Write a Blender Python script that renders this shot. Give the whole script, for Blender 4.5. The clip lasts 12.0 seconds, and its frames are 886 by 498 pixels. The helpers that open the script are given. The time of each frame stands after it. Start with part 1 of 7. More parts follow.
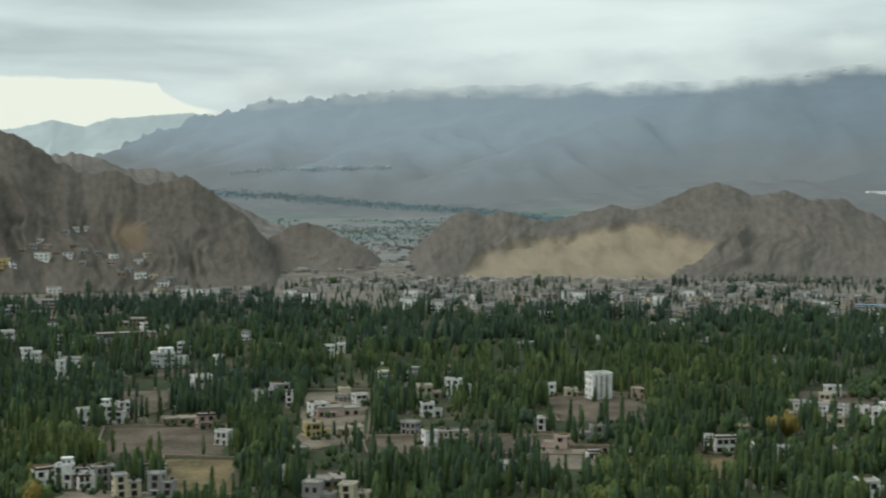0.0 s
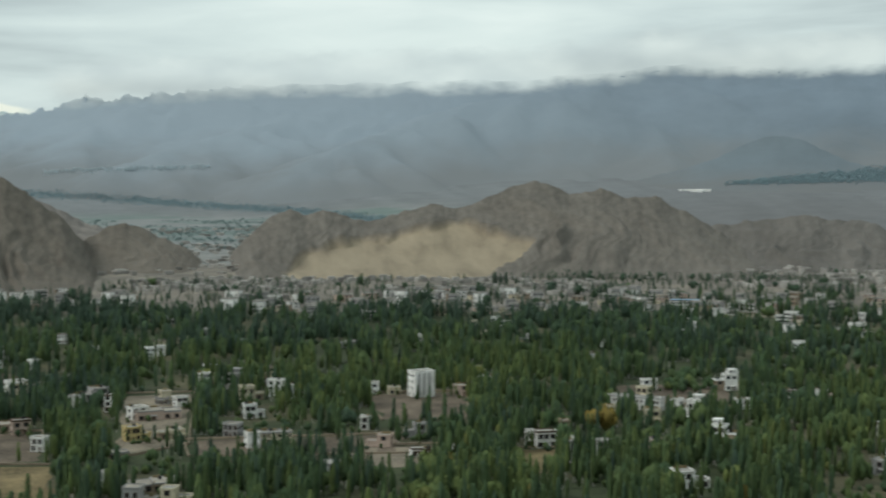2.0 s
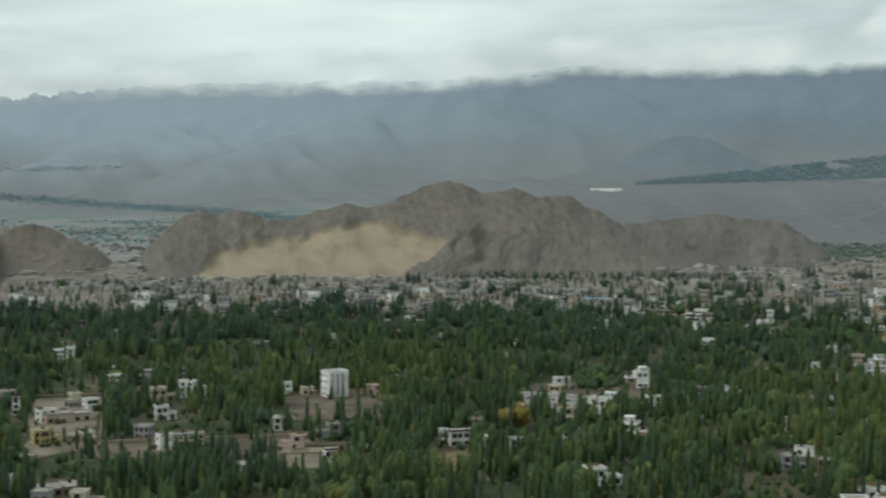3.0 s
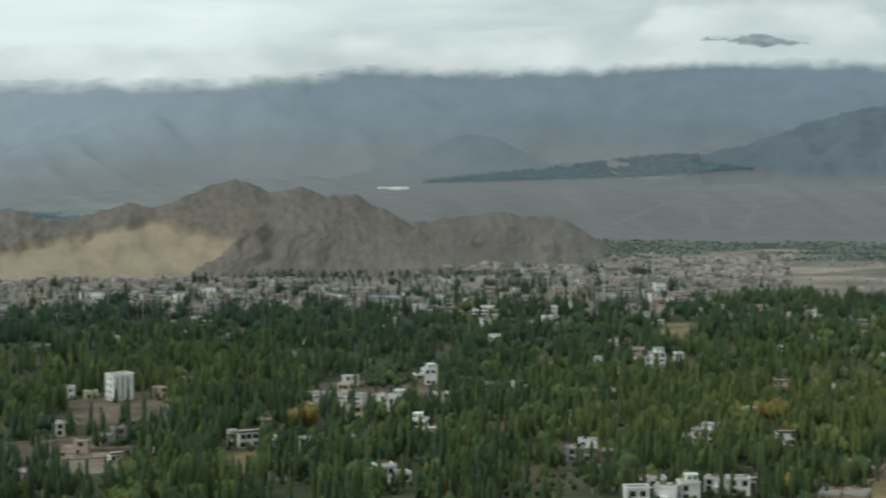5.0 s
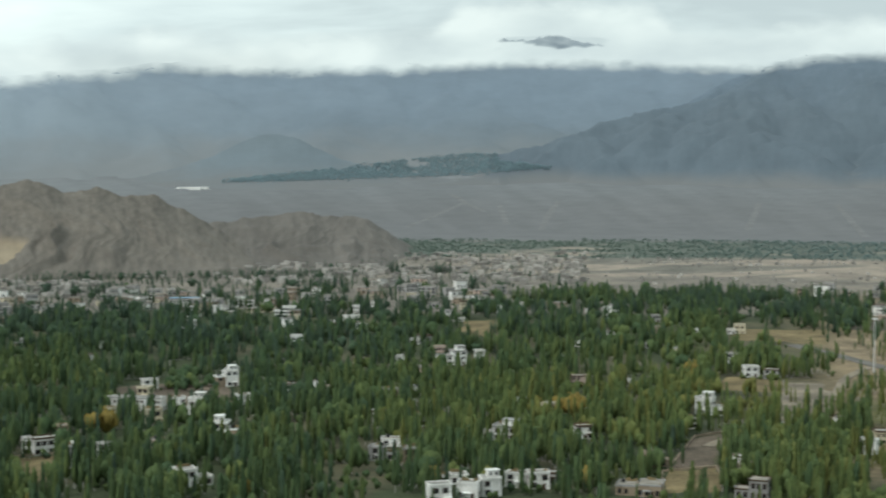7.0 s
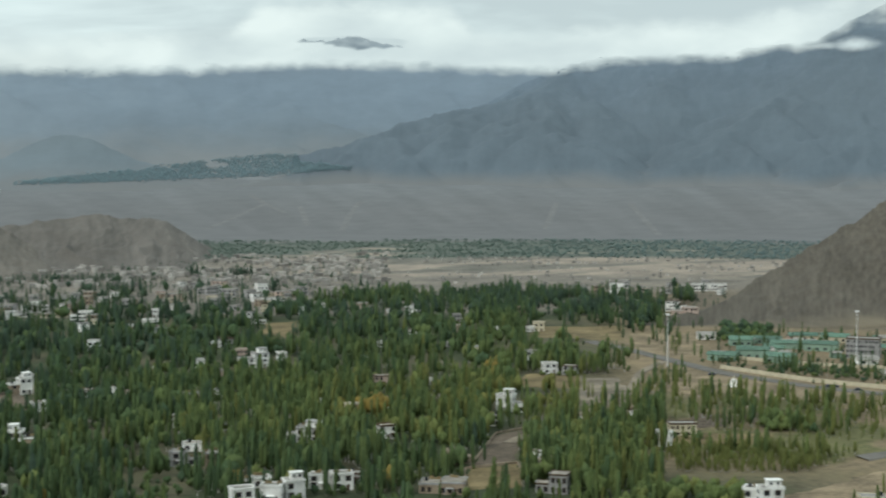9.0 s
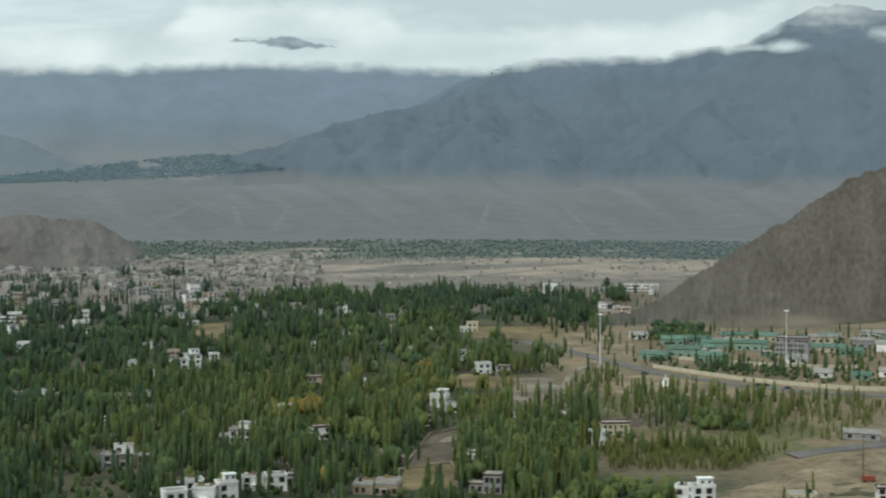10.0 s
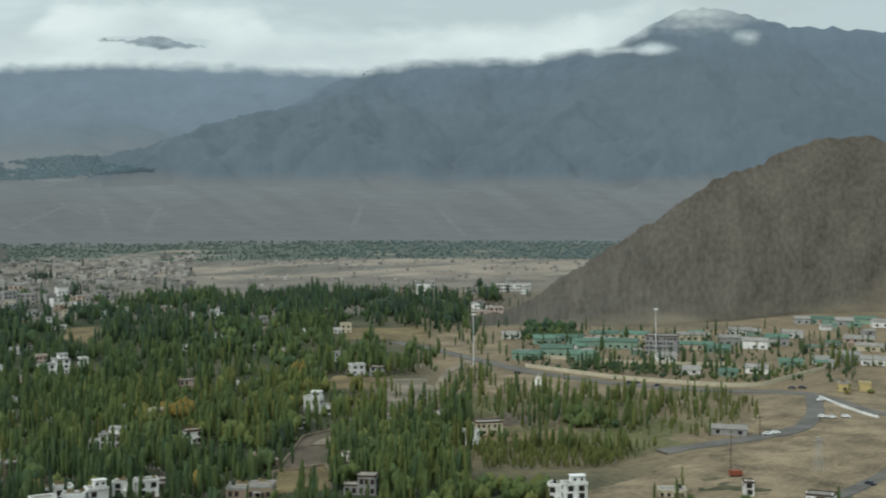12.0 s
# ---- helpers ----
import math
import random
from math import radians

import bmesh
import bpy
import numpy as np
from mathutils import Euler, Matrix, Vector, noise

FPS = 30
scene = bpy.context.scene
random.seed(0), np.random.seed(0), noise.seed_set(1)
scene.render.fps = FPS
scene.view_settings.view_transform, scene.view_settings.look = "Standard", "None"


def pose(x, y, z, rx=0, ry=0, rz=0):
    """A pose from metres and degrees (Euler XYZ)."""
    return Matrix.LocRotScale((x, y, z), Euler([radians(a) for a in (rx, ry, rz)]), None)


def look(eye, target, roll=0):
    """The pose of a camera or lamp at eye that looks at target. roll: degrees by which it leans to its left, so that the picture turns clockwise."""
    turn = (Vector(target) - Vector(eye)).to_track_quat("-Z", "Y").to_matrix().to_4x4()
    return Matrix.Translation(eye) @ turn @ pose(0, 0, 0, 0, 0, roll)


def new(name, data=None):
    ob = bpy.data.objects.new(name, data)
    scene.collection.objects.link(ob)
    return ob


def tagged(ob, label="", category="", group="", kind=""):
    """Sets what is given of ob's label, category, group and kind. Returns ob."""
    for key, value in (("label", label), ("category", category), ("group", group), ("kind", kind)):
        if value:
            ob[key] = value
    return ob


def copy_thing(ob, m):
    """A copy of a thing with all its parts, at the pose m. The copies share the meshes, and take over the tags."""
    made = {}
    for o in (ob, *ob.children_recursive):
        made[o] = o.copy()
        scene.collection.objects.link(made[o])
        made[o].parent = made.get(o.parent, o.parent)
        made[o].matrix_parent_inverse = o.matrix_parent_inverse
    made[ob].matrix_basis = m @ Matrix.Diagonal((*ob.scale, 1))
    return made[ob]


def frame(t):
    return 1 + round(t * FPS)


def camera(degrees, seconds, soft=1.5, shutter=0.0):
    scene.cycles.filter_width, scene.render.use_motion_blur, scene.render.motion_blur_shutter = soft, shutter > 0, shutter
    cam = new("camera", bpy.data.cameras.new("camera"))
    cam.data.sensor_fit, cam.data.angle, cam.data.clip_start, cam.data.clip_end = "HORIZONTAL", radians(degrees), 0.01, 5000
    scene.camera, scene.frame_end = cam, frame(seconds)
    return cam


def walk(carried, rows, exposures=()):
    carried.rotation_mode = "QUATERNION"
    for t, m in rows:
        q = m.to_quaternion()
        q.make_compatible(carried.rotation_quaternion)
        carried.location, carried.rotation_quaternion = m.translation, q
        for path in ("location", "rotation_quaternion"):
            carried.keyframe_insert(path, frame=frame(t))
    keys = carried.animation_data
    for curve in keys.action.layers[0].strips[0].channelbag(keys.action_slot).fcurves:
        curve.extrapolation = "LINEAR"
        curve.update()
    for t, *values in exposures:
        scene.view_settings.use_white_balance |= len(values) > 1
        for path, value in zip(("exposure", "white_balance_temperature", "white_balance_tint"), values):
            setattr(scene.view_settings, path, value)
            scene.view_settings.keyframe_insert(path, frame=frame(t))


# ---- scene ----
EYE = 120.0
cam = camera(32.62, 12.0, soft=1.95, shutter=0.9)
# seconds, turn to the right, tilt, lean (degrees); the camera stands on a terrace above the valley and pans
PAN = [
    (0.0, 0.000, -3.427, 0.077),
    (0.5, 1.429, -3.431, 0.035),
    (1.0, 3.230, -3.456, 0.045),
    (1.5, 4.786, -3.450, -0.028),
    (2.0, 6.749, -3.452, -0.005),
    (2.5, 8.344, -3.458, -0.008),
    (3.0, 10.039, -3.470, 0.009),
    (5.0, 18.068, -3.520, 0.014),
    (5.5, 20.024, -3.527, -0.021),
    (6.0, 22.050, -3.534, -0.005),
    (6.5, 23.871, -3.528, -0.006),
    (7.0, 25.584, -3.532, 0.024),
    (7.5, 27.481, -3.533, -0.048),
    (9.5, 34.509, -3.500, -0.041),
    (10.0, 35.615, -3.495, 0.009),
    (10.5, 36.888, -3.476, -0.002),
    (11.0, 38.134, -3.467, 0.004),
    (11.5, 39.314, -3.463, -0.019),
    (12.0, 40.424, -3.456, -0.029),
]
# the camera opens up a little as the view leaves the bright cloud
EXPOSURE = [(0.0, -0.04, 6250.0, 5.0), (5.2, 0.01, 6230.0, 5.0), (6.4, 0.27, 6220.0, 5.0), (7.6, 0.26, 6220.0, 5.0), (10.0, 0.18, 6150.0, 5.0), (12.0, 0.09, 6120.0, 5.0)]
walk(cam, [(t, pose(0, 0, EYE, 90 + tilt, -lean, -turn)) for t, turn, tilt, lean in PAN], EXPOSURE)

# ---- world and sun: an overcast sky with a brighter opening low in the east ----
world = bpy.data.worlds.new("world")
scene.world = world
world.use_nodes = True


def ramp(nt, stops, interpolation="LINEAR"):
    node = nt.nodes.new("ShaderNodeValToRGB")
    node.color_ramp.interpolation = interpolation
    els = node.color_ramp.elements
    while len(els) < len(stops):
        els.new(0.5)
    for el, (at, colour) in zip(els, stops):
        el.position, el.color = at, (*colour, 1)
    return node


def maths(nt, op, a, b=None, c=None, clamp=False):
    node = nt.nodes.new("ShaderNodeMath")
    node.operation, node.use_clamp = op, clamp
    for i, v in enumerate((a, b, c)):
        if v is None:
            continue
        if isinstance(v, (int, float)):
            node.inputs[i].default_value = v
        else:
            nt.links.new(v, node.inputs[i])
    return node.outputs[0]


def mix(nt, fac, a, b, blend="MIX"):
    node = nt.nodes.new("ShaderNodeMix")
    node.data_type, node.blend_type = "RGBA", blend
    for socket, v in ((node.inputs[0], fac), (node.inputs[6], a), (node.inputs[7], b)):
        if isinstance(v, (int, float)):
            socket.default_value = v
        elif isinstance(v, tuple):
            socket.default_value = (*v, 1)
        else:
            nt.links.new(v, socket)
    return node.outputs[2]


def noise_tex(nt, vector, scale, detail=4.0, rough=0.55, distort=0.0, squash=(1, 1, 1)):
    if squash != (1, 1, 1):
        m = nt.nodes.new("ShaderNodeMapping")
        m.inputs["Scale"].default_value = squash
        nt.links.new(vector, m.inputs["Vector"])
        vector = m.outputs[0]
    n = nt.nodes.new("ShaderNodeTexNoise")
    n.inputs["Scale"].default_value, n.inputs["Detail"].default_value = scale, detail
    n.inputs["Roughness"].default_value, n.inputs["Distortion"].default_value = rough, distort
    nt.links.new(vector, n.inputs["Vector"])
    return n.outputs["Fac"]


def bearing(az, el=0.0):
    """The way towards an azimuth (to the right of north) and an elevation, in degrees."""
    a, e = radians(az), radians(el)
    return Vector((math.sin(a) * math.cos(e), math.cos(a) * math.cos(e), math.sin(e)))


SUN_AZ, SUN_EL = -98.0, 42.0


def cloud_colour(nt, way):
    """Colour of the cloud cover along a direction: streaky stratus, pale grey to white."""
    broad = noise_tex(nt, way, 2.6, 4.0, 0.5, 0.4, (1.0, 1.0, 7.0))
    fine = noise_tex(nt, way, 9.0, 5.0, 0.6, 0.6, (1.0, 1.0, 5.0))
    f = maths(nt, "ADD", maths(nt, "MULTIPLY", broad, 0.84), maths(nt, "MULTIPLY", fine, 0.16))
    # the cover is thinnest, and brightest, low in the south
    toward = nt.nodes.new("ShaderNodeVectorMath")
    toward.operation = "DISTANCE"
    nt.links.new(way, toward.inputs[0])
    toward.inputs[1].default_value = bearing(2.0, 3.5)
    f = maths(nt, "ADD", f, maths(nt, "MULTIPLY", maths(nt, "SUBTRACT", 0.30, maths(nt, "MINIMUM", toward.outputs["Value"], 0.5)), 0.20))
    heavy = nt.nodes.new("ShaderNodeVectorMath")
    heavy.operation = "DISTANCE"
    nt.links.new(way, heavy.inputs[0])
    heavy.inputs[1].default_value = bearing(-11.0, 4.6)
    f = maths(nt, "SUBTRACT", f, maths(nt, "MULTIPLY", maths(nt, "MAXIMUM", maths(nt, "SUBTRACT", 0.20, heavy.outputs["Value"]), 0.0), 0.55))
    shade = ramp(nt, [(0.37, (0.50, 0.56, 0.56)), (0.48, (0.66, 0.735, 0.72)), (0.58, (0.78, 0.855, 0.82)), (0.69, (0.90, 0.96, 0.91))])
    nt.links.new(f, shade.inputs[0])
    return shade.outputs[0]


nt = world.node_tree
nt.nodes.clear()
coord = nt.nodes.new("ShaderNodeTexCoord").outputs["Generated"]
sky = nt.nodes.new("ShaderNodeTexSky")
sky.sky_type, sky.sun_disc = "NISHITA", False
sky.sun_elevation, sky.sun_rotation = radians(SUN_EL), radians(SUN_AZ)
blue = mix(nt, 1.0, sky.outputs[0], (0.10, 0.10, 0.10), "MULTIPLY")
clouds = cloud_colour(nt, coord)
# a bright opening under the cloud, low in the east, narrowing to a point
split = nt.nodes.new("ShaderNodeSeparateXYZ")
nt.links.new(coord, split.inputs[0])
way_az = maths(nt, "MULTIPLY", maths(nt, "ARCTAN2", split.outputs["X"], split.outputs["Y"]), 57.3)
way_el = maths(nt, "MULTIPLY", maths(nt, "ARCSINE", split.outputs["Z"]), 57.3)
lid = ramp(nt, [(0.0, (0.98,) * 3), (0.42, (0.965,) * 3), (0.72, (0.92,) * 3), (0.745, (0.82,) * 3), (0.83, (0.67,) * 3), (0.95, (0.60,) * 3)])
nt.links.new(maths(nt, "DIVIDE", maths(nt, "ADD", way_az, 17.0), 8.8), lid.inputs[0])
lid_el = maths(nt, "MULTIPLY", lid.outputs[0], 3.03)
wave = maths(nt, "MULTIPLY", maths(nt, "SUBTRACT", noise_tex(nt, coord, 40.0, 5.0, 0.65, 0.0, (1, 1, 3)), 0.5), 0.30)
under = maths(nt, "SUBTRACT", maths(nt, "ADD", lid_el, wave), way_el)
opening = nt.nodes.new("ShaderNodeMapRange")
opening.interpolation_type = "SMOOTHSTEP"
for key, value in (("From Min", -0.06), ("From Max", 0.08), ("To Min", 0.0), ("To Max", 1.0)):
    opening.inputs[key].default_value = value
nt.links.new(under, opening.inputs["Value"])
ends = nt.nodes.new("ShaderNodeMapRange")
for key, value in (("From Min", -40.0), ("From Max", -24.0), ("To Min", 0.0), ("To Max", 1.0)):
    ends.inputs[key].default_value = value
nt.links.new(way_az, ends.inputs["Value"])
tip = nt.nodes.new("ShaderNodeMapRange")
for key, value in (("From Min", -8.2), ("From Max", -8.9), ("To Min", 0.0), ("To Max", 1.0)):
    tip.inputs[key].default_value = value
nt.links.new(way_az, tip.inputs["Value"])
lit = maths(nt, "MULTIPLY", maths(nt, "MULTIPLY", opening.outputs[0], ends.outputs[0]), tip.outputs[0])
clouds = mix(nt, lit, clouds, (0.92, 0.93, 0.81))
cover = mix(nt, 0.94, blue, clouds)
back = nt.nodes.new("ShaderNodeBackground")
back.inputs["Strength"].default_value = 1.0
nt.links.new(cover, back.inputs["Color"])
nt.links.new(back.outputs[0], nt.nodes.new("ShaderNodeOutputWorld").inputs["Surface"])

lamp = bpy.data.lights.new("sun", "SUN")
lamp.energy, lamp.angle, lamp.color = 1.28, radians(14), (1.0, 0.95, 0.88)
sun = new("sun", lamp)
sun.matrix_basis = look(bearing(SUN_AZ, SUN_EL) * 900, (0, 0, 0))

# ---- materials ----


def surface(name, colour, spread=0.25, scale=0.3, fine=3.0, rough=0.9, bump=0.3, island=0.0, per_object=0.0, metal=0.0, depth=0.1, streak=0.0, grit=0.4, runnels=0.22):
    """A worn surface: a base colour varied at two scales, with fine relief."""
    m = bpy.data.materials.new(name)
    m.use_nodes = True
    nt = m.node_tree
    bsdf = nt.nodes["Principled BSDF"]
    pos = nt.nodes.new("ShaderNodeNewGeometry")
    lie = pos.outputs["Position"]
    if streak:
        # laid on the face of the slope: round it, and up it
        split, face, along = nt.nodes.new("ShaderNodeSeparateXYZ"), nt.nodes.new("ShaderNodeCombineXYZ"), nt.nodes.new("ShaderNodeCombineXYZ")
        nt.links.new(lie, split.inputs[0])
        round_it = maths(nt, "MULTIPLY", maths(nt, "ARCTAN2", split.outputs["X"], split.outputs["Y"]), 1500.0)
        for node, up in ((face, 0.8), (along, 0.16)):
            nt.links.new(round_it, node.inputs["X"])
            nt.links.new(maths(nt, "MULTIPLY", split.outputs["Z"], up), node.inputs["Y"])
        lie = face.outputs[0]
    a = noise_tex(nt, lie, scale, 4.0)
    b = noise_tex(nt, lie, fine, 5.0, 0.65)
    f = maths(nt, "ADD", maths(nt, "MULTIPLY", a, 1 - grit), maths(nt, "MULTIPLY", b, grit))
    if streak:
        # runnels: fine across the slope, long down it
        s = noise_tex(nt, along.outputs[0], streak, 6.0, 0.68, 0.5)
        f = maths(nt, "ADD", maths(nt, "MULTIPLY", f, 1 - runnels), maths(nt, "MULTIPLY", s, runnels))
    dark = tuple(c * (1 - spread) for c in colour)
    light = tuple(min(0.9, c * (1 + spread)) for c in colour)
    r = ramp(nt, [(0.36, dark), (0.5, colour), (0.64, light)])
    nt.links.new(f, r.inputs[0])
    out = r.outputs[0]
    if island:
        k = maths(nt, "ADD", maths(nt, "MULTIPLY", pos.outputs["Random Per Island"], 2 * island), 1 - island)
        out = mix(nt, 1.0, out, k, "MULTIPLY")
    if per_object:
        info = nt.nodes.new("ShaderNodeObjectInfo")
        k = maths(nt, "ADD", maths(nt, "MULTIPLY", info.outputs["Random"], 2 * per_object), 1 - per_object)
        out = mix(nt, 1.0, out, k, "MULTIPLY")
    nt.links.new(out, bsdf.inputs["Base Color"])
    bsdf.inputs["Roughness"].default_value = rough
    bsdf.inputs["Metallic"].default_value = metal
    bsdf.inputs["Specular IOR Level"].default_value = 0.25
    if bump:
        n = nt.nodes.new("ShaderNodeBump")
        n.inputs["Strength"].default_value, n.inputs["Distance"].default_value = bump, depth
        nt.links.new(b, n.inputs["Height"])
        nt.links.new(n.outputs[0], bsdf.inputs["Normal"])
    return m


def leafage(name, stops, uneven=1.0):
    """Leaves: hue by the tree's tint, each clump a little lighter or darker, with clump shading painted in by noise;
    some light passes through.
    """
    m = bpy.data.materials.new(name)
    m.use_nodes = True
    nt = m.node_tree
    bsdf = nt.nodes["Principled BSDF"]
    at = nt.nodes.new("ShaderNodeAttribute")
    at.attribute_name = "tint"
    r = ramp(nt, stops)
    nt.links.new(at.outputs["Fac"], r.inputs[0])
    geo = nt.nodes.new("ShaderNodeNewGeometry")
    # shading between leaf clumps, painted into the colour as upright noise
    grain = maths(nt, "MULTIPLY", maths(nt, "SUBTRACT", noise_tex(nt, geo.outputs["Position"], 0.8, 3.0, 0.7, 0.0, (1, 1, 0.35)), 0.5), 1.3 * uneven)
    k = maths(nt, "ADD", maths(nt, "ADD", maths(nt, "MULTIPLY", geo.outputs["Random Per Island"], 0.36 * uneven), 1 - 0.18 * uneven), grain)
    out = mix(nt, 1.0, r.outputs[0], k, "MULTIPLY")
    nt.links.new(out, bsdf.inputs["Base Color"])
    bsdf.inputs["Roughness"].default_value = 0.75
    bsdf.inputs["Specular IOR Level"].default_value = 0.2
    thin, both = nt.nodes.new("ShaderNodeBsdfTranslucent"), nt.nodes.new("ShaderNodeMixShader")
    nt.links.new(out, thin.inputs["Color"])
    both.inputs[0].default_value = 0.22
    nt.links.new(bsdf.outputs[0], both.inputs[1])
    nt.links.new(thin.outputs[0], both.inputs[2])
    nt.links.new(both.outputs[0], nt.nodes["Material Output"].inputs["Surface"])
    return m


ROCK = surface("brown_rock", (0.150, 0.130, 0.108), 0.36, 0.02, 0.16, 0.95, 0.9, depth=3.0, streak=0.06)
ROCK_LOW = surface("grey_brown_rock", (0.142, 0.128, 0.114), 0.32, 0.02, 0.14, 0.95, 0.8, depth=3.0, streak=0.06)
ROCK_PALE = surface("pale_rock", (0.20, 0.178, 0.160), 0.25, 0.02, 0.12, 0.95, 0.8, depth=3.0)


def sand_over_rock(name, stone, drifted, spread=0.38, broad=0.02, fine=0.16, runnels=0.22):
    """Rock with a patch of wind-blown sand or bare ochre soil."""
    m = surface(name, stone, spread, broad, fine, 0.95, 0.6, depth=2.0, streak=0.06, grit=0.6, runnels=runnels)
    nt = m.node_tree
    bsdf = nt.nodes["Principled BSDF"]
    rock = bsdf.inputs["Base Color"].links[0].from_socket
    pos = nt.nodes.new("ShaderNodeNewGeometry").outputs["Position"]
    pale = ramp(nt, [(0.3, tuple(c * 0.70 for c in drifted)), (0.5, drifted), (0.7, tuple(c * 1.2 for c in drifted))])
    nt.links.new(noise_tex(nt, pos, 0.035, 5.0, 0.6, 0.3, (1, 0.22, 1)), pale.inputs[0])
    at = nt.nodes.new("ShaderNodeAttribute")
    at.attribute_name = "sand"
    nt.links.new(mix(nt, at.outputs["Fac"], rock, pale.outputs[0]), bsdf.inputs["Base Color"])
    return m


SANDY = sand_over_rock("rock_and_sand", (0.146, 0.129, 0.110), (0.300, 0.244, 0.172), 0.36)
DUSTY = sand_over_rock("rock_and_dust", (0.102, 0.088, 0.070), (0.172, 0.144, 0.103), 0.44, 0.03, 0.25, 0.12)
OCHRE = sand_over_rock("rock_and_ochre", (0.124, 0.107, 0.088), (0.185, 0.135, 0.088), 0.38)


def hazed_rock(name, far, front, low, scree, bump, pale=None, gullies=0.02):
    """Mountain rock with distance haze put into its colour: bluest far off, duller on nearer spurs and, where given,
    pale in its eastern part; scree just above the fan, fine gullies down its face.
    """
    m = surface(name, far, 0.15, 0.004, 0.03, 0.95, 0.0, depth=4.0, streak=gullies, runnels=0.12 if gullies < 0.1 else 0.26)
    nt = m.node_tree
    bsdf = nt.nodes["Principled BSDF"]
    rock = bsdf.inputs["Base Color"].links[0].from_socket
    geo = nt.nodes.new("ShaderNodeNewGeometry")
    pos = geo.outputs["Position"]
    split = nt.nodes.new("ShaderNodeSeparateXYZ")
    nt.links.new(pos, split.inputs[0])

    def grade(value, lo, hi, most=1.0):
        node = nt.nodes.new("ShaderNodeMapRange")
        node.interpolation_type = "SMOOTHSTEP"
        for key, v in (("From Min", lo), ("From Max", hi), ("To Min", 0.0), ("To Max", most)):
            node.inputs[key].default_value = v
        nt.links.new(value, node.inputs["Value"])
        return node.outputs[0]

    flat = nt.nodes.new("ShaderNodeVectorMath")
    flat.operation = "MULTIPLY"
    nt.links.new(pos, flat.inputs[0])
    flat.inputs[1].default_value = (1, 1, 0)
    away = nt.nodes.new("ShaderNodeVectorMath")
    away.operation = "LENGTH"
    nt.links.new(flat.outputs[0], away.inputs[0])
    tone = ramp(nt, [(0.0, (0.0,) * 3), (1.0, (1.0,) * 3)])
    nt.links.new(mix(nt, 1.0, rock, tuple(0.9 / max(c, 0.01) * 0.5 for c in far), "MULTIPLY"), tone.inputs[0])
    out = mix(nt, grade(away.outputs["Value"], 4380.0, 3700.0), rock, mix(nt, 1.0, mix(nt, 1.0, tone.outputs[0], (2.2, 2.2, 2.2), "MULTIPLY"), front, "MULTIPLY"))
    # thicker haze over the eastern part, mixed in as a paler colour
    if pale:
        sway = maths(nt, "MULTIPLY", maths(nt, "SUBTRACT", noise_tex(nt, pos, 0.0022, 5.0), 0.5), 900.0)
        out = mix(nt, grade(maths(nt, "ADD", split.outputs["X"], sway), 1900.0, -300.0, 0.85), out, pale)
    at = nt.nodes.new("ShaderNodeAttribute")
    at.attribute_name = "above"
    uneven = maths(nt, "MULTIPLY", maths(nt, "SUBTRACT", noise_tex(nt, pos, 0.006, 5.0), 0.5), scree * 0.9)
    out = mix(nt, grade(maths(nt, "ADD", at.outputs["Fac"], uneven), 0.0, scree), low, out)
    nt.links.new(out, bsdf.inputs["Base Color"])
    # shading flattened as haze would: half of the slope's own facing, half the general fall of the range
    soft, total = nt.nodes.new("ShaderNodeVectorMath"), nt.nodes.new("ShaderNodeVectorMath")
    soft.operation = "SCALE"
    soft.inputs["Scale"].default_value = bump
    nt.links.new(geo.outputs["Normal"], soft.inputs[0])
    total.operation = "ADD"
    nt.links.new(soft.outputs[0], total.inputs[0])
    total.inputs[1].default_value = (-0.05, -0.30, 0.55)
    unit = nt.nodes.new("ShaderNodeVectorMath")
    unit.operation = "NORMALIZE"
    nt.links.new(total.outputs[0], unit.inputs[0])
    nt.links.new(unit.outputs[0], bsdf.inputs["Normal"])
    return m


# the blue in these range colours is distance haze, not the rock's own
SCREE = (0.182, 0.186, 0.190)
RANGE = hazed_rock("hazed_long_range", (0.190, 0.235, 0.286), (0.158, 0.186, 0.208), (0.215, 0.226, 0.236), 120.0, 0.40, (0.320, 0.370, 0.420), gullies=0.05)
RANGE_NEAR = hazed_rock("hazed_dark_range", (0.150, 0.192, 0.240), (0.126, 0.156, 0.184), SCREE, 36.0, 0.9, gullies=0.16)
# skyline range: its paleness is haze put into the base colour
RANGE_FAR = surface("hazed_skyline_range", (0.60, 0.66, 0.66), 0.06, 0.005, 0.02, 0.95, 0.2, depth=5.0)
CONE = hazed_rock("hazed_cone", (0.176, 0.212, 0.242), (0.174, 0.208, 0.234), SCREE, 80.0, 0.6)
# the lowest tint is greyed for haze; far trees take it
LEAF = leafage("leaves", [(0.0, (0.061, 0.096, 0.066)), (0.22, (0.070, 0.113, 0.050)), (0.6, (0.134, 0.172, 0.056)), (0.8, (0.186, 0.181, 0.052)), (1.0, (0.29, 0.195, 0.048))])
# far foliage paled and blued: distance haze carried by the leaf colour
LEAF_FAR = leafage("hazed_leaves", [(0.0, (0.222, 0.308, 0.338)), (0.08, (0.55, 0.63, 0.67)), (0.12, (0.135, 0.178, 0.145)), (0.3, (0.165, 0.225, 0.225))], 0.12)
PALE_BARK = surface("pale_poplar_bark", (0.36, 0.345, 0.31), 0.3, 0.3, 2.0, 0.95, 0.0)
BARK = surface("bark", (0.20, 0.18, 0.15), 0.3, 1.0, 6.0, 0.95, 0.4)
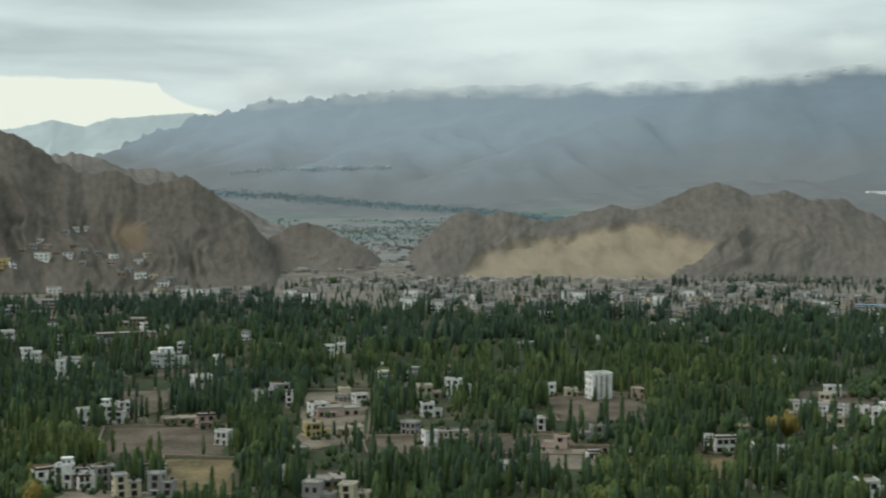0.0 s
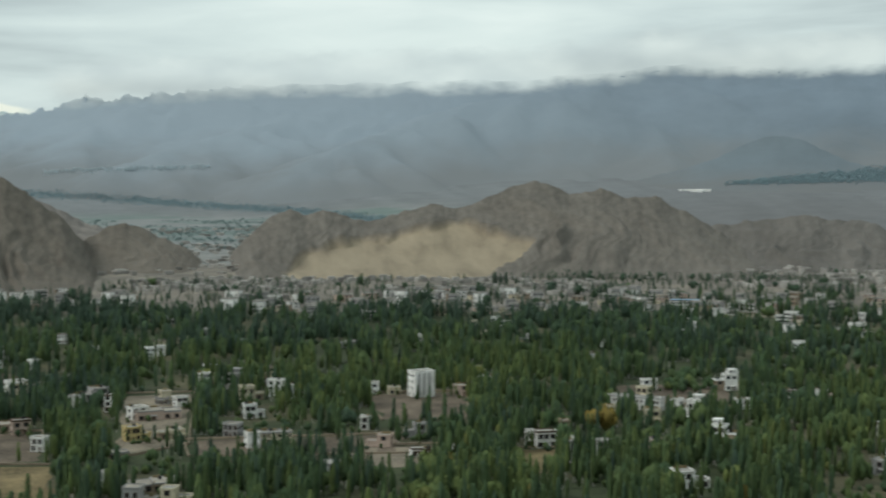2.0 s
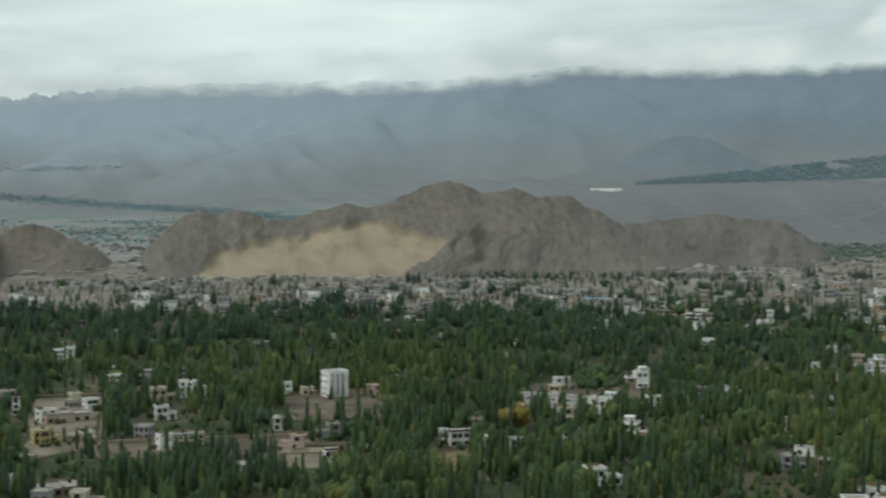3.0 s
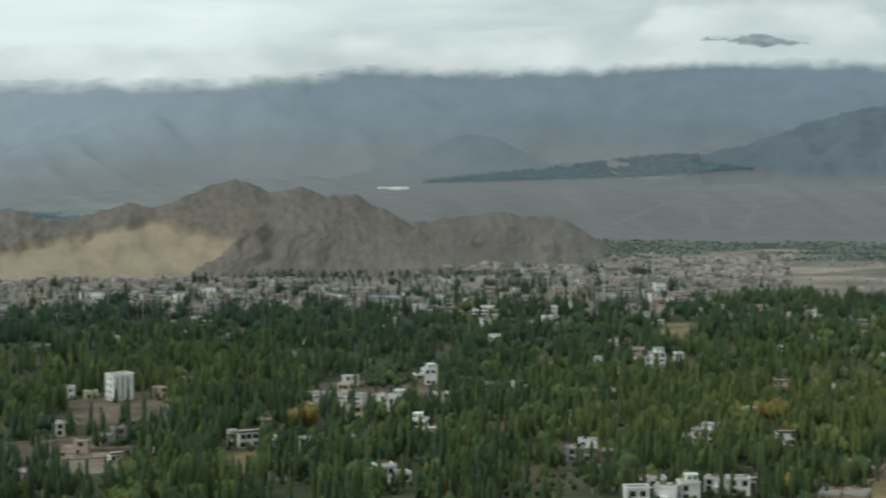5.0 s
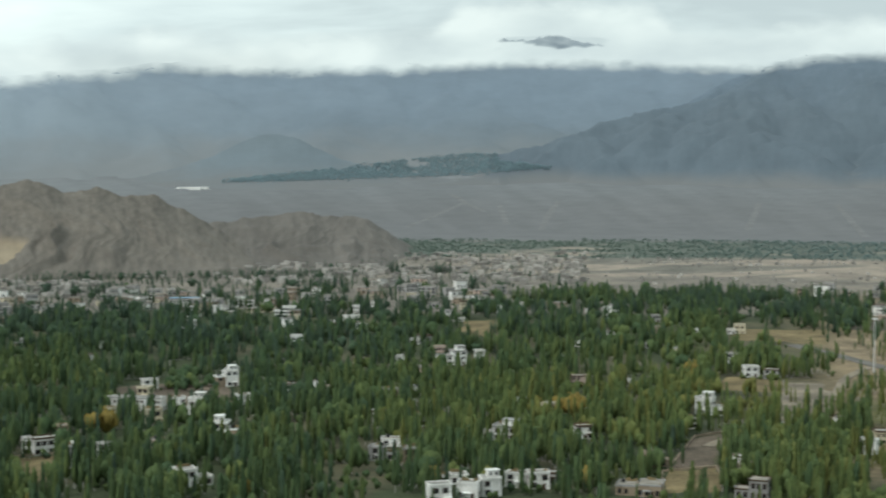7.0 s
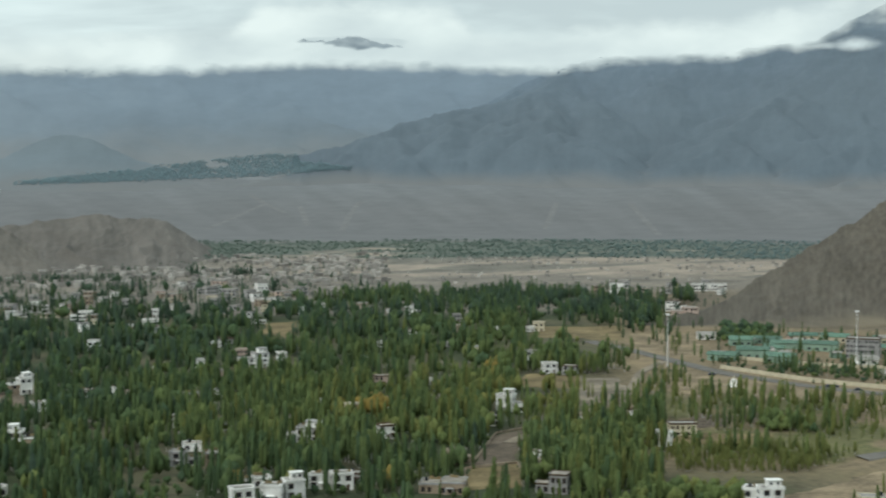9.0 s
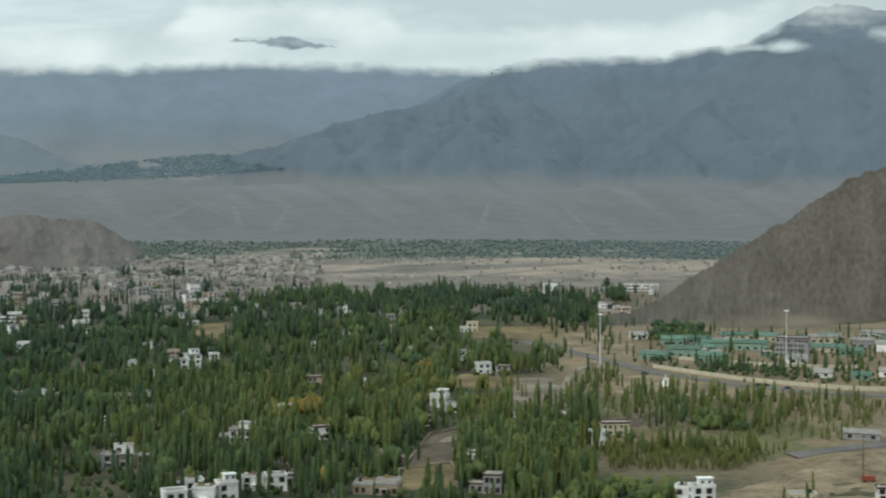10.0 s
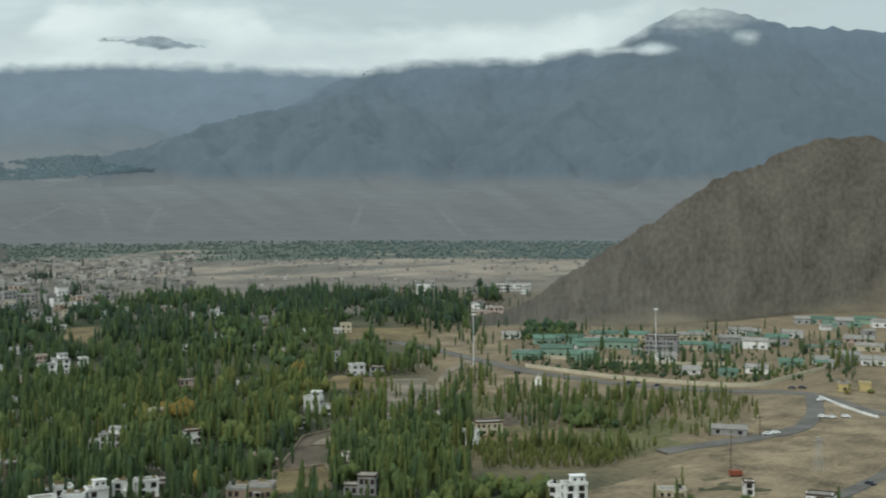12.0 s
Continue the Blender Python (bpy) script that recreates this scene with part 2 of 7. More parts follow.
WALLS = {
    "white": surface("whitewash", (0.76, 0.74, 0.70), 0.28, 0.25, 2.5, 0.9, 0.2, per_object=0.12),
    "grey": surface("cement_render", (0.33, 0.32, 0.31), 0.22, 0.3, 2.5, 0.9, 0.3, per_object=0.15),
    "cream": surface("cream_render", (0.55, 0.49, 0.36), 0.18, 0.3, 2.5, 0.9, 0.2, per_object=0.1),
    "yellow": surface("yellow_render", (0.52, 0.41, 0.19), 0.18, 0.3, 2.5, 0.9, 0.2),
    "pink": surface("pinkish_render", (0.48, 0.37, 0.31), 0.18, 0.3, 2.5, 0.9, 0.2, per_object=0.1),
    "mud": surface("mud_brick", (0.29, 0.23, 0.17), 0.25, 0.3, 2.0, 0.95, 0.5, per_object=0.15),
    "mint": surface("mint_green_render", (0.25, 0.345, 0.27), 0.15, 0.3, 2.0, 0.9, 0.2, per_object=0.1),
}
ROOF = surface("earth_roof", (0.30, 0.27, 0.23), 0.25, 0.3, 2.0, 0.95, 0.4, per_object=0.15)
ROOF_PALE = surface("cement_roof", (0.29, 0.273, 0.248), 0.2, 0.3, 2.0, 0.9, 0.3, per_object=0.12)
ROOF_GREEN = surface("green_tin_roof", (0.100, 0.172, 0.125), 0.35, 0.4, 2.0, 0.5, 0.2, per_object=0.2)
ROOF_BLUE = surface("blue_tin_roof", (0.22, 0.36, 0.50), 0.15, 0.4, 2.0, 0.5, 0.2)
GLASS = surface("window_glass", (0.025, 0.028, 0.032), 0.2, 0.5, 2.0, 0.25, 0.0)
WOOD = surface("dark_wood", (0.09, 0.06, 0.04), 0.3, 0.6, 5.0, 0.8, 0.2)
ASPHALT = surface("asphalt", (0.145, 0.134, 0.120), 0.30, 0.08, 1.0, 0.9, 0.3)
DUST = surface("dusty_soil", (0.232, 0.180, 0.115), 0.55, 0.05, 0.5, 0.95, 0.5, depth=0.4)
BROWN_EARTH = surface("brown_earth", (0.132, 0.104, 0.078), 0.55, 0.05, 0.5, 0.95, 0.5, depth=0.4)
PALE_EARTH = surface("pale_bare_soil", (0.215, 0.180, 0.136), 0.55, 0.05, 0.5, 0.95, 0.5, depth=0.4)
STUBBLE = surface("dry_stubble", (0.185, 0.142, 0.074), 0.55, 0.05, 0.5, 0.95, 0.5, depth=0.3)
GRAVEL = surface("pale_gravel", (0.176, 0.174, 0.174), 0.2, 0.05, 0.5, 0.95, 0.3)
MAST = surface("white_mast_paint", (0.72, 0.72, 0.71), 0.1, 0.5, 3.0, 0.6, 0.0)
STEEL = surface("galvanised_steel", (0.55, 0.56, 0.56), 0.1, 0.5, 3.0, 0.45, 0.0, metal=0.6)
CARS = [surface("white_paint", (0.75, 0.75, 0.74), 0.05, 0.5, 3.0, 0.35, 0.0), surface("dark_paint", (0.04, 0.045, 0.06), 0.1, 0.5, 3.0, 0.35, 0.0),
        surface("orange_paint", (0.30, 0.085, 0.045), 0.15, 0.5, 3.0, 0.5, 0.0)]
RUBBER = surface("rubber", (0.03, 0.03, 0.03), 0.2, 1.0, 5.0, 0.9, 0.0)

# ---- the land ----
SEED = np.random.RandomState(7)
TABLE = SEED.rand(512, 512)


def value_noise(x, y):
    xi, yi = np.floor(x).astype(int), np.floor(y).astype(int)
    u, v = x - xi, y - yi
    u, v = u * u * (3 - 2 * u), v * v * (3 - 2 * v)
    a, b = TABLE[xi % 512, yi % 512], TABLE[(xi + 1) % 512, yi % 512]
    c, d = TABLE[xi % 512, (yi + 1) % 512], TABLE[(xi + 1) % 512, (yi + 1) % 512]
    return (a * (1 - u) + b * u) * (1 - v) + (c * (1 - u) + d * u) * v


def fbm(x, y, octaves=5, gain=0.5, ridged=False):
    total, amp, norm = 0.0, 1.0, 0.0
    for k in range(octaves):
        n = value_noise(x * 2**k + 17.3 * k, y * 2**k + 9.1 * k)
        total = total + amp * ((1 - abs(2 * n - 1)) ** 2 if ridged else n)
        norm += amp
        amp *= gain
    return total / norm


def smooth(a, b, x):
    s = np.clip((x - a) / (b - a), 0, 1)
    return s * s * (3 - 2 * s)


def sheet(name, X, Y, Z, material, shade_smooth=True):
    """A grid of points as one mesh."""
    n, m = X.shape
    me = bpy.data.meshes.new(name)
    k = np.arange(n * m).reshape(n, m)
    quads = np.stack([k[:-1, :-1], k[1:, :-1], k[1:, 1:], k[:-1, 1:]], -1).reshape(-1, 4)
    me.from_pydata(np.stack([X, Y, Z], -1).reshape(-1, 3), [], quads)
    me.polygons.foreach_set("use_smooth", [shade_smooth] * len(me.polygons))
    me.materials.append(material)
    me.update()
    return new(name, me)


def fan_height(az, r):
    """Height of the valley floor: flat, then stony fans that climb to the ranges."""
    start = 2300 + 750 * (1 - smooth(-2, 14, az)) * smooth(-60, -20, az)
    rise = 0.046 + 0.012 * (1 - smooth(-2, 14, az))
    return np.clip(r - start, 0, None) ** 1.06 * rise * 0.72


def land_height(az, r):
    a = np.radians(az)
    x, y = r * np.sin(a), r * np.cos(a)
    knoll = 117.0 * np.clip(1 - r / 440, 0, 1) ** 1.5
    return knoll + fan_height(az, r) + (fbm(x / 90, y / 90, 3) - 0.5) * 0.9 * smooth(300, 600, r) + (fbm(x / 24, y / 24 + 50, 4) - 0.5) * 2.6 * smooth(41, 44, az) * (1 - smooth(700, 780, r)) * smooth(500, 560, r) + (fbm(x / 260, y / 260, 4) - 0.5) * 12 * smooth(2300, 3200, r)


def rise_at(az, r):
    return float(land_height(np.array([az]), np.array([r]))[0])


def spot(az, r, lift=0.0):
    a = radians(az)
    return Vector((r * math.sin(a), r * math.cos(a), rise_at(az, r) + lift))


az_line = np.concatenate([np.arange(-180, -20, 5.0), np.arange(-20, 62, 0.2), np.arange(62, 180, 5.0), [180.0]])
r_line = np.concatenate([[0.0, 20, 60, 120, 200, 300, 400, 450], np.geomspace(500, 4900, 260)])
AZ, RR = np.meshgrid(az_line, r_line, indexing="ij")
ground = sheet("ground", RR * np.sin(np.radians(AZ)), RR * np.cos(np.radians(AZ)), land_height(AZ, RR), DUST)


def blend(a, b, f):
    return a * (1 - f[..., None]) + np.array(b) * f[..., None]


GX, GY = RR * np.sin(np.radians(AZ)), RR * np.cos(np.radians(AZ))
wob = (fbm(GX / 160, GY / 160, 4) - 0.5) * 2
col = np.zeros(AZ.shape + (3,)) + np.array((0.058, 0.070, 0.038))
col = blend(col, (0.125, 0.110, 0.072), smooth(0.50, 0.64, fbm(GX / 40, GY / 40, 4)) * 0.7)
town = smooth(1130, 1200, RR + 50 * wob) * (1 - 0.0 * AZ)
col = blend(col, (0.20, 0.178, 0.152), town)
plain = smooth(1480, 1540, RR + 50 * wob) * smooth(23, 29, AZ)
col = blend(col, (0.298, 0.252, 0.208), plain)
col = blend(col, (0.15, 0.145, 0.125), plain * smooth(0.50, 0.62, fbm(GX / 190, GY / 34 + 21, 4)) * 0.8)
east = smooth(38, 41, AZ + 1.5 * wob) * smooth(520, 600, RR + 40 * wob) * (1 - smooth(1250, 1420, RR))
col = blend(col, (0.218, 0.170, 0.110), east)
col = blend(col, (0.13, 0.132, 0.06), smooth(0.42, 0.56, fbm(GX / 30 + 9, GY / 30, 4)) * smooth(40, 42, AZ) * (1 - smooth(49.5, 52, AZ)) * smooth(590, 630, RR + 1.5 * (AZ - 42)) * (1 - smooth(770, 800, RR)) * 0.9)
belt = smooth(1760, 1830, RR + 40 * wob) * (1 - smooth(2090, 2200, RR + 30 * wob)) * smooth(10, 22, AZ)
MOSAIC = fbm(AZ * RR / 57.3 / 75 + 5, RR / 34, 4)
belt = belt * smooth(0.36, 0.48, MOSAIC + 0.16 * smooth(30, 40, AZ) + 0.10 * smooth(1950, 2080, RR))
RIVER_AZ = [-8.5, -6.05, -3.93, -1.79, 0.34, 2.05, 4.61, 8.0]
RIVER_EL = [-1.24, -1.38, -1.56, -1.73, -1.87, -2.0, -2.29, -2.6]
EL = np.degrees(np.arctan2(land_height(AZ, RR) - EYE, np.maximum(RR, 1.0)))
river_wood = np.exp(-((EL - np.interp(AZ, RIVER_AZ, RIVER_EL) + 0.08) / 0.10) ** 2) * smooth(-9.5, -7.5, AZ) * (1 - smooth(7, 9, AZ)) * smooth(2300, 2600, RR)
gap_land = smooth(1650, 1750, RR) * (1 - smooth(3000, 3250, RR)) * (1 - smooth(5, 9, AZ)) * smooth(-20, -9, AZ)
east_belt = gap_land * smooth(2050, 2350, RR) * smooth(0.43, 0.54, fbm(AZ * RR / 57.3 / 110, RR / 60 + 3, 4))
# distance haze in the floor colour: greyer, then bluer and paler outwards
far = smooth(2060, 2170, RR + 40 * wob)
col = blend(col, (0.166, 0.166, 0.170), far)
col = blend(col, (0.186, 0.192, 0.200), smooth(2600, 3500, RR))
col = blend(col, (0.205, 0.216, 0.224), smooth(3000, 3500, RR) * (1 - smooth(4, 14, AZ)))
col = blend(col, (0.135, 0.115, 0.090), smooth(41.5, 43.0, AZ + 0.8 * wob) * smooth(1060, 1090, RR + 20 * wob) * (1 - smooth(1290, 1400, RR)) * (1 - smooth(49, 52, AZ)) * 0.85)
# dry channels that spread down the fans
wash = fbm(AZ * 1.6 + RR / 210, RR / 700, 5, 0.6) - 0.5
col = col * (1 + 0.35 * wash * smooth(2250, 2500, RR))[..., None]
# belts and river wood: haze mixed into their green
col = blend(col, (0.105, 0.128, 0.110), belt * 0.9)
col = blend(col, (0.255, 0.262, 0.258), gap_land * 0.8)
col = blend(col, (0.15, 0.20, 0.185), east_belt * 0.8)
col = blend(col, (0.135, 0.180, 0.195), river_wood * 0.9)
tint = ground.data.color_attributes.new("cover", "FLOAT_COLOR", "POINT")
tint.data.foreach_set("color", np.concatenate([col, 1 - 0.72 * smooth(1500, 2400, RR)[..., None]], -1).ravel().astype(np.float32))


def ground_cover():
    m = bpy.data.materials.new("valley_ground")
    m.use_nodes = True
    nt = m.node_tree
    bsdf = nt.nodes["Principled BSDF"]
    at = nt.nodes.new("ShaderNodeAttribute")
    at.attribute_name = "cover"
    pos = nt.nodes.new("ShaderNodeNewGeometry").outputs["Position"]
    k = ramp(nt, [(0.36, (0.55, 0.56, 0.56)), (0.5, (1, 1, 1)), (0.64, (1.4, 1.36, 1.28))])
    f = maths(nt, "ADD", maths(nt, "MULTIPLY", noise_tex(nt, pos, 0.02, 5.0), 0.5), maths(nt, "MULTIPLY", noise_tex(nt, pos, 0.22, 4.0, 0.7), 0.5))
    nt.links.new(f, k.inputs[0])
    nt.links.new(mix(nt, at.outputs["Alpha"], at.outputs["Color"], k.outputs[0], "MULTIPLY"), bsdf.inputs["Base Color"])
    bsdf.inputs["Roughness"].default_value = 0.95
    bsdf.inputs["Specular IOR Level"].default_value = 0.15
    return m


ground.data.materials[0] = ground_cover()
tagged(ground, "dusty valley floor of bare soil, orchards and stony fans", "ground", kind="structure")


def hill(name, label, crest, foot, top, tail, material, steps=(260, 70), carve=0.16, gully=55.0, grain=3.0, bulge=1.25, seed=0.0, kind="structure", base=0.0, jag=2.0, wander=0.05, tops=None, feet=None, drift=None, patch=None, bend=2.2, basin=False, sink=5.0, tails=None):
    """A hill or range: a crest of (azimuth, elevation) bends, sloping to its foot with gullies and spurs."""
    knots = np.array(crest)
    az = np.linspace(knots[0, 0], knots[-1, 0], steps[0])
    el = np.interp(az, knots[:, 0], knots[:, 1])
    s = np.concatenate([np.linspace(0, 1, steps[1]), np.linspace(1.02, 1.7, steps[1] // 3)])
    A, S = np.meshgrid(az, s, indexing="ij")
    E = np.repeat(el[:, None], len(s), 1)
    if tops:
        top = np.interp(A, [k[0] for k in tops], [k[1] for k in tops])
    if tails:
        tail = np.interp(A, [k[0] for k in tails], [k[1] for k in tails])
    if feet:
        foot = np.interp(A, [k[0] for k in feet], [k[1] for k in feet])
    if np.max(top) > 3000:
        base = fan_height(A, A * 0 + foot) - 2.0
    shift = (fbm(A * top / 57.3 / 190 + seed, A * 0 + seed, 3) - 0.5) * wander * top
    R = np.where(S <= 1, foot + (top + shift - foot) * S, top + shift + (tail - top) * (S - 1) / 0.7)
    H = EYE + (top + shift) * np.tan(np.radians(E)) - base
    P = np.where(S <= 1, np.clip(S, 0, 1) ** bulge, np.clip(1 - np.clip((S - 1) / 0.7, 0, 1) ** 1.4, 0, 1))
    arc = A * top / 57.3
    warp = (fbm(arc / 140 + seed, S * 2.2 + seed, 3) - 0.5) * bend
    spur = fbm(arc / gully + warp + seed, S * 0.9 + seed * 2, 4, 0.55, True)
    body = np.sin(np.pi * np.clip(S, 0, 1) ** 0.8) ** 1.2 * (1 - smooth(0.6, 1.0, S)) * 1.2
    X, Y = R * np.sin(np.radians(A)), R * np.cos(np.radians(A))
    rough = ((fbm(X / 22 + seed, Y / 22, 5) - 0.5) * 0.8 + (fbm(arc / 13 + warp * 2 + seed, S * 5 + seed, 5, 0.6) - 0.5) * 1.3) * grain
    edge = ((fbm(arc / 11 + seed, arc * 0 + 3.3, 4) - 0.5) + (fbm(arc / 38 + seed, arc * 0 + 7.3, 3, 0.5, True) - 0.45)) * 1.6 * jag * np.exp(-((S - 1) / 0.18) ** 2)
    Z = H * P + H * carve * (spur - 0.45) * body + (rough * np.clip(S * 4, 0, 1) + edge) * np.clip(H / 25, 0, 1) * (S > 0)
    Z = np.where(S == 0, -6 if np.max(top) < 3000 else -12, Z) - sink * (1 - smooth(3, 20, H)) + base
    if basin:
        # a hollow filled with blown sand: its rim by azimuth and elevation, its floor smooth and dished
        wob = (fbm(arc / 30 + 5, S * 9, 5, 0.6) - 0.5)
        lift = np.degrees(np.arctan2(H * np.clip(S, 0, 1) ** 1.7 - EYE, R)) + wob * 0.7
        rim_el = np.interp(A + wob * 0.5, [0.7, 1.41, 3.12, 3.55, 4.62, 5.15, 5.89, 6.95, 8.0, 8.63, 9.47, 10.3, 10.6], [-4.6, -3.73, -3.3, -3.15, -3.23, -2.93, -2.89, -2.65, -2.64, -2.96, -3.16, -3.3, -4.6])
        toe_el = np.interp(A + wob * 0.5, [7.9, 8.43, 8.85, 9.68, 10.4], [-6.0, -4.48, -4.22, -3.9, -3.3])
        sand = smooth(0.10, -0.10, lift - rim_el) * smooth(-0.08, 0.10, lift - toe_el) * (S <= 1)
        Z = Z * (1 - sand) + (H * np.clip(S, 0, 1) ** 1.7 + (fbm(X / 45, Y / 45, 3) - 0.5) * 2.0) * sand
    low = base - 6 + 0 * Z
    Z[0], Z[-1] = np.minimum(Z[0], low[0]), np.minimum(Z[-1], low[-1])
    Z[:, -1] = low[:, -1] - 30
    ob = sheet(name, X, Y, Z, material)
    if np.max(top) > 3000:
        ob.data.attributes.new("above", "FLOAT", "POINT").data.foreach_set("value", (Z - base).ravel().astype(np.float32))
    if drift:
        (a0, a1), (a2, a3), (s0, s1) = drift
        u = (fbm(X / 60, Y / 60, 5) - 0.5)
        sand = smooth(a0, a1, A + u * 1.5) * (1 - smooth(a2, a3, A + u * 1.5)) * (1 - smooth(s0, s1, S + u * 0.35))
        at = ob.data.attributes.new("sand", "FLOAT", "POINT")
        at.data.foreach_set("value", sand.ravel().astype(np.float32))
    if basin:
        ob.data.attributes.new("sand", "FLOAT", "POINT").data.foreach_set("value", sand.ravel().astype(np.float32))
    if patch:
        pa, pw, ps, ph = patch
        u = (fbm(X / 40, Y / 40, 5) - 0.5) * 1.6
        at = ob.data.attributes.new("sand", "FLOAT", "POINT")
        at.data.foreach_set("value", (0.85 * smooth(1.0, 0.35, ((A - pa) / pw) ** 2 + ((S - ps) / ph) ** 2 + u)).ravel().astype(np.float32))
    return tagged(ob, label, "hill" if np.max(top) < 3000 else "mountain", kind=kind)


left_hill = hill("hill", "bare dark brown rocky hill with houses at its foot",
     [(-24, 1.3), (-20, 1.6), (-17.6, 1.25), (-16.26, 1.01), (-15.87, 0.95), (-15.28, 0.55), (-15.09, 0.28), (-14.29, -0.13), (-13.89, -0.18), (-13.34, -0.66), (-12.89, -0.59), (-12.58, -0.45), (-11.97, -0.43), (-11.46, -0.85), (-10.95, -1.02), (-10.54, -0.85), (-10.23, -0.81), (-9.4, -0.86), (-8.57, -1.35), (-7.94, -1.77), (-7.32, -2.2), (-6.69, -3.05), (-6.07, -3.9), (-5.22, -4.6), (-4.4, -5.0)],
     1370, 1690, 2000, OCHRE, carve=0.36, gully=60, seed=1.7, jag=4.5, grain=6.0, wander=0.02, patch=(-11.7, 0.75, 0.55, 0.17))
hill("hill", "small bare brown spur at the valley mouth",
     [(-8.2, -4.1), (-7.3, -3.3), (-6.48, -2.91), (-5.84, -2.57), (-5.1, -2.38), (-4.36, -2.64), (-3.51, -3.07), (-2.65, -3.51), (-1.8, -4.09), (-0.9, -4.4)],
     1600, 1760, 1900, ROCK, steps=(160, 50), carve=0.3, gully=45, seed=4.1, jag=4.0, grain=4.0)
hill("hill", "pale jagged rocky ridge behind the dark hill",
     [(-18, 0.0), (-15.1, -0.1), (-14.39, 0.13), (-13.79, 0.2), (-13.08, -0.01), (-12.48, -0.08), (-11.87, -0.39), (-11.05, -0.45), (-10.43, -0.44), (-9.81, -0.77), (-9.19, -1.13), (-8.15, -1.56), (-7.11, -2.05), (-6.48, -2.42), (-5.5, -2.75), (-4.4, -3.1)],
     1950, 2300, 2500, ROCK_PALE, steps=(200, 50), carve=0.3, gully=60, seed=8.3, jag=5.0, grain=6.0, wander=0.02)
hill("hill", "bare brown rocky hill with pale sand in its hollow",
     [(-2.6, -4.4), (-1.8, -4.04), (-0.94, -3.3), (-0.08, -2.44), (0.56, -2.02), (0.99, -1.95), (1.63, -2.12), (2.27, -2.0), (3.12, -2.21), (3.76, -2.44), (4.61, -2.29), (5.04, -2.23), (5.67, -1.91), (6.31, -1.74), (6.94, -1.9), (7.78, -1.8), (8.62, -1.48), (9.45, -1.01), (10.07, -0.86), (10.69, -1.01), (11.52, -1.32), (12.74, -1.21), (13.76, -1.5), (14.76, -1.49), (15.56, -1.86), (16.4, -2.35), (17.3, -2.9), (18.5, -3.4), (20, -4.2)],
     1500, 1830, 2050, SANDY, steps=(360, 80), carve=0.25, gully=58, seed=2.9, bulge=1.1, jag=2.5, grain=4.5, wander=0.02, basin=True)
hill("hill", "low bare brown hill beyond the town",
     [(14.5, -3.6), (15.8, -2.75), (16.7, -2.6), (17.77, -2.39), (19.05, -2.22), (20.12, -2.11), (21.19, -2.3), (22.25, -2.27), (22.89, -2.53), (23.75, -3.06), (24.81, -3.58), (26.0, -4.1)],
     1620, 1950, 2150, ROCK_LOW, steps=(220, 60), carve=0.34, gully=60, seed=6.2, grain=5.0, wander=0.02)
hill("hill", "large smooth brown scree hill above the compound",
     [(40.6, -6.2), (42.06, -5.89), (42.91, -5.74), (43.98, -5.24), (44.83, -4.64), (45.47, -4.27), (46.11, -3.88), (47.16, -3.15), (48.21, -2.45), (49.25, -1.74), (50.28, -1.06), (51.31, -0.53), (52.33, -0.22), (53.14, 0.3), (54.15, 0.65), (54.95, 0.79), (55.74, 0.77), (56.69, 0.65), (60, 0.75), (66, 0.4)],
     1080, 1420, 1750, DUSTY, drift=((40, 41), (70, 71), (-0.02, 0.15)), steps=(320, 80), carve=0.10, gully=60, seed=3.3, bulge=1.0, jag=4.0, grain=3.6, wander=0.0, sink=0.5,
     tops=[(40.6, 1090), (42.06, 1115), (42.9, 1145), (43.98, 1200), (44.83, 1265), (46.1, 1330), (49, 1400), (53, 1480), (66, 1500)], feet=[(40.6, 1060), (44, 1072), (47, 1075), (49, 1090), (51.4, 1125), (54, 1190), (57, 1220), (66, 1230)],
     tails=[(40.6, 1105), (42.06, 1150), (42.9, 1190), (43.98, 1265), (44.83, 1370), (46.1, 1500), (49, 1700), (66, 1750)])
# the ranges across the valley; the cloud comes down to this line (azimuth, elevation), and their crests just reach into it
CLOUD_FOOT = [(-20, 1.9), (-8.5, 1.82), (-6, 2.1), (-1.8, 2.35), (2.5, 2.47), (5.6, 2.54), (10.5, 2.6), (11.0, 2.75), (14.1, 2.95), (14.7, 3.2), (17.0, 3.08), (20.0, 3.07), (24.0, 3.12), (26.6, 3.36), (31.0, 3.32), (33.5, 3.28),
              (35.5, 3.14), (37, 3.1), (38.6, 3.3), (39.5, 3.5), (44, 3.58), (45.2, 3.9), (46.9, 4.0), (47.2, 4.2), (48.0, 4.45), (48.8, 5.15), (49.9, 5.6), (64, 5.6)]
hill("mountain_range", "pale haze-blue mountains on the skyline",
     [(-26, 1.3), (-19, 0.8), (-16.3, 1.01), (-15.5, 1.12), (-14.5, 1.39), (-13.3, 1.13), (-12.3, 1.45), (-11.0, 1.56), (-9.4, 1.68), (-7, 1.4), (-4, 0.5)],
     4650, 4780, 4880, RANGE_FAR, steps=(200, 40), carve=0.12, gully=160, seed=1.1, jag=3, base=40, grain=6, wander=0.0)
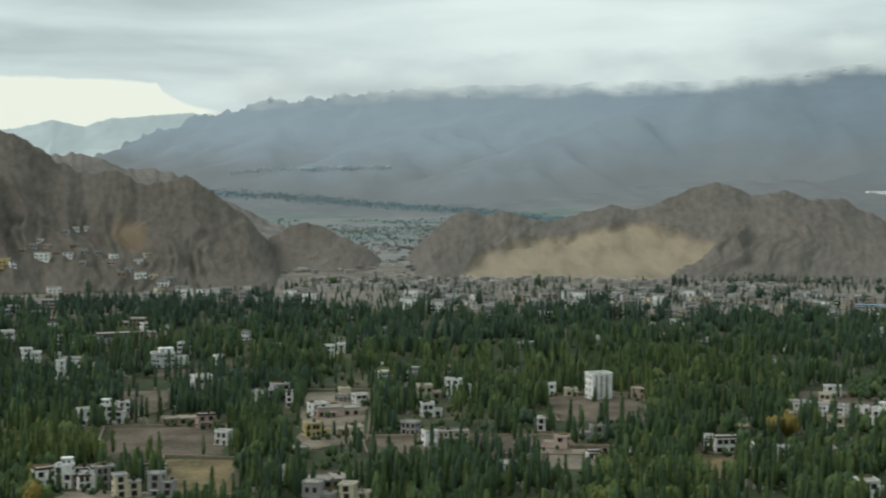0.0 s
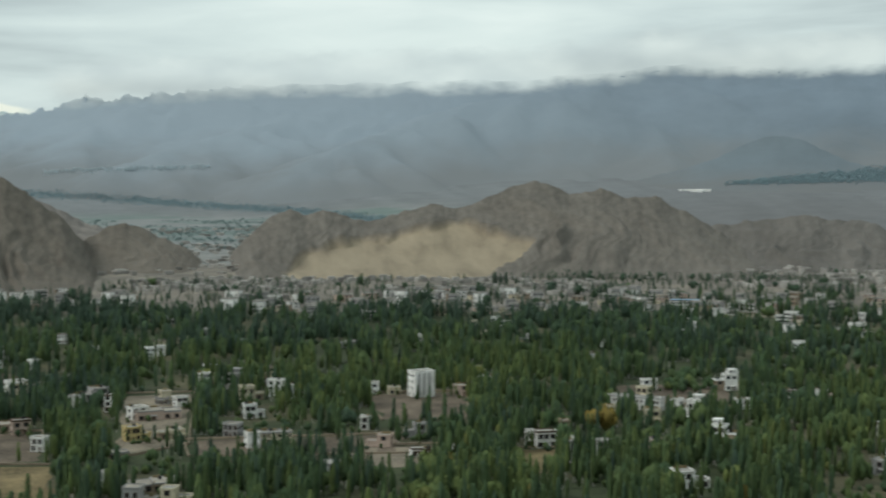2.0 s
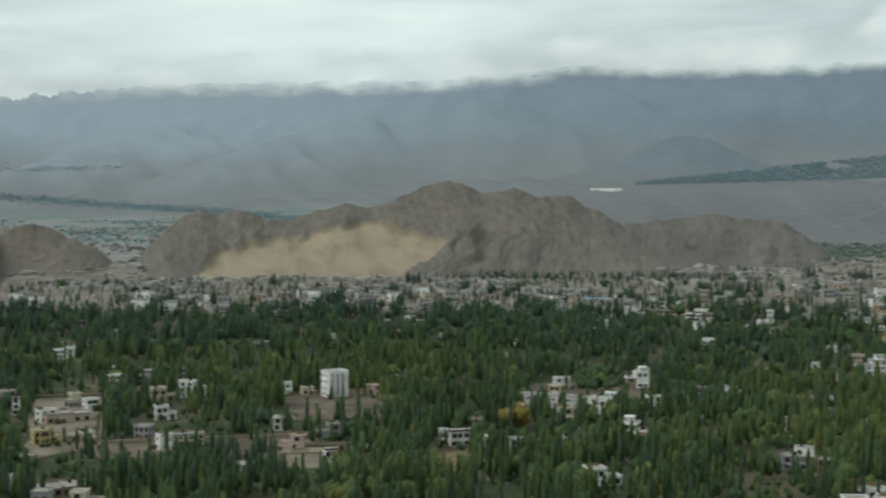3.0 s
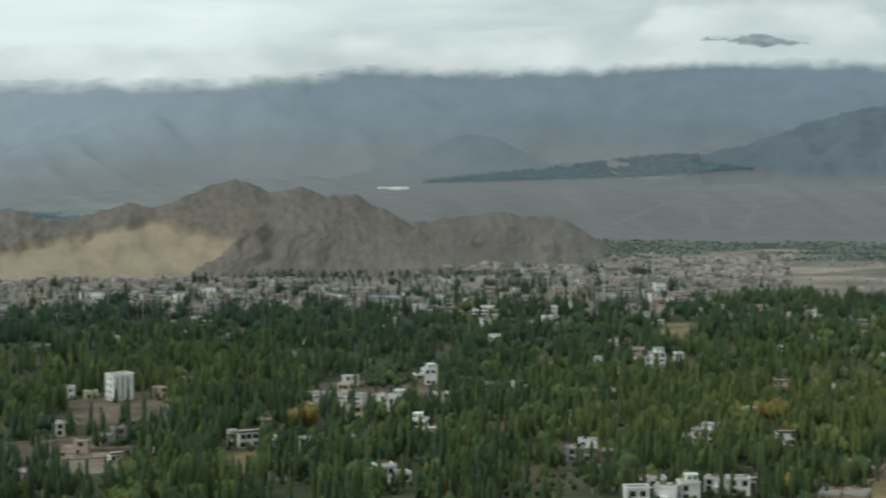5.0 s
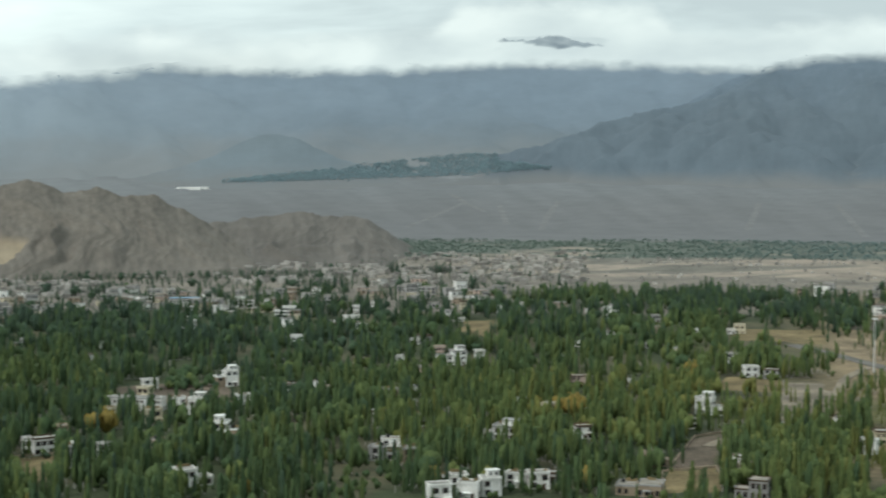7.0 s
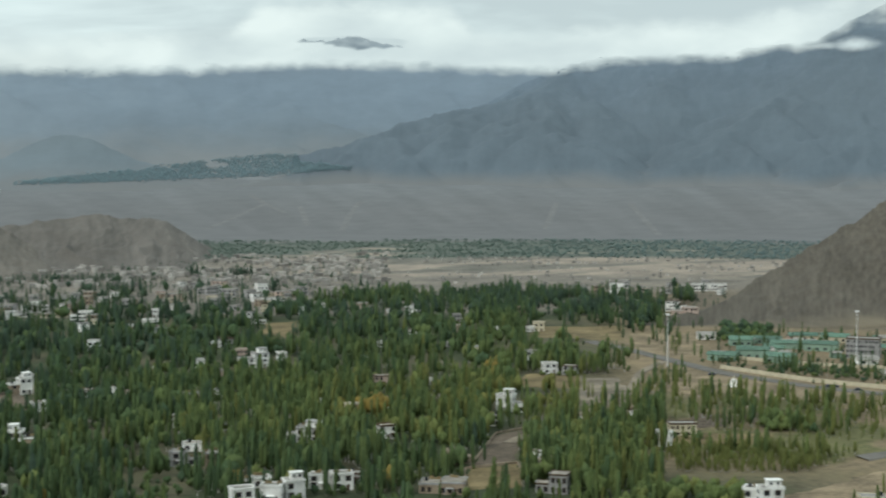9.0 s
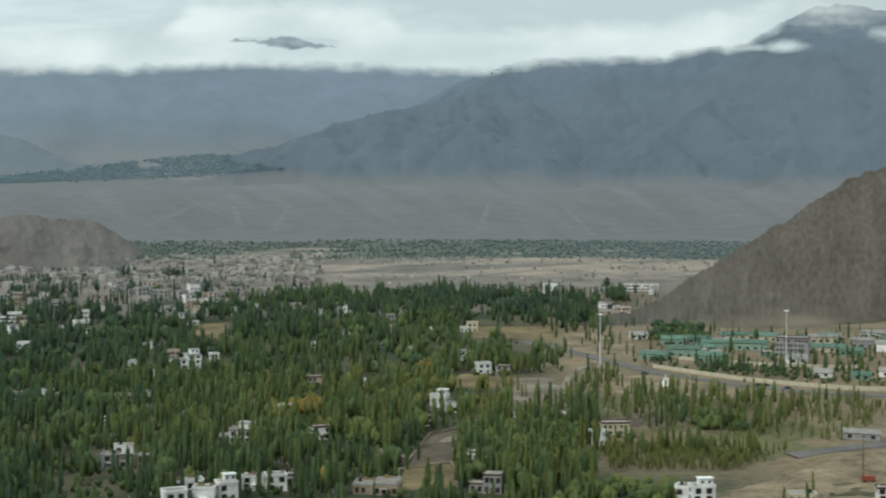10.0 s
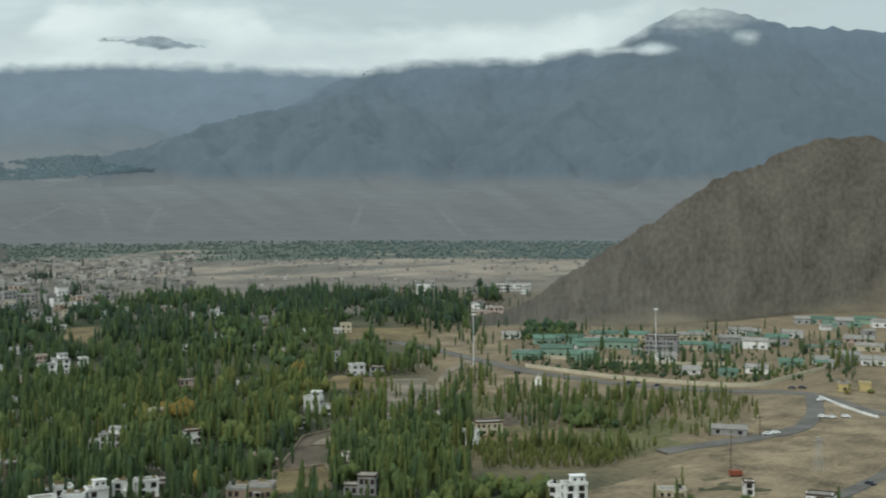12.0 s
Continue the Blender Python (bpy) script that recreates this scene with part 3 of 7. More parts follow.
def mountain(name, label, crest, r_crest, spurs, material, rng, near=3250, gap=(1.5, 2.5), steep=0.40, rugged=12):
    """A range as a field of heights: a crest, spurs that run down from it to the fan, and ribs off the spurs, each sloping away on both sides."""
    knots = np.array(crest)
    az, rad = np.arange(knots[0, 0], knots[-1, 0], 0.12), np.concatenate([np.linspace(near - 150, r_crest + 60, 120), np.linspace(r_crest + 75, 4880, 14)])
    A, R = np.meshgrid(az, rad, indexing="ij")
    X, Y = R * np.sin(np.radians(A)), R * np.cos(np.radians(A))
    base = fan_height(A, R) - 8.0
    U = X + (fbm(X / 170, Y / 170, 4) - 0.5) * 90
    V = Y + (fbm(X / 170 + 31, Y / 170 + 7, 4) - 0.5) * 90
    Z = base.copy()

    def place(a, r, z):
        return (r * math.sin(radians(a)), r * math.cos(radians(a)), z)

    def raise_ridge(points, slope, P, Q):
        for (x0, y0, z0), (x1, y1, z1) in zip(points, points[1:]):
            a0 = math.degrees(math.atan2((x0 + x1) / 2, (y0 + y1) / 2))
            i, j = np.searchsorted(az, (a0 - 6, a0 + 6))
            dx, dy = x1 - x0, y1 - y0
            t = np.clip(((P[i:j] - x0) * dx + (Q[i:j] - y0) * dy) / (dx * dx + dy * dy + 1e-6), 0, 1)
            dist = np.hypot(P[i:j] - x0 - t * dx, Q[i:j] - y0 - t * dy)
            Z[i:j] = np.maximum(Z[i:j], z0 + t * (z1 - z0) - slope * dist ** 1.03)

    def ridge_with_ribs(points, slope):
        raise_ridge(points, slope, U, V)
        for (x0, y0, z0), (x1, y1, z1) in zip(points, points[1:]):
            way = math.atan2(y1 - y0, x1 - x0)
            for k in range(2):
                for side in (-1, 1):
                    u, far, turn = rng.random(), rng.uniform(90, 260), way + side * rng.uniform(0.6, 1.2)
                    x, y, z = x0 + (x1 - x0) * u, y0 + (y1 - y0) * u, z0 + (z1 - z0) * u - 3
                    raise_ridge([(x, y, z), (x + far * math.cos(turn), y + far * math.sin(turn), z - far * slope * rng.uniform(0.5, 0.75))], slope * 1.15, U, V)

    def crest_at(a):
        return EYE + r_crest * math.tan(radians(float(np.interp(a, knots[:, 0], knots[:, 1]))))

    line = [place(a, r_crest, crest_at(a) + rng.uniform(-9, 5)) for a in np.arange(knots[0, 0], knots[-1, 0] + 0.1, 0.28)]
    raise_ridge(line, steep * 1.05, X, Y)
    for spur in spurs:
        ridge_with_ribs([place(a, r, EYE + r * math.tan(radians(e))) for a, r, e in spur], steep)
    a = knots[0, 0] + 1
    while a < knots[-1, 0] - 1:
        foot, drift, top, lift = near + rng.uniform(0, 320), rng.uniform(-1.6, 1.6), crest_at(a), rng.uniform(1.3, 1.9)
        low = float(fan_height(np.array([a + drift]), np.array([foot]))[0]) - 10
        pts = []
        for k in range(7):
            u = k / 6
            pts.append(place(a + drift * u + rng.uniform(-0.15, 0.15), r_crest + (foot - r_crest) * u, low + (top - low) * (1 - u) ** lift * (1 - 0.1 * (u > 0) * rng.random()) - 6 * (u > 0)))
        ridge_with_ribs(pts, steep)
        a += rng.uniform(*gap)
    if rugged < 20:
        P = np.pad(Z, 2, mode="edge")
        Z = sum(P[i:i + Z.shape[0], j:j + Z.shape[1]] for i in range(5) for j in range(5)) / 25
    rise = np.clip((Z - base) / 60, 0, 1)
    Z = Z + ((fbm(X / 70, Y / 70, 5, 0.6, True) - 0.4) * rugged + (fbm(X / 18, Y / 18, 4) - 0.5) * 4) * rise * (1 - smooth(r_crest - 90, r_crest - 20, R))
    Z = Z + (fbm(A * 2.3, A * 0 + 4.0, 4, 0.6, True) - 0.5) * 46 * smooth(r_crest - 70, r_crest - 10, R) * (R < r_crest + 70) * (1 - smooth(-5, 3, A)) * rise
    Z[0], Z[-1], Z[:, -1] = np.minimum(Z[0], base[0]), np.minimum(Z[-1], base[-1]), base[:, -1] - 40
    ob = sheet(name, X, Y, Z, material)
    ob.data.attributes.new("above", "FLOAT", "POINT").data.foreach_set("value", (Z - base - 8).ravel().astype(np.float32))
    return tagged(ob, label, "mountain", kind="structure")


range_long = mountain("mountain_range", "long haze-blue mountain range with its top in cloud",
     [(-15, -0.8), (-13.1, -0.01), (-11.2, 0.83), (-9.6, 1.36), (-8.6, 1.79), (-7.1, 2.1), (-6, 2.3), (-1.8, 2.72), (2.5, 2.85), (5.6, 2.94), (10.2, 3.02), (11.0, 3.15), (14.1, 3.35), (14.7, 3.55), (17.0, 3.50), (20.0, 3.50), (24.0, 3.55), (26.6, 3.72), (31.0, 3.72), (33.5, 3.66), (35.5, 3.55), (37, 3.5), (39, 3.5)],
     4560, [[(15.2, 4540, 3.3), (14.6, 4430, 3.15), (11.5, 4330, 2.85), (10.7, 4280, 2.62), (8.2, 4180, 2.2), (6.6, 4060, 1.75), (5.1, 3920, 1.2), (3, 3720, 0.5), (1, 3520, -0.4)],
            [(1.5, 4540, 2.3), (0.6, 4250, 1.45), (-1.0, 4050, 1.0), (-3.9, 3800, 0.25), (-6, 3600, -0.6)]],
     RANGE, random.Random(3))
range_dark = mountain("mountain_range", "dark haze-blue mountain with ribbed spurs",
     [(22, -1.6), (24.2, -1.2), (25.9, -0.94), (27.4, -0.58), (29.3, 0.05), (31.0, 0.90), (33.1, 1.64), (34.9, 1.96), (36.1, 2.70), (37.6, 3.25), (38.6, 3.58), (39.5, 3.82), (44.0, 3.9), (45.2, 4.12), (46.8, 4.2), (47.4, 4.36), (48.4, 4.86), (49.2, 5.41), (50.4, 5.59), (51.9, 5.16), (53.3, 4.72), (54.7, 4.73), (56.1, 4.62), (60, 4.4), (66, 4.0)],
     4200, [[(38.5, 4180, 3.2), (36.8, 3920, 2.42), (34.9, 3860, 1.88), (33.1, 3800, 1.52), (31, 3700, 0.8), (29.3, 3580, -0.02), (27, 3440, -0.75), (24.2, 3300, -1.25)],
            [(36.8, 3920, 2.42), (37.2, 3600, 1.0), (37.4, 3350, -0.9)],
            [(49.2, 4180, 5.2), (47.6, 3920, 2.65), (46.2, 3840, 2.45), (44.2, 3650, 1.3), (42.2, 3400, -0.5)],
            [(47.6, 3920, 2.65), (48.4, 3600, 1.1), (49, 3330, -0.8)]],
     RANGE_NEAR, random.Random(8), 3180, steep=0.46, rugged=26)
hill("mountain_summit", "dark rocky summit showing through a gap in the cloud",
     [(26.3, 3.0), (27.4, 4.05), (27.8, 4.40), (28.3, 4.28), (28.8, 4.24), (29.6, 4.52), (30.2, 4.42), (30.6, 4.28), (31.7, 4.06), (32.6, 3.2)],
     4570, 4640, 4720, RANGE, steps=(160, 30), carve=0.1, gully=60, seed=14.5, jag=9, base=40, grain=3, bulge=1.0, wander=0.0)
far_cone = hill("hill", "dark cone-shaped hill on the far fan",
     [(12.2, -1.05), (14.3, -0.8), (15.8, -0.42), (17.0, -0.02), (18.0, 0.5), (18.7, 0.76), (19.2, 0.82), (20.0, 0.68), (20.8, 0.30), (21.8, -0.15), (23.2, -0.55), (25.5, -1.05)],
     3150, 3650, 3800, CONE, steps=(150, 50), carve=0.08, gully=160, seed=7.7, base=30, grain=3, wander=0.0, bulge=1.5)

# ---- the cloud bank that hides the summits: a soft sheet of cloud in front of them ----


def cloud_bank():
    az, el = np.linspace(-20, 64, 420), np.linspace(1.2, 6.6, 130)
    A, E = np.meshgrid(az, el, indexing="ij")
    # the cloud lies against the slopes: a little in front of them, and upright over their crests
    r = np.zeros(A.shape)
    for i in range(len(az)):
        for j in range(len(el)):
            best = 1e9
            for ob in (range_long, range_dark):
                hit, place, _, _ = ob.ray_cast((0, 0, EYE), bearing(float(az[i]), float(el[j])))
                if hit:
                    best = min(best, math.hypot(place.x, place.y) - 2.5 - 7.0 * float(smooth(46, 48.5, az[i])))
            r[i, j] = best
    open_sky = r > 1e8
    crest = np.where(open_sky, 0.0, r).max(axis=1)
    crest = np.where(crest < 1, 4200.0, crest)
    wide = np.pad(crest, 20, mode="edge")
    crest = np.min([wide[20 + k:20 + k + len(az)] for k in range(-2, 3)], axis=0)
    r = np.where(open_sky, np.minimum(crest[:, None], 4560.0), r)
    r = np.minimum(r, np.minimum(np.roll(r, 1, 0), np.roll(r, -1, 0)) + 2.0)
    near = np.minimum(r, np.minimum(np.roll(r, 2, 0), np.roll(r, -2, 0)))
    r = np.where(A > 47, np.minimum(near, np.roll(near, -1, 1)), r)
    X, Y, Z = r * np.sin(np.radians(A)), r * np.cos(np.radians(A)), EYE + r * np.tan(np.radians(E))
    lower = np.interp(A, [c[0] for c in CLOUD_FOOT], [c[1] for c in CLOUD_FOOT])
    lower = lower + (fbm(A * 1.6, A * 0 + 1.0, 4) - 0.5) * 0.22 + 0.05
    loose = 1 - smooth(10, 18, A)
    dens = np.clip((E - lower + 0.32 + 0.14 * loose) / (0.62 + 0.32 * loose), 0, 1)
    deep = 0.9 * smooth(25, 26.5, A) * (1 - smooth(33, 34.5, A))
    dens = dens * (1 - smooth(0.7 + deep, 1.9 + deep, E - lower)) * (1 - 0.88 * smooth(46.5, 49.5, A)) * smooth(-9.0, -6.0, A)
    # the gap through which one summit shows
    gap_top = 4.55 - 0.05 * abs(A - 29.4)
    gap_low = np.interp(A, [27.2, 28.4, 29.6, 30.8, 32.2], [4.28, 4.2, 3.98, 4.02, 4.05]) + (fbm(A * 3.1, A * 0 + 6, 4) - 0.5) * 0.35
    hole = smooth(-0.05, 0.06, E - gap_low) * (1 - smooth(-0.12, 0.02, E - gap_top)) * smooth(27.3, 27.9, A) * (1 - smooth(31.4, 32.0, A))
    dens = dens * (1 - 0.66 * hole)
    # small wisps against the big mountain
    for a, e, w, h, k in ((48.3, 4.05, 0.75, 0.27, 0.72), (51.7, 4.45, 0.65, 0.38, 0.44), (46.8, 4.0, 1.0, 0.16, 0.6), (50.1, 5.45, 2.4, 0.85, 0.62), (50.6, 5.1, 0.5, 0.5, 0.42), (49.2, 5.0, 0.4, 0.4, 0.42), (52.9, 5.3, 1.5, 0.45, 0.5)):
        dens = np.maximum(dens, k * np.exp(-(((A - a) / w) ** 2 + ((E - e) / h) ** 2)))
    dens = dens * (1 - smooth(6.2, 6.55, E))
    dens[0], dens[-1], dens[:, 0], dens[:, -1] = 0, 0, 0, 0
    m = bpy.data.materials.new("cloud")
    m.use_nodes = True
    m.cycles.emission_sampling = "NONE"
    nt = m.node_tree
    nt.nodes.clear()
    at = nt.nodes.new("ShaderNodeAttribute")
    at.attribute_name = "cloud_amount"
    lie = nt.nodes.new("ShaderNodeAttribute")
    lie.attribute_name = "cloud_lie"
    puff = noise_tex(nt, lie.outputs["Vector"], 1.2, 4.0, 0.5, 0.2)
    f = maths(nt, "ADD", at.outputs["Fac"], maths(nt, "MULTIPLY", maths(nt, "SUBTRACT", puff, 0.5), 0.75))
    f = maths(nt, "MULTIPLY", f, maths(nt, "MULTIPLY", at.outputs["Fac"], 4.0, clamp=True))
    veil = nt.nodes.new("ShaderNodeMapRange")
    veil.interpolation_type = "SMOOTHSTEP"
    for key, value in (("From Min", 0.02), ("From Max", 0.95), ("To Min", 0.0), ("To Max", 1.0)):
        veil.inputs[key].default_value = value
    nt.links.new(f, veil.inputs["Value"])
    f = veil.outputs[0]
    shade = ramp(nt, [(0.3, (0.59, 0.655, 0.65)), (0.5, (0.675, 0.74, 0.72)), (0.68, (0.77, 0.83, 0.795))])
    soft = noise_tex(nt, lie.outputs["Vector"], 0.32, 3.0, 0.42, 0.1)
    nt.links.new(soft, shade.inputs[0])
    glow, clear, both = nt.nodes.new("ShaderNodeEmission"), nt.nodes.new("ShaderNodeBsdfTransparent"), nt.nodes.new("ShaderNodeMixShader")
    dim = nt.nodes.new("ShaderNodeAttribute")
    dim.attribute_name = "cloud_shade"
    nt.links.new(shade.outputs[0], glow.inputs["Color"])
    nt.links.new(dim.outputs["Fac"], glow.inputs["Strength"])
    nt.links.new(f, both.inputs[0])
    nt.links.new(clear.outputs[0], both.inputs[1])
    nt.links.new(glow.outputs[0], both.inputs[2])
    nt.links.new(both.outputs[0], nt.nodes.new("ShaderNodeOutputMaterial").inputs["Surface"])
    ob = sheet("cloud_bank", X, Y, Z, m)
    at = ob.data.attributes.new("cloud_amount", "FLOAT", "POINT")
    at.data.foreach_set("value", dens.ravel().astype(np.float32))
    ob.data.attributes.new("cloud_lie", "FLOAT_VECTOR", "POINT").data.foreach_set("vector", np.stack([A, E * 2.0, A * 0], -1).ravel().astype(np.float32))
    thin = ob.data.attributes.new("cloud_shade", "FLOAT", "POINT")
    thin.data.foreach_set("value", (1.0 - 0.24 * smooth(47.0, 50.0, A) * smooth(4.5, 4.9, E) - 0.10 * smooth(8, 14, A) * (1 - smooth(18, 23, A)) * (1 - smooth(3.3, 4.2, E)) - 0.06 * smooth(6, 18, A) * (1 - smooth(46, 50, A)) - 0.17 * (1 - smooth(-2, 9, A)) * (1 - smooth(2.4, 3.3, E))).ravel().astype(np.float32))
    return tagged(ob, "low grey-white cloud lying over the mountain tops", "cloud", kind="structure")


cloud_bank()

# ---- builders of things ----


def part(name, bm, material, parent, label=""):
    """Links a bmesh as one mesh object under a thing or a part."""
    me = bpy.data.meshes.new(name)
    bm.to_mesh(me)
    bm.free()
    me.materials.append(material)
    ob = new(name, me)
    ob.parent = parent
    return tagged(ob, label) if label else ob


def shared(name, me, parent, m):
    ob = new(name, me)
    ob.parent = parent
    ob.matrix_basis = m
    return ob


def box(bm, x0, x1, y0, y1, z0, z1, batter=0.0):
    """A block; its walls lean in by batter towards the top."""
    b = batter
    c = [(x0, y0, z0), (x1, y0, z0), (x1, y1, z0), (x0, y1, z0), (x0 + b, y0 + b, z1), (x1 - b, y0 + b, z1), (x1 - b, y1 - b, z1), (x0 + b, y1 - b, z1)]
    v = [bm.verts.new(p) for p in c]
    for f in ((3, 2, 1, 0), (4, 5, 6, 7), (0, 1, 5, 4), (1, 2, 6, 5), (2, 3, 7, 6), (3, 0, 4, 7)):
        bm.faces.new([v[i] for i in f])
    return bm


def rim(bm, w, d, z0, z1, thick, over, y0=0.0):
    """A parapet round a flat roof."""
    x0, x1, ya, yb = -w / 2 - over, w / 2 + over, y0 - over, y0 + d + over
    box(bm, x0, x1, ya, ya + thick, z0, z1)
    box(bm, x0, x1, yb - thick, yb, z0, z1)
    box(bm, x0, x0 + thick, ya + thick, yb - thick, z0, z1)
    box(bm, x1 - thick, x1, ya + thick, yb - thick, z0, z1)
    return bm


def tube(bm, rings, sides=6):
    """A tapered round stem through (x, y, z, radius)."""
    loops = []
    for x, y, z, r in rings:
        loops.append([bm.verts.new((x + r * math.cos(6.2832 * k / sides), y + r * math.sin(6.2832 * k / sides), z)) for k in range(sides)])
    for a, b in zip(loops, loops[1:]):
        for k in range(sides):
            bm.faces.new((a[k], a[(k + 1) % sides], b[(k + 1) % sides], b[k]))
    bm.faces.new(loops[-1])
    return bm


def mesh_of(name, bm, material):
    me = bpy.data.meshes.new(name)
    bm.to_mesh(me)
    bm.free()
    me.materials.append(material)
    return me


def window_meshes(w, h):
    bm = bmesh.new()
    t = 0.14
    box(bm, -w / 2 - t, w / 2 + t, -0.10, 0.02, h, h + t * 1.6)
    box(bm, -w / 2 - t, w / 2 + t, -0.14, 0.02, -t, 0)
    box(bm, -w / 2 - t, -w / 2, -0.08, 0.02, 0, h)
    box(bm, w / 2, w / 2 + t, -0.08, 0.02, 0, h)
    box(bm, -0.05, 0.05, -0.07, 0.02, 0, h)
    frame_mesh = mesh_of("window", bm, WOOD)
    pane_mesh = mesh_of("pane", box(bmesh.new(), -w / 2, w / 2, -0.04, 0.01, 0, h), GLASS)
    return frame_mesh, pane_mesh


WINDOWS = {"wide": window_meshes(1.7, 1.5), "tall": window_meshes(1.1, 1.5), "small": window_meshes(0.8, 1.0)}
DOOR = mesh_of("door", box(box(bmesh.new(), -0.55, 0.55, -0.10, 0.02, 0, 2.1), -0.68, 0.68, -0.14, 0.0, 2.1, 2.25), WOOD)
RNG = random.Random(11)
FOOTPRINTS = []
STYLE_WORDS = {"white": "whitewashed flat-roofed", "grey": "grey cement flat-roofed", "cream": "cream-coloured flat-roofed", "yellow": "yellow-washed flat-roofed",
               "pink": "pale pinkish flat-roofed", "mud": "brown mud-brick flat-roofed", "mint": "pale green-walled"}


def windows_on(parent, length, floors, storey, kind, gap, m, plain, door=False, base=0.0):
    """Rows of windows along a wall, with a door in the lowest one."""
    n = max(1, int((length - 0.4) / gap))
    step = length / n
    for f in range(floors):
        for k in range(n):
            x = -length / 2 + step * (k + 0.5)
            if f == 0 and k == n // 2 and door and n > 1:
                shared("door", DOOR, parent, m @ pose(x, 0, base))
                continue
            if RNG.random() < 0.12:
                continue
            x += RNG.uniform(-0.25, 0.25)
            if plain:
                shared("window", WINDOWS[kind][1], parent, m @ pose(x, -0.03, base + f * storey + 0.9))
            else:
                w = shared("window", WINDOWS[kind][0], parent, m @ pose(x, 0, base + f * storey + 0.9))
                shared("pane", WINDOWS[kind][1], w, Matrix.Identity(4))


def house(style, az, r, w, h, d=None, turn=0.0, roof="pale", upper=0, kind=None, group="houses in the valley", place="", piers=0):
    """A flat-roofed valley house of w x d x h metres: a main block, often a lower wing and a room on the roof. Its front looks to the terrace, turned by some degrees."""
    d = d or min(max(0.75 * w, 6.0), 13.0)
    floors = max(1, int(round(h / 3.1)))
    storey = (h - 0.3) / floors
    thing = new("house")
    thing.matrix_basis = Matrix.Translation(spot(az, r, -0.15)) @ pose(0, 0, 0, 0, 0, -az + turn)
    FOOTPRINTS.append((az, r, w, d, h))
    wall = WALLS[style]
    top = {"pale": ROOF_PALE, "earth": ROOF, "green": ROOF_GREEN, "blue": ROOF_BLUE}[roof]
    trim = wall if RNG.random() < 0.6 else WOOD if RNG.random() < 0.5 else WALLS["grey"]
    kind = kind or RNG.choice(("wide", "tall", "wide"))
    gap = 2.5 if kind == "wide" else 1.9
    plain = r > 760
    blocks = [(0.0, w, 0.0, d, h, floors)]
    if w > 8.5 and w < 26 and not place:
        s = RNG.choice((-1, 1))
        share = RNG.uniform(0.50, 0.66)
        low = max(1, floors - 1)
        blocks = [(s * w * (1 - share) / 2, w * share, RNG.uniform(0, 1.5), d - 1.5, h, floors),
                  (-s * w * share / 2, w * (1 - share) + 0.4, RNG.uniform(0.8, 2.4), d - 2.6, h * low / floors if floors > 1 else h * 0.82, low)]
    for n, (x, bw, y, bd, bh, fl) in enumerate(blocks):
        name = "wall" if n == 0 else "wing"
        block = part(name, box(bmesh.new(), x - bw / 2, x + bw / 2, y, y + bd, 0, bh, 0.1), wall if n == 0 or RNG.random() < 0.7 else WALLS["mud"], thing)
        part("roof", box(bmesh.new(), x - bw / 2 + 0.3, x + bw / 2 - 0.3, y + 0.3, y + bd - 0.3, bh, bh + 0.12), top, thing)
        bm = rim(bmesh.new(), bw, bd, bh - 0.22, bh + RNG.uniform(0.25, 0.6), 0.3, 0.12, y)
        bmesh.ops.translate(bm, vec=(x, 0, 0), verts=bm.verts[:])
        part("parapet", bm, trim, thing)
        if piers:
            # tall strips of glazing between white piers
            step = bw / piers
            for k in range(piers):
                part("pier", box(bmesh.new(), x - bw / 2 + step * k, x - bw / 2 + step * (k + 0.55), y - 0.7, y + 0.15, 0, bh + (1.2 if k == 1 else 0.3)), wall, thing)
                if k < piers - 1:
                    part("glazing", box(bmesh.new(), x - bw / 2 + step * (k + 0.55), x - bw / 2 + step * (k + 1), y - 0.12, y + 0.1, 1.2, bh - 0.8), WALLS["grey"], thing, "grey glazed strip")
        else:
            windows_on(thing, bw - 0.5, fl, (bh - 0.3) / fl, kind, gap, pose(x, y + 0.05, 0), plain, n == 0)
        if r < 800 and not piers:
            # what lies on the roof: corner posts, stacked fodder, a tank
            for cx in (x - bw / 2 + 0.3, x + bw / 2 - 0.3):
                part("corner_post", box(bmesh.new(), cx - 0.3, cx + 0.3, y - 0.05, y + 0.55, bh, bh + RNG.uniform(0.7, 1.3), 0.05), wall, thing)
            if RNG.random() < 0.55:
                u = x - bw / 2 + 1.0
                while u < x + bw / 2 - 1.5:
                    v = u + RNG.uniform(0.8, 1.8)
                    if RNG.random() < 0.7:
                        part("hay_bale", box(bmesh.new(), u, v, y + bd - 1.3, y + bd - 0.4, bh + 0.1, bh + RNG.uniform(0.6, 1.3), 0.12), STUBBLE, thing, "brown dry hay on the roof")
                    u = v
            if RNG.random() < 0.4:
                tx, ty = x + RNG.uniform(-0.3, 0.3) * bw, y + bd * 0.6
                part("water_tank", tube(bmesh.new(), [(tx, ty, bh, 0.6), (tx, ty, bh + 1.2, 0.6), (tx, ty, bh + 1.45, 0.2)], 8), GLASS, thing, "black plastic water tank")
            if n == 0 and RNG.random() < 0.6:
                px0 = x + RNG.uniform(-0.3, 0.1) * bw
                part("porch", box(box(box(bmesh.new(), px0, px0 + 3.0, y - 1.7, y + 0.2, 2.5, 2.75), px0, px0 + 0.25, y - 1.7, y - 1.45, 0, 2.5), px0 + 2.75, px0 + 3.0, y - 1.7, y - 1.45, 0, 2.5), trim, thing)
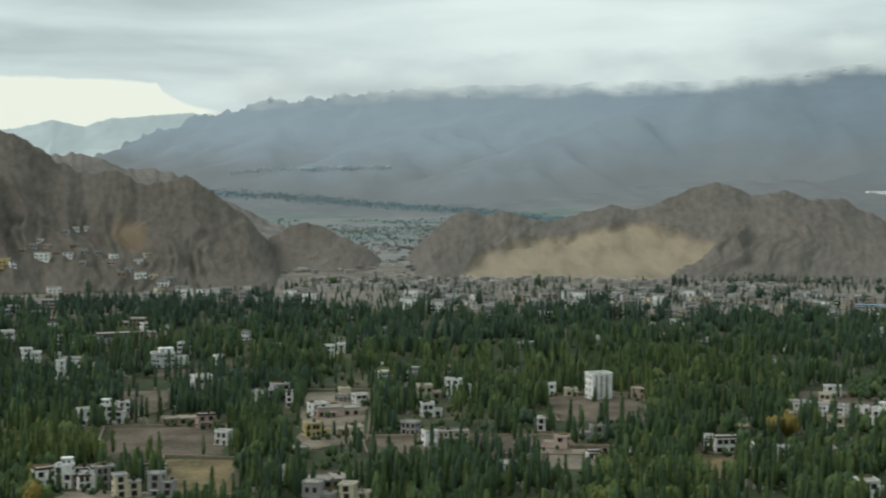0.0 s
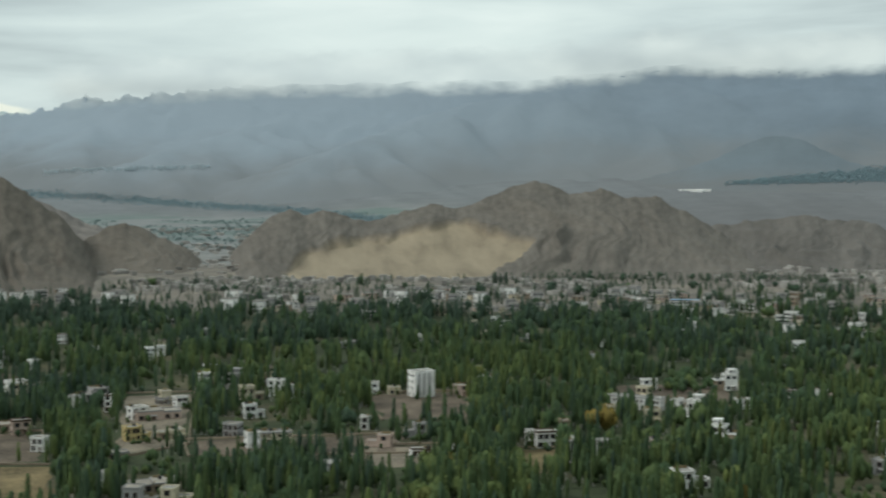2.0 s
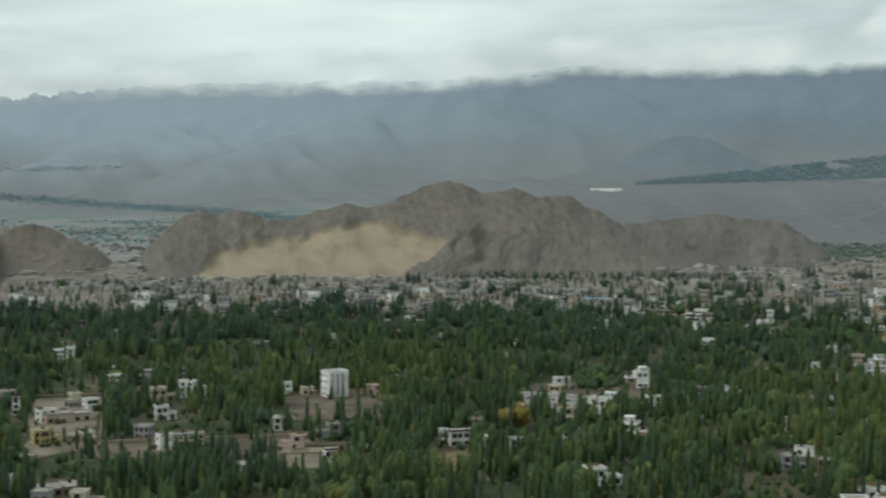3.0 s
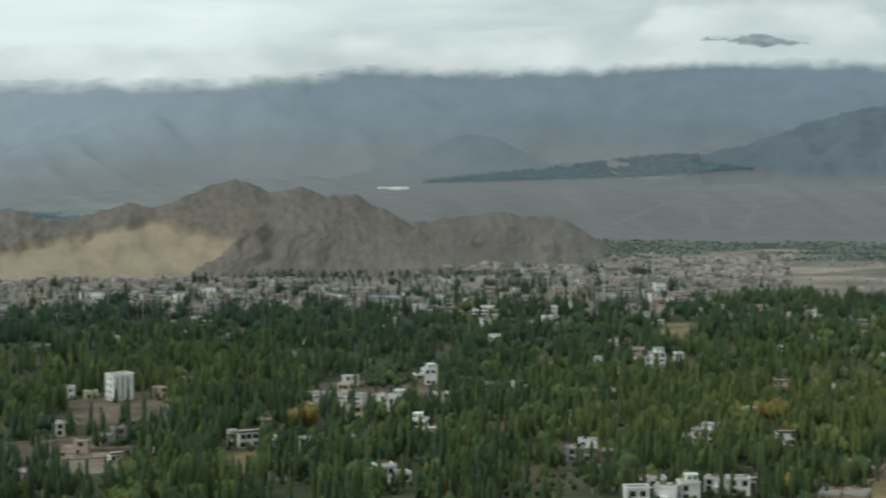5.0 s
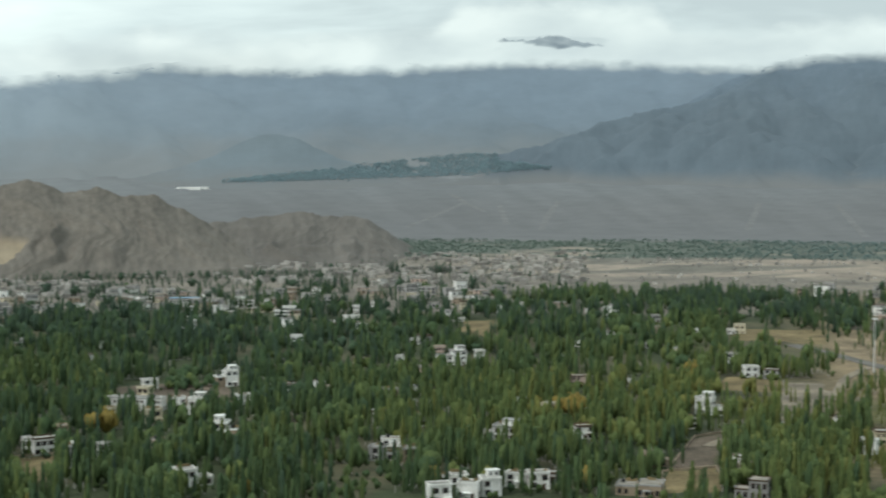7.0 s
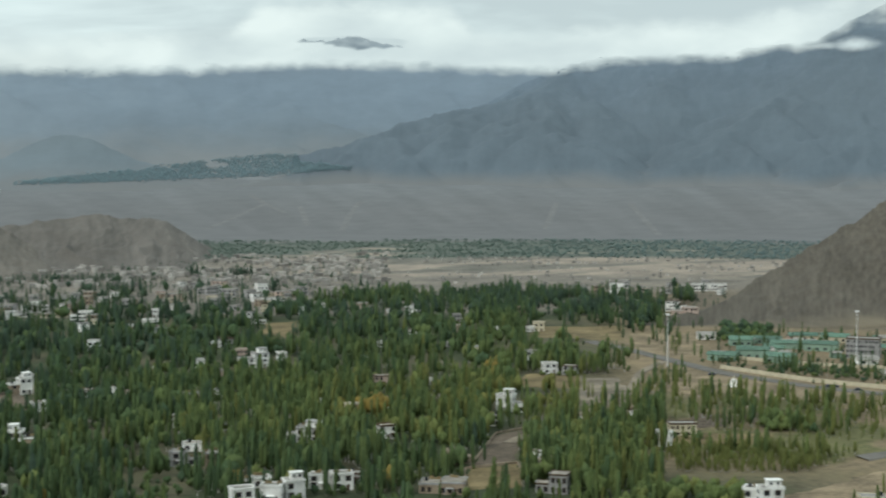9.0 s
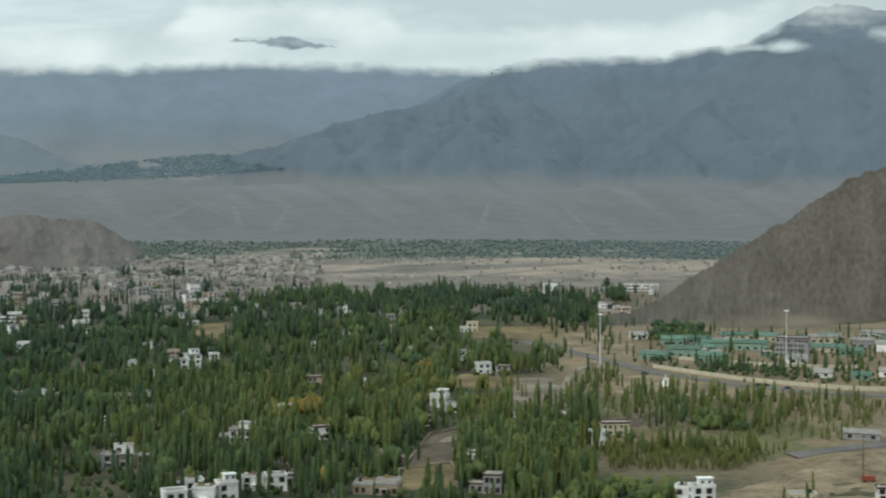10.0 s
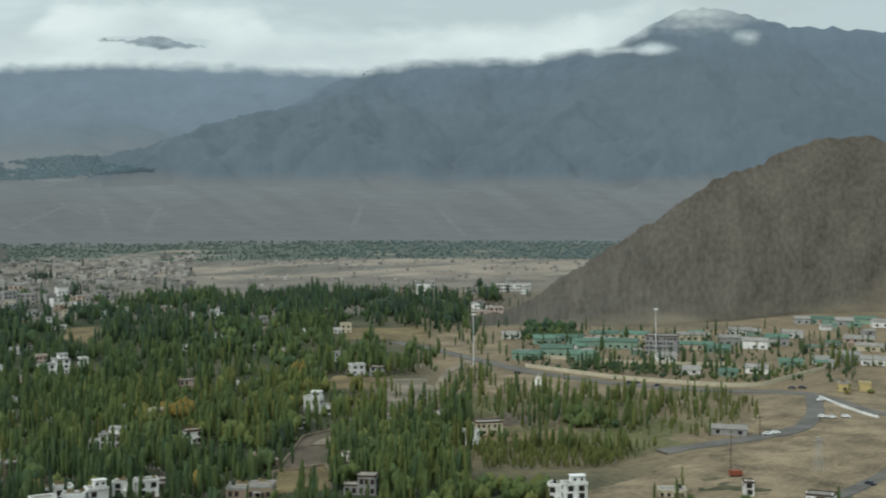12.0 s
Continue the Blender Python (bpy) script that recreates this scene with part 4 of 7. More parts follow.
        if n == 0:
            side = 1 if turn + RNG.uniform(-1, 1) < 0 else -1
            windows_on(thing, bd - 0.8, fl, (bh - 0.3) / fl, kind, gap + 0.5, pose(x + side * (bw / 2 - 0.05), y + bd / 2, 0, 0, 0, 90 * side), True)
    if upper:
        x, bw, y, bd, bh, fl = blocks[0]
        uw, ud = bw * 0.6, bd * 0.5
        x += upper * bw * 0.16
        room = part("rooftop_room", box(bmesh.new(), x - uw / 2, x + uw / 2, y + bd * 0.35, y + bd * 0.35 + ud, bh + 0.1, bh + 2.5, 0.06), wall, thing)
        part("slab", box(bmesh.new(), x - uw / 2 - 0.3, x + uw / 2 + 0.3, y + bd * 0.35 - 0.4, y + bd * 0.35 + ud + 0.3, bh + 2.5, bh + 2.72), trim, room)
        for k in (-0.25, 0.25):
            shared("window", WINDOWS["small"][1], room, pose(x + k * uw, y + bd * 0.35 + 0.03, bh + 0.9))
    size = "single-storey" if floors == 1 else "two-storey" if floors == 2 else "three-storey" if floors == 3 else "four-storey"
    return tagged(thing, f"{STYLE_WORDS[style]} {size} house with dark windows{place}", "house", group)


def shed(style, az, r, w, h, d, turn=0.0, roof=None, label="long low shed with a pitched tin roof", overhang=0.6):
    """A barrack-like block with a pitched roof."""
    thing = new("shed")
    thing.matrix_basis = Matrix.Translation(spot(az, r, -0.15)) @ pose(0, 0, 0, 0, 0, -az + turn)
    FOOTPRINTS.append((az, r, w, d, h))
    part("wall", box(bmesh.new(), -w / 2, w / 2, 0, d, 0, h), WALLS[style], thing)
    bm, o, ridge = bmesh.new(), overhang, h + d * 0.22
    for s in (0, 1):
        y0, y1 = (-o, d / 2) if s == 0 else (d + o, d / 2)
        a = [bm.verts.new(p) for p in ((-w / 2 - o, y0, h - 0.15), (w / 2 + o, y0, h - 0.15), (w / 2 + o, y1, ridge), (-w / 2 - o, y1, ridge))]
        b = [bm.verts.new((v.co.x, v.co.y, v.co.z + 0.14)) for v in a]
        bm.faces.new(a[::-1]), bm.faces.new(b)
        for k in range(4):
            bm.faces.new((a[k], a[(k + 1) % 4], b[(k + 1) % 4], b[k]))
    part("roof", bm, roof or ROOF_GREEN, thing)
    bm = bmesh.new()
    for x in (-w / 2, w / 2):
        v = [bm.verts.new(p) for p in ((x, 0, h), (x, d, h), (x, d / 2, ridge))]
        bm.faces.new(v)
    part("gable", bm, WALLS[style], thing)
    windows_on(thing, w - 0.6, max(1, int(h / 2.9)), 2.9, "wide", 4.2, pose(0, 0.02, 0), True)
    return tagged(thing, label, "shed", "barrack sheds")


OPEN, ROUTES = [], []


def field(az_r, material, label, lift=0.22, cells=14, walled=0):
    """A patch of open ground between four (azimuth, distance) corners, lying on the valley floor."""
    c = [np.array((r * math.sin(radians(a)), r * math.cos(radians(a)))) for a, r in az_r]
    OPEN.append(c)
    u, v = np.meshgrid(np.linspace(0, 1, cells), np.linspace(0, 1, cells), indexing="ij")
    P = (c[0][None, None] * ((1 - u) * (1 - v))[..., None] + c[1] * (u * (1 - v))[..., None] + c[2] * (u * v)[..., None] + c[3] * ((1 - u) * v)[..., None])
    edge = np.minimum(np.minimum(u, 1 - u), np.minimum(v, 1 - v)) < 0.02
    jit = (fbm(P[..., 0] / 14, P[..., 1] / 14, 3) - 0.5) * 16.0
    P = P + jit[..., None] * np.array((1.0, 0.6))
    az, r = np.degrees(np.arctan2(P[..., 0], P[..., 1])), np.hypot(P[..., 0], P[..., 1])
    Z = land_height(az, r) + np.where(edge, -0.3, lift)
    if walled:
        for k in range(4):
            if k != walled - 1:
                a, b = az_r[k], az_r[(k + 1) % 4]
                ribbon("field_wall", "low brown mud wall along a field", [a, b], 0.5, WALLS["mud"], height=0.9, thick=0.6)
                ROUTES.pop()
    return tagged(sheet("field", P[..., 0], P[..., 1], Z, material), label, "field", kind="structure")


def ribbon(name, label, az_r, width, material, lift=0.5, height=0.0, thick=0.0):
    """A road (flat) or a wall (height > 0) along a line of (azimuth, distance) points."""
    pts = np.array([(r * math.sin(radians(a)), r * math.cos(radians(a))) for a, r in az_r])
    along = np.concatenate([[0], np.cumsum(np.hypot(*np.diff(pts, axis=0).T))])
    s = np.linspace(0, along[-1], max(8, int(along[-1] / 5)))
    x, y = np.interp(s, along, pts[:, 0]), np.interp(s, along, pts[:, 1])
    for _ in range(6):
        x[1:-1], y[1:-1] = (x[:-2] + 2 * x[1:-1] + x[2:]) / 4, (y[:-2] + 2 * y[1:-1] + y[2:]) / 4
    tx, ty = np.gradient(x), np.gradient(y)
    ln = np.hypot(tx, ty)
    nx, ny = -ty / ln, tx / ln
    ROUTES.append((x, y, width if not height else 2.0))
    side = width / 2 if not height else thick / 2
    if height:
        off, up = np.array([-side, -side, side, side]), np.array([-0.4, height, height, -0.4])
    else:
        skirt = 0.5 if lift > 0.45 else 4.0
        off, up = np.array([-side - skirt, -side, side, side + skirt]), np.array([-0.4, lift, lift, -0.4])
    X = x[:, None] + nx[:, None] * off
    Y = y[:, None] + ny[:, None] * off
    Z = land_height(np.degrees(np.arctan2(X, Y)), np.hypot(X, Y)) + up
    return tagged(sheet(name, X, Y, Z, material, False), label, name.split("_")[-1], kind="structure")



def car(az, r, turn, paint=0, big=False, label="small white parked car"):
    thing = new("truck" if big else "car")
    k = 1.7 if big else 1.0
    thing.matrix_basis = Matrix.Translation(spot(az, r, 0.34)) @ pose(0, 0, 0, 0, 0, -az + turn) @ Matrix.Scale(0.72 if big else 1.0, 4)
    bm = bmesh.new()
    box(bm, -2.1 * k, 2.1 * k, -0.85 * k, 0.85 * k, 0.35 * k, 0.95 * k, 0.06)
    bmesh.ops.bevel(bm, geom=bm.edges[:], offset=0.09, segments=1)
    part("body", bm, CARS[paint], thing)
    bm = bmesh.new()
    if big:
        box(bm, -3.5, 1.6, -1.45, 1.45, 1.62, 3.2, 0.05)
        box(bm, 1.9, 3.4, -1.35, 1.35, 1.62, 2.9, 0.15)
    else:
        box(bm, -1.5, 1.0, -0.78, 0.78, 0.95, 1.5, 0.22)
    part("cabin", bm, CARS[paint], thing)
    part("windows", box(bmesh.new(), *((2.2, 3.43, -1.25, 1.25, 2.1, 2.7) if big else (-1.3, 0.8, -0.70, 0.70, 1.02, 1.36))), GLASS, thing, "dark glazing")
    for x in (-1.35 * k, 1.35 * k):
        for y in (-0.8 * k, 0.8 * k):
            bm = bmesh.new()
            bmesh.ops.create_cone(bm, cap_ends=True, segments=12, radius1=0.34 * k, radius2=0.34 * k, depth=0.22 * k, matrix=pose(x, y, 0.34 * k, 90))
            part("wheel", bm, RUBBER, thing)
    return tagged(thing, label, "truck" if big else "car", "vehicles on the road")


def mast(az, r, h, label="tall steel floodlight mast", arms=True):
    thing = new("mast")
    thing.matrix_basis = Matrix.Translation(spot(az, r, -0.2)) @ pose(0, 0, 0, 0, 0, -az)
    part("pole", tube(bmesh.new(), [(0, 0, 0, 0.30), (0, 0, h * 0.5, 0.22), (0, 0, h, 0.14)], 8), MAST, thing)
    part("footing", box(bmesh.new(), -0.9, 0.9, -0.9, 0.9, 0, 0.7, 0.1), WALLS["grey"], thing)
    if arms:
        part("lamp_head", box(bmesh.new(), -1.3, 1.3, -0.5, 0.5, h - 0.5, h + 0.4, 0.1), MAST, thing)
    return tagged(thing, label, "mast")


def power_pole(az, r, h, label="slender utility pole with crossarm"):
    thing = new("utility_pole")
    thing.matrix_basis = Matrix.Translation(spot(az, r, -0.2)) @ pose(0, 0, 0, 0, 0, -az + 20)
    part("pole", tube(bmesh.new(), [(0, 0, 0, 0.22), (0, 0, h, 0.14)], 6), WOOD, thing)
    part("crossarm", box(bmesh.new(), -1.3, 1.3, -0.1, 0.1, h - 1.0, h - 0.75), WOOD, thing)
    return tagged(thing, label, "utility pole")


def pylon(az, r, h):
    thing = new("pylon")
    thing.matrix_basis = Matrix.Translation(spot(az, r, -0.2)) @ pose(0, 0, 0, 0, 0, -az + 25)
    for sx in (-1, 1):
        for sy in (-1, 1):
            part("leg", tube(bmesh.new(), [(sx * 1.6, sy * 1.6, 0, 0.13), (sx * 0.35, sy * 0.35, h, 0.1)], 5), STEEL, thing)
    for z in (0.25, 0.5, 0.75):
        s = 1.6 - 1.25 * z
        bm = bmesh.new()
        for y in (-s, s):
            box(bm, -s, s, y - 0.06, y + 0.06, z * h, z * h + 0.12)
        part("brace", bm, STEEL, thing)
    part("crossarm", box(bmesh.new(), -2.2, 2.2, -0.1, 0.1, h - 1.6, h - 1.4), STEEL, thing)
    return tagged(thing, "slim lattice steel electricity pylon", "pylon")


def chorten(az, r, k):
    """A whitewashed stepped shrine with a dome and a spire."""
    thing = new("shrine")
    thing.matrix_basis = Matrix.Translation(spot(az, r, -0.1)) @ pose(0, 0, 0, 0, 0, -az + 12)
    bm = bmesh.new()
    for i, (s, z) in enumerate(((1.0, 0.0), (0.85, 0.28), (0.7, 0.5), (0.56, 0.68))):
        box(bm, -s * k, s * k, -s * k, s * k, z * k, (z + 0.3) * k, 0.03)
    part("plinth", bm, WALLS["white"], thing)
    rings = [(0, 0, 0.9 * k, 0.42 * k), (0, 0, 1.15 * k, 0.5 * k), (0, 0, 1.4 * k, 0.44 * k), (0, 0, 1.52 * k, 0.28 * k)]
    part("dome", tube(bmesh.new(), rings, 14), WALLS["white"], thing)
    part("spire", tube(bmesh.new(), [(0, 0, 1.5 * k, 0.15 * k), (0, 0, 2.1 * k, 0.05 * k)], 8), WALLS["cream"], thing, "cream tapering spire")
    return tagged(thing, "small whitewashed stepped shrine beside the road", "shrine")

# ---- houses in the valley ----
house("grey", -15.98, 1183, 14.5, 8.2, turn=10)
house("grey", -14.88, 1230, 22.0, 8.2, turn=-15)
house("white", -15.95, 1021, 16.4, 7.3, turn=8)
house("white", -14.49, 1066, 8.1, 7.6, turn=20)
house("white", -15.41, 917, 5.9, 8.2, turn=15)
house("white", -13.70, 866, 18.0, 7.4, turn=-10, roof="earth")
house("white", -14.21, 856, 4.4, 8.2, turn=10)
house("grey", -12.05, 981, 29.5, 8.2, turn=12)
house("pink", -10.75, 1012, 13.8, 5.1, turn=10)
house("mud", -11.69, 1070, 18.8, 8.2, turn=-8)
house("white", -9.67, 925, 11.2, 8.2, turn=-12)
house("white", -10.25, 875, 20.5, 8.2, turn=8, upper=1)
house("white", -8.80, 793, 16.4, 6.3, turn=10)
house("cream", -9.16, 790, 10.1, 5.7, turn=-20)
house("white", -13.21, 693, 10.2, 7.5, turn=14)
house("white", -12.43, 695, 10.5, 8.2, turn=-10, upper=-1)
house("white", -12.08, 724, 9.7, 5.2, turn=14)
house("white", -14.77, 564, 8.4, 6.9, turn=20)
house("white", -14.02, 559, 10.6, 8.2, turn=-12, upper=1)
house("white", -13.16, 554, 9.0, 8.0, turn=10)
house("grey", -13.55, 575, 10.1, 3.7, turn=8)
house("grey", -12.67, 555, 7.4, 8.1, turn=15)
house("cream", -11.85, 538, 9.2, 8.2, turn=12)
house("grey", -10.72, 538, 9.2, 8.2, turn=-18)
house("white", -10.86, 573, 9.1, 4.6, turn=10)
house("pink", -8.94, 676, 7.8, 6.3, turn=12)
house("mud", -9.90, 687, 14.8, 3.0, turn=5, roof="earth")
house("grey", -6.30, 747, 14.2, 8.2, turn=22, roof="earth")
house("white", -5.84, 727, 3.5, 8.2, turn=-20)
house("white", -5.93, 554, 4.2, 6.0, turn=12)
house("grey", -4.82, 519, 10.9, 7.6, turn=-14, roof="earth")
house("cream", -3.42, 513, 10.4, 8.2, turn=-14)
house("mud", -4.18, 545, 17.8, 3.6, turn=6, roof="earth")
house("yellow", -4.71, 649, 10.7, 6.1, turn=16)
house("cream", -3.48, 650, 11.1, 4.2, turn=16)
house("mud", -5.46, 609, 8.3, 3.1, turn=12, roof="earth")
house("pink", -3.95, 700, 20.5, 4.5, turn=12, roof="earth")
house("white", -3.09, 735, 5.9, 4.8, turn=20)
house("white", -2.19, 791, 4.7, 8.2, turn=35)
house("grey", -1.41, 787, 11.4, 8.2, turn=-22, upper=1)
house("white", -4.25, 905, 4.7, 8.2, turn=10)
house("cream", -0.47, 748, 11.1, 7.0, turn=12)
house("white", 0.35, 761, 7.5, 8.2, turn=-15)
house("white", 1.26, 755, 12.3, 6.5, turn=12)
house("white", -0.40, 698, 9.6, 6.5, turn=10)
house("cream", 0.14, 634, 19.3, 5.0, d=7.0, kind="small", place=" and a long low front", turn=6)
house("white", 6.06, 753, 11.2, 13.0, turn=26, kind="tall", place=" between tall piers", piers=4)
house("white", 4.01, 764, 8.3, 6.0, turn=12)
house("cream", 4.91, 762, 6.2, 3.8, turn=10)
house("white", 2.75, 560, 13.5, 5.6, turn=-6)
house("pink", 4.28, 623, 9.8, 5.0, turn=-12)
house("grey", 5.73, 645, 8.6, 6.0, turn=14)
house("white", 5.99, 601, 9.2, 3.5, turn=10)
house("white", 7.06, 607, 2.7, 3.1, turn=-20)
house("white", 10.70, 623, 8.5, 6.8, turn=18)
house("white", 10.10, 624, 3.0, 6.8, turn=10)
house("white", 11.48, 594, 3.0, 8.2, turn=-14)
house("white", 11.89, 602, 2.1, 8.2, turn=14)
house("white", 12.76, 598, 4.1, 8.2, turn=-20)
house("white", 13.98, 721, 26.4, 6.2, d=7.0, kind="small", place=" and a long low front", turn=-20)
house("cream", 14.70, 684, 7.4, 6.4, turn=12)
house("white", 16.02, 703, 11.6, 7.6, turn=-16, upper=1)
house("white", 14.59, 786, 7.8, 5.1, turn=14)
house("white", 15.84, 1020, 7.7, 5.1)
house("grey", -2.02, 1023, 12.4, 5.1, turn=12)
house("grey", -3.69, 1109, 13.4, 5.5, turn=-12)
house("grey", 3.14, 951, 12.4, 4.1, turn=10)
house("mud", 11.42, 655, 3.6, 5.7, turn=12)
house("white", -2.02, 843, 6.7, 5.4, turn=14)
house("white", 5.92, 985, 4.4, 4.2)
house("cream", 8.25, 1009, 5.3, 4.3)
house("white", 8.79, 1010, 3.8, 5.1)
house("grey", 10.03, 983, 10.1, 4.9, turn=10)
house("white", 9.20, 865, 5.2, 4.3)
house("white", 15.93, 1136, 9.5, 7.3, turn=8)
house("pink", 7.42, 758, 7.8, 5.4, turn=-10)
house("white", 17.46, 789, 11.4, 8.2, turn=16, upper=1)
house("white", 19.68, 757, 7.3, 6.0, turn=-10)
house("white", 20.75, 747, 10.2, 8.0, turn=18)
house("pink", 21.27, 750, 4.0, 5.4, turn=-15)
house("white", 18.04, 730, 6.4, 4.7, turn=10)
house("white", 17.35, 647, 12.1, 6.1, turn=-14, upper=-1)
house("white", 16.26, 550, 12.8, 6.4, turn=16)
house("grey", 23.22, 589, 10.9, 5.5, turn=-16)
house("pink", 23.64, 720, 7.1, 8.2, turn=15)
house("white", 24.54, 752, 5.1, 4.3)
house("white", 24.59, 664, 9.5, 5.3, turn=-12)
house("mud", 24.36, 585, 6.3, 5.9, turn=12)
house("white", 21.91, 1061, 21.9, 6.8, turn=8)
house("white", 19.55, 1116, 15.2, 8.2, turn=-10)
house("cream", 18.69, 1162, 21.8, 5.8)
house("white", 17.36, 1171, 17.6, 4.2)
house("white", 25.99, 862, 16.2, 8.2, turn=14, upper=1)
house("pink", 25.47, 883, 6.7, 8.2)
house("white", 26.06, 1088, 12.3, 4.7)
house("white", 27.66, 631, 15.4, 5.9, turn=-12, upper=1)
house("white", 23.91, 857, 5.6, 6.1, turn=12)
house("white", 28.54, 711, 4.7, 5.1, turn=-18)
house("white", 29.22, 719, 3.0, 3.1, turn=10)
house("white", 25.50, 515, 8.0, 6.8, turn=14)
house("white", 26.51, 523, 7.7, 5.7, turn=-10)
house("white", 26.01, 546, 10.8, 3.6, turn=8)
house("white", 27.47, 528, 7.0, 6.5, turn=16, upper=1)
house("white", 28.36, 543, 8.0, 5.1, turn=-14)
house("white", 29.27, 541, 7.7, 5.9, turn=8)
house("grey", 29.62, 551, 5.3, 4.0, turn=-14)
house("pink", 30.75, 785, 7.0, 5.6, turn=10, roof="earth")
house("white", 35.63, 705, 13.6, 7.6, turn=-14, upper=1)
house("white", 34.92, 668, 9.5, 4.8, turn=12)
house("mud", 33.76, 583, 9.8, 5.5, turn=14, roof="earth")
house("mud", 33.02, 532, 16.2, 4.3, turn=-8, roof="earth")
house("white", 35.19, 799, 6.0, 3.4)
house("grey", 24.87, 976, 9.5, 4.2)
house("white", 40.33, 675, 9.0, 6.3, turn=14)
house("cream", 38.39, 670, 9.9, 3.4, turn=-8)
house("white", 41.33, 627, 8.1, 5.9, turn=-12)
house("cream", 42.19, 651, 11.9, 5.6, d=7.0, kind="small", place=" and a long low front", turn=12)
house("grey", 37.22, 533, 11.5, 7.0, turn=-10, roof="earth")
house("white", 36.75, 572, 2.3, 7.5, turn=12)
house("pink", 37.18, 567, 8.1, 5.3, turn=12)
house("grey", 37.88, 828, 7.7, 5.3, turn=-14)
house("white", 37.20, 833, 8.2, 6.0, turn=16)
house("white", 45.51, 515, 8.2, 8.2, turn=16, upper=1)
house("white", 44.74, 521, 6.0, 6.4, turn=-10)
house("yellow", 55.39, 797, 5.7, 4.6, turn=12)
house("yellow", 56.13, 800, 5.4, 4.6, turn=8)
house("pink", 42.27, 1124, 17.9, 8.2, turn=10)
house("white", 41.84, 1178, 14.5, 8.2, turn=-10)
house("white", 43.12, 1362, 29.8, 5.8, turn=5)
house("white", 51.99, 541, 3.5, 5.1, turn=8)
house("cream", 49.14, 534, 9.8, 2.9, d=7.0, kind="small", place=" and a long low front", turn=5)
house("white", 54.54, 537, 9.4, 3.1, d=7.0, kind="small", place=" and a long low front", turn=-10)

# ---- open ground between the trees ----
field([(-13.13, 617), (-8.01, 612), (-8.22, 684), (-12.70, 687)], BROWN_EARTH, "bare brown ploughed field among the trees", walled=1)
field([(-10.55, 540), (-7.71, 536), (-7.70, 605), (-10.54, 614)], STUBBLE, "dry golden stubble field", walled=2)
field([(-11.77, 706), (-10.10, 734), (-10.31, 792), (-12.27, 798)], BROWN_EARTH, "bare brown yard beside houses", walled=3)
field([(-5.78, 611), (-2.88, 639), (-2.66, 781), (-5.13, 783)], PALE_EARTH, "pale bare yard among houses", walled=4)
field([(4.44, 686), (7.75, 690), (7.63, 774), (3.58, 768)], BROWN_EARTH, "bare brown field behind tall white house", walled=1)
field([(-2.88, 612), (5.74, 610), (5.73, 655), (-3.10, 650)], BROWN_EARTH, "bare brown field among trees", walled=2)
field([(13.36, 745), (17.86, 740), (17.85, 819), (13.15, 800)], BROWN_EARTH, "bare reddish brown yard behind a long wall", walled=3)
field([(9.04, 567), (11.13, 571), (11.12, 624), (9.55, 621)], STUBBLE, "small dry field among willows", walled=4)
field([(3.70, 579), (6.70, 582), (6.59, 631), (3.80, 628)], PALE_EARTH, "pale yard between houses", walled=1)
field([(-15.05, 527), (-10.2, 521), (-10.2, 548), (-15.0, 557)], PALE_EARTH, "trampled pale yard before the white houses")
field([(-11.0, 838), (-9.3, 836), (-9.3, 870), (-11.0, 872)], BROWN_EARTH, "bare brown yard before a white house")
field([(41.3, 633), (45.7, 632), (45.7, 662), (41.2, 663)], STUBBLE, "dry tan strip between farmhouses")
field([(42.3, 686), (45.4, 690), (45.3, 712), (42.3, 710)], BROWN_EARTH, "bare brown garden plot among poplars")
field([(26.15, 994), (27.63, 1003), (27.63, 1107), (26.25, 1096)], STUBBLE, "tan dry field in the trees", walled=3)
field([(33.94, 539), (36.36, 545), (35.94, 587), (33.93, 576)], STUBBLE, "dry stubble clearing", walled=1)
field([(34.13, 580), (35.74, 586), (36.48, 666), (35.12, 649)], BROWN_EARTH, "bare brown lane and yard", walled=2)
field([(36.26, 1000), (40.12, 985), (40.01, 1073), (36.47, 1068)], STUBBLE, "dry tan field by the road")
field([(35.93, 781), (38.40, 775), (38.40, 832), (36.04, 830)], STUBBLE, "dry field edged with poplars")
field([(37.86, 722), (40.33, 722), (39.90, 831), (38.40, 823)], PALE_EARTH, "pale bare building plot")
field([(40.12, 905), (43.02, 905), (42.91, 1040), (40.01, 1030)], DUST, "pale open ground at the junction")
field([(42.48, 672), (43.86, 674), (43.78, 706), (42.50, 702)], BROWN_EARTH, "small bare reddish field beside farmhouses")
field([(40.55, 774), (46.99, 754), (51.20, 773), (40.77, 873)], DUST, "dusty tan strip below the road")
field([(43.04, 513), (57.95, 537), (57.89, 718), (52.05, 647)], DUST, "dusty trampled slope beside the road")
field([(52.04, 657), (57.90, 695), (57.87, 815), (51.61, 781)], DUST, "dusty open ground by the junction")

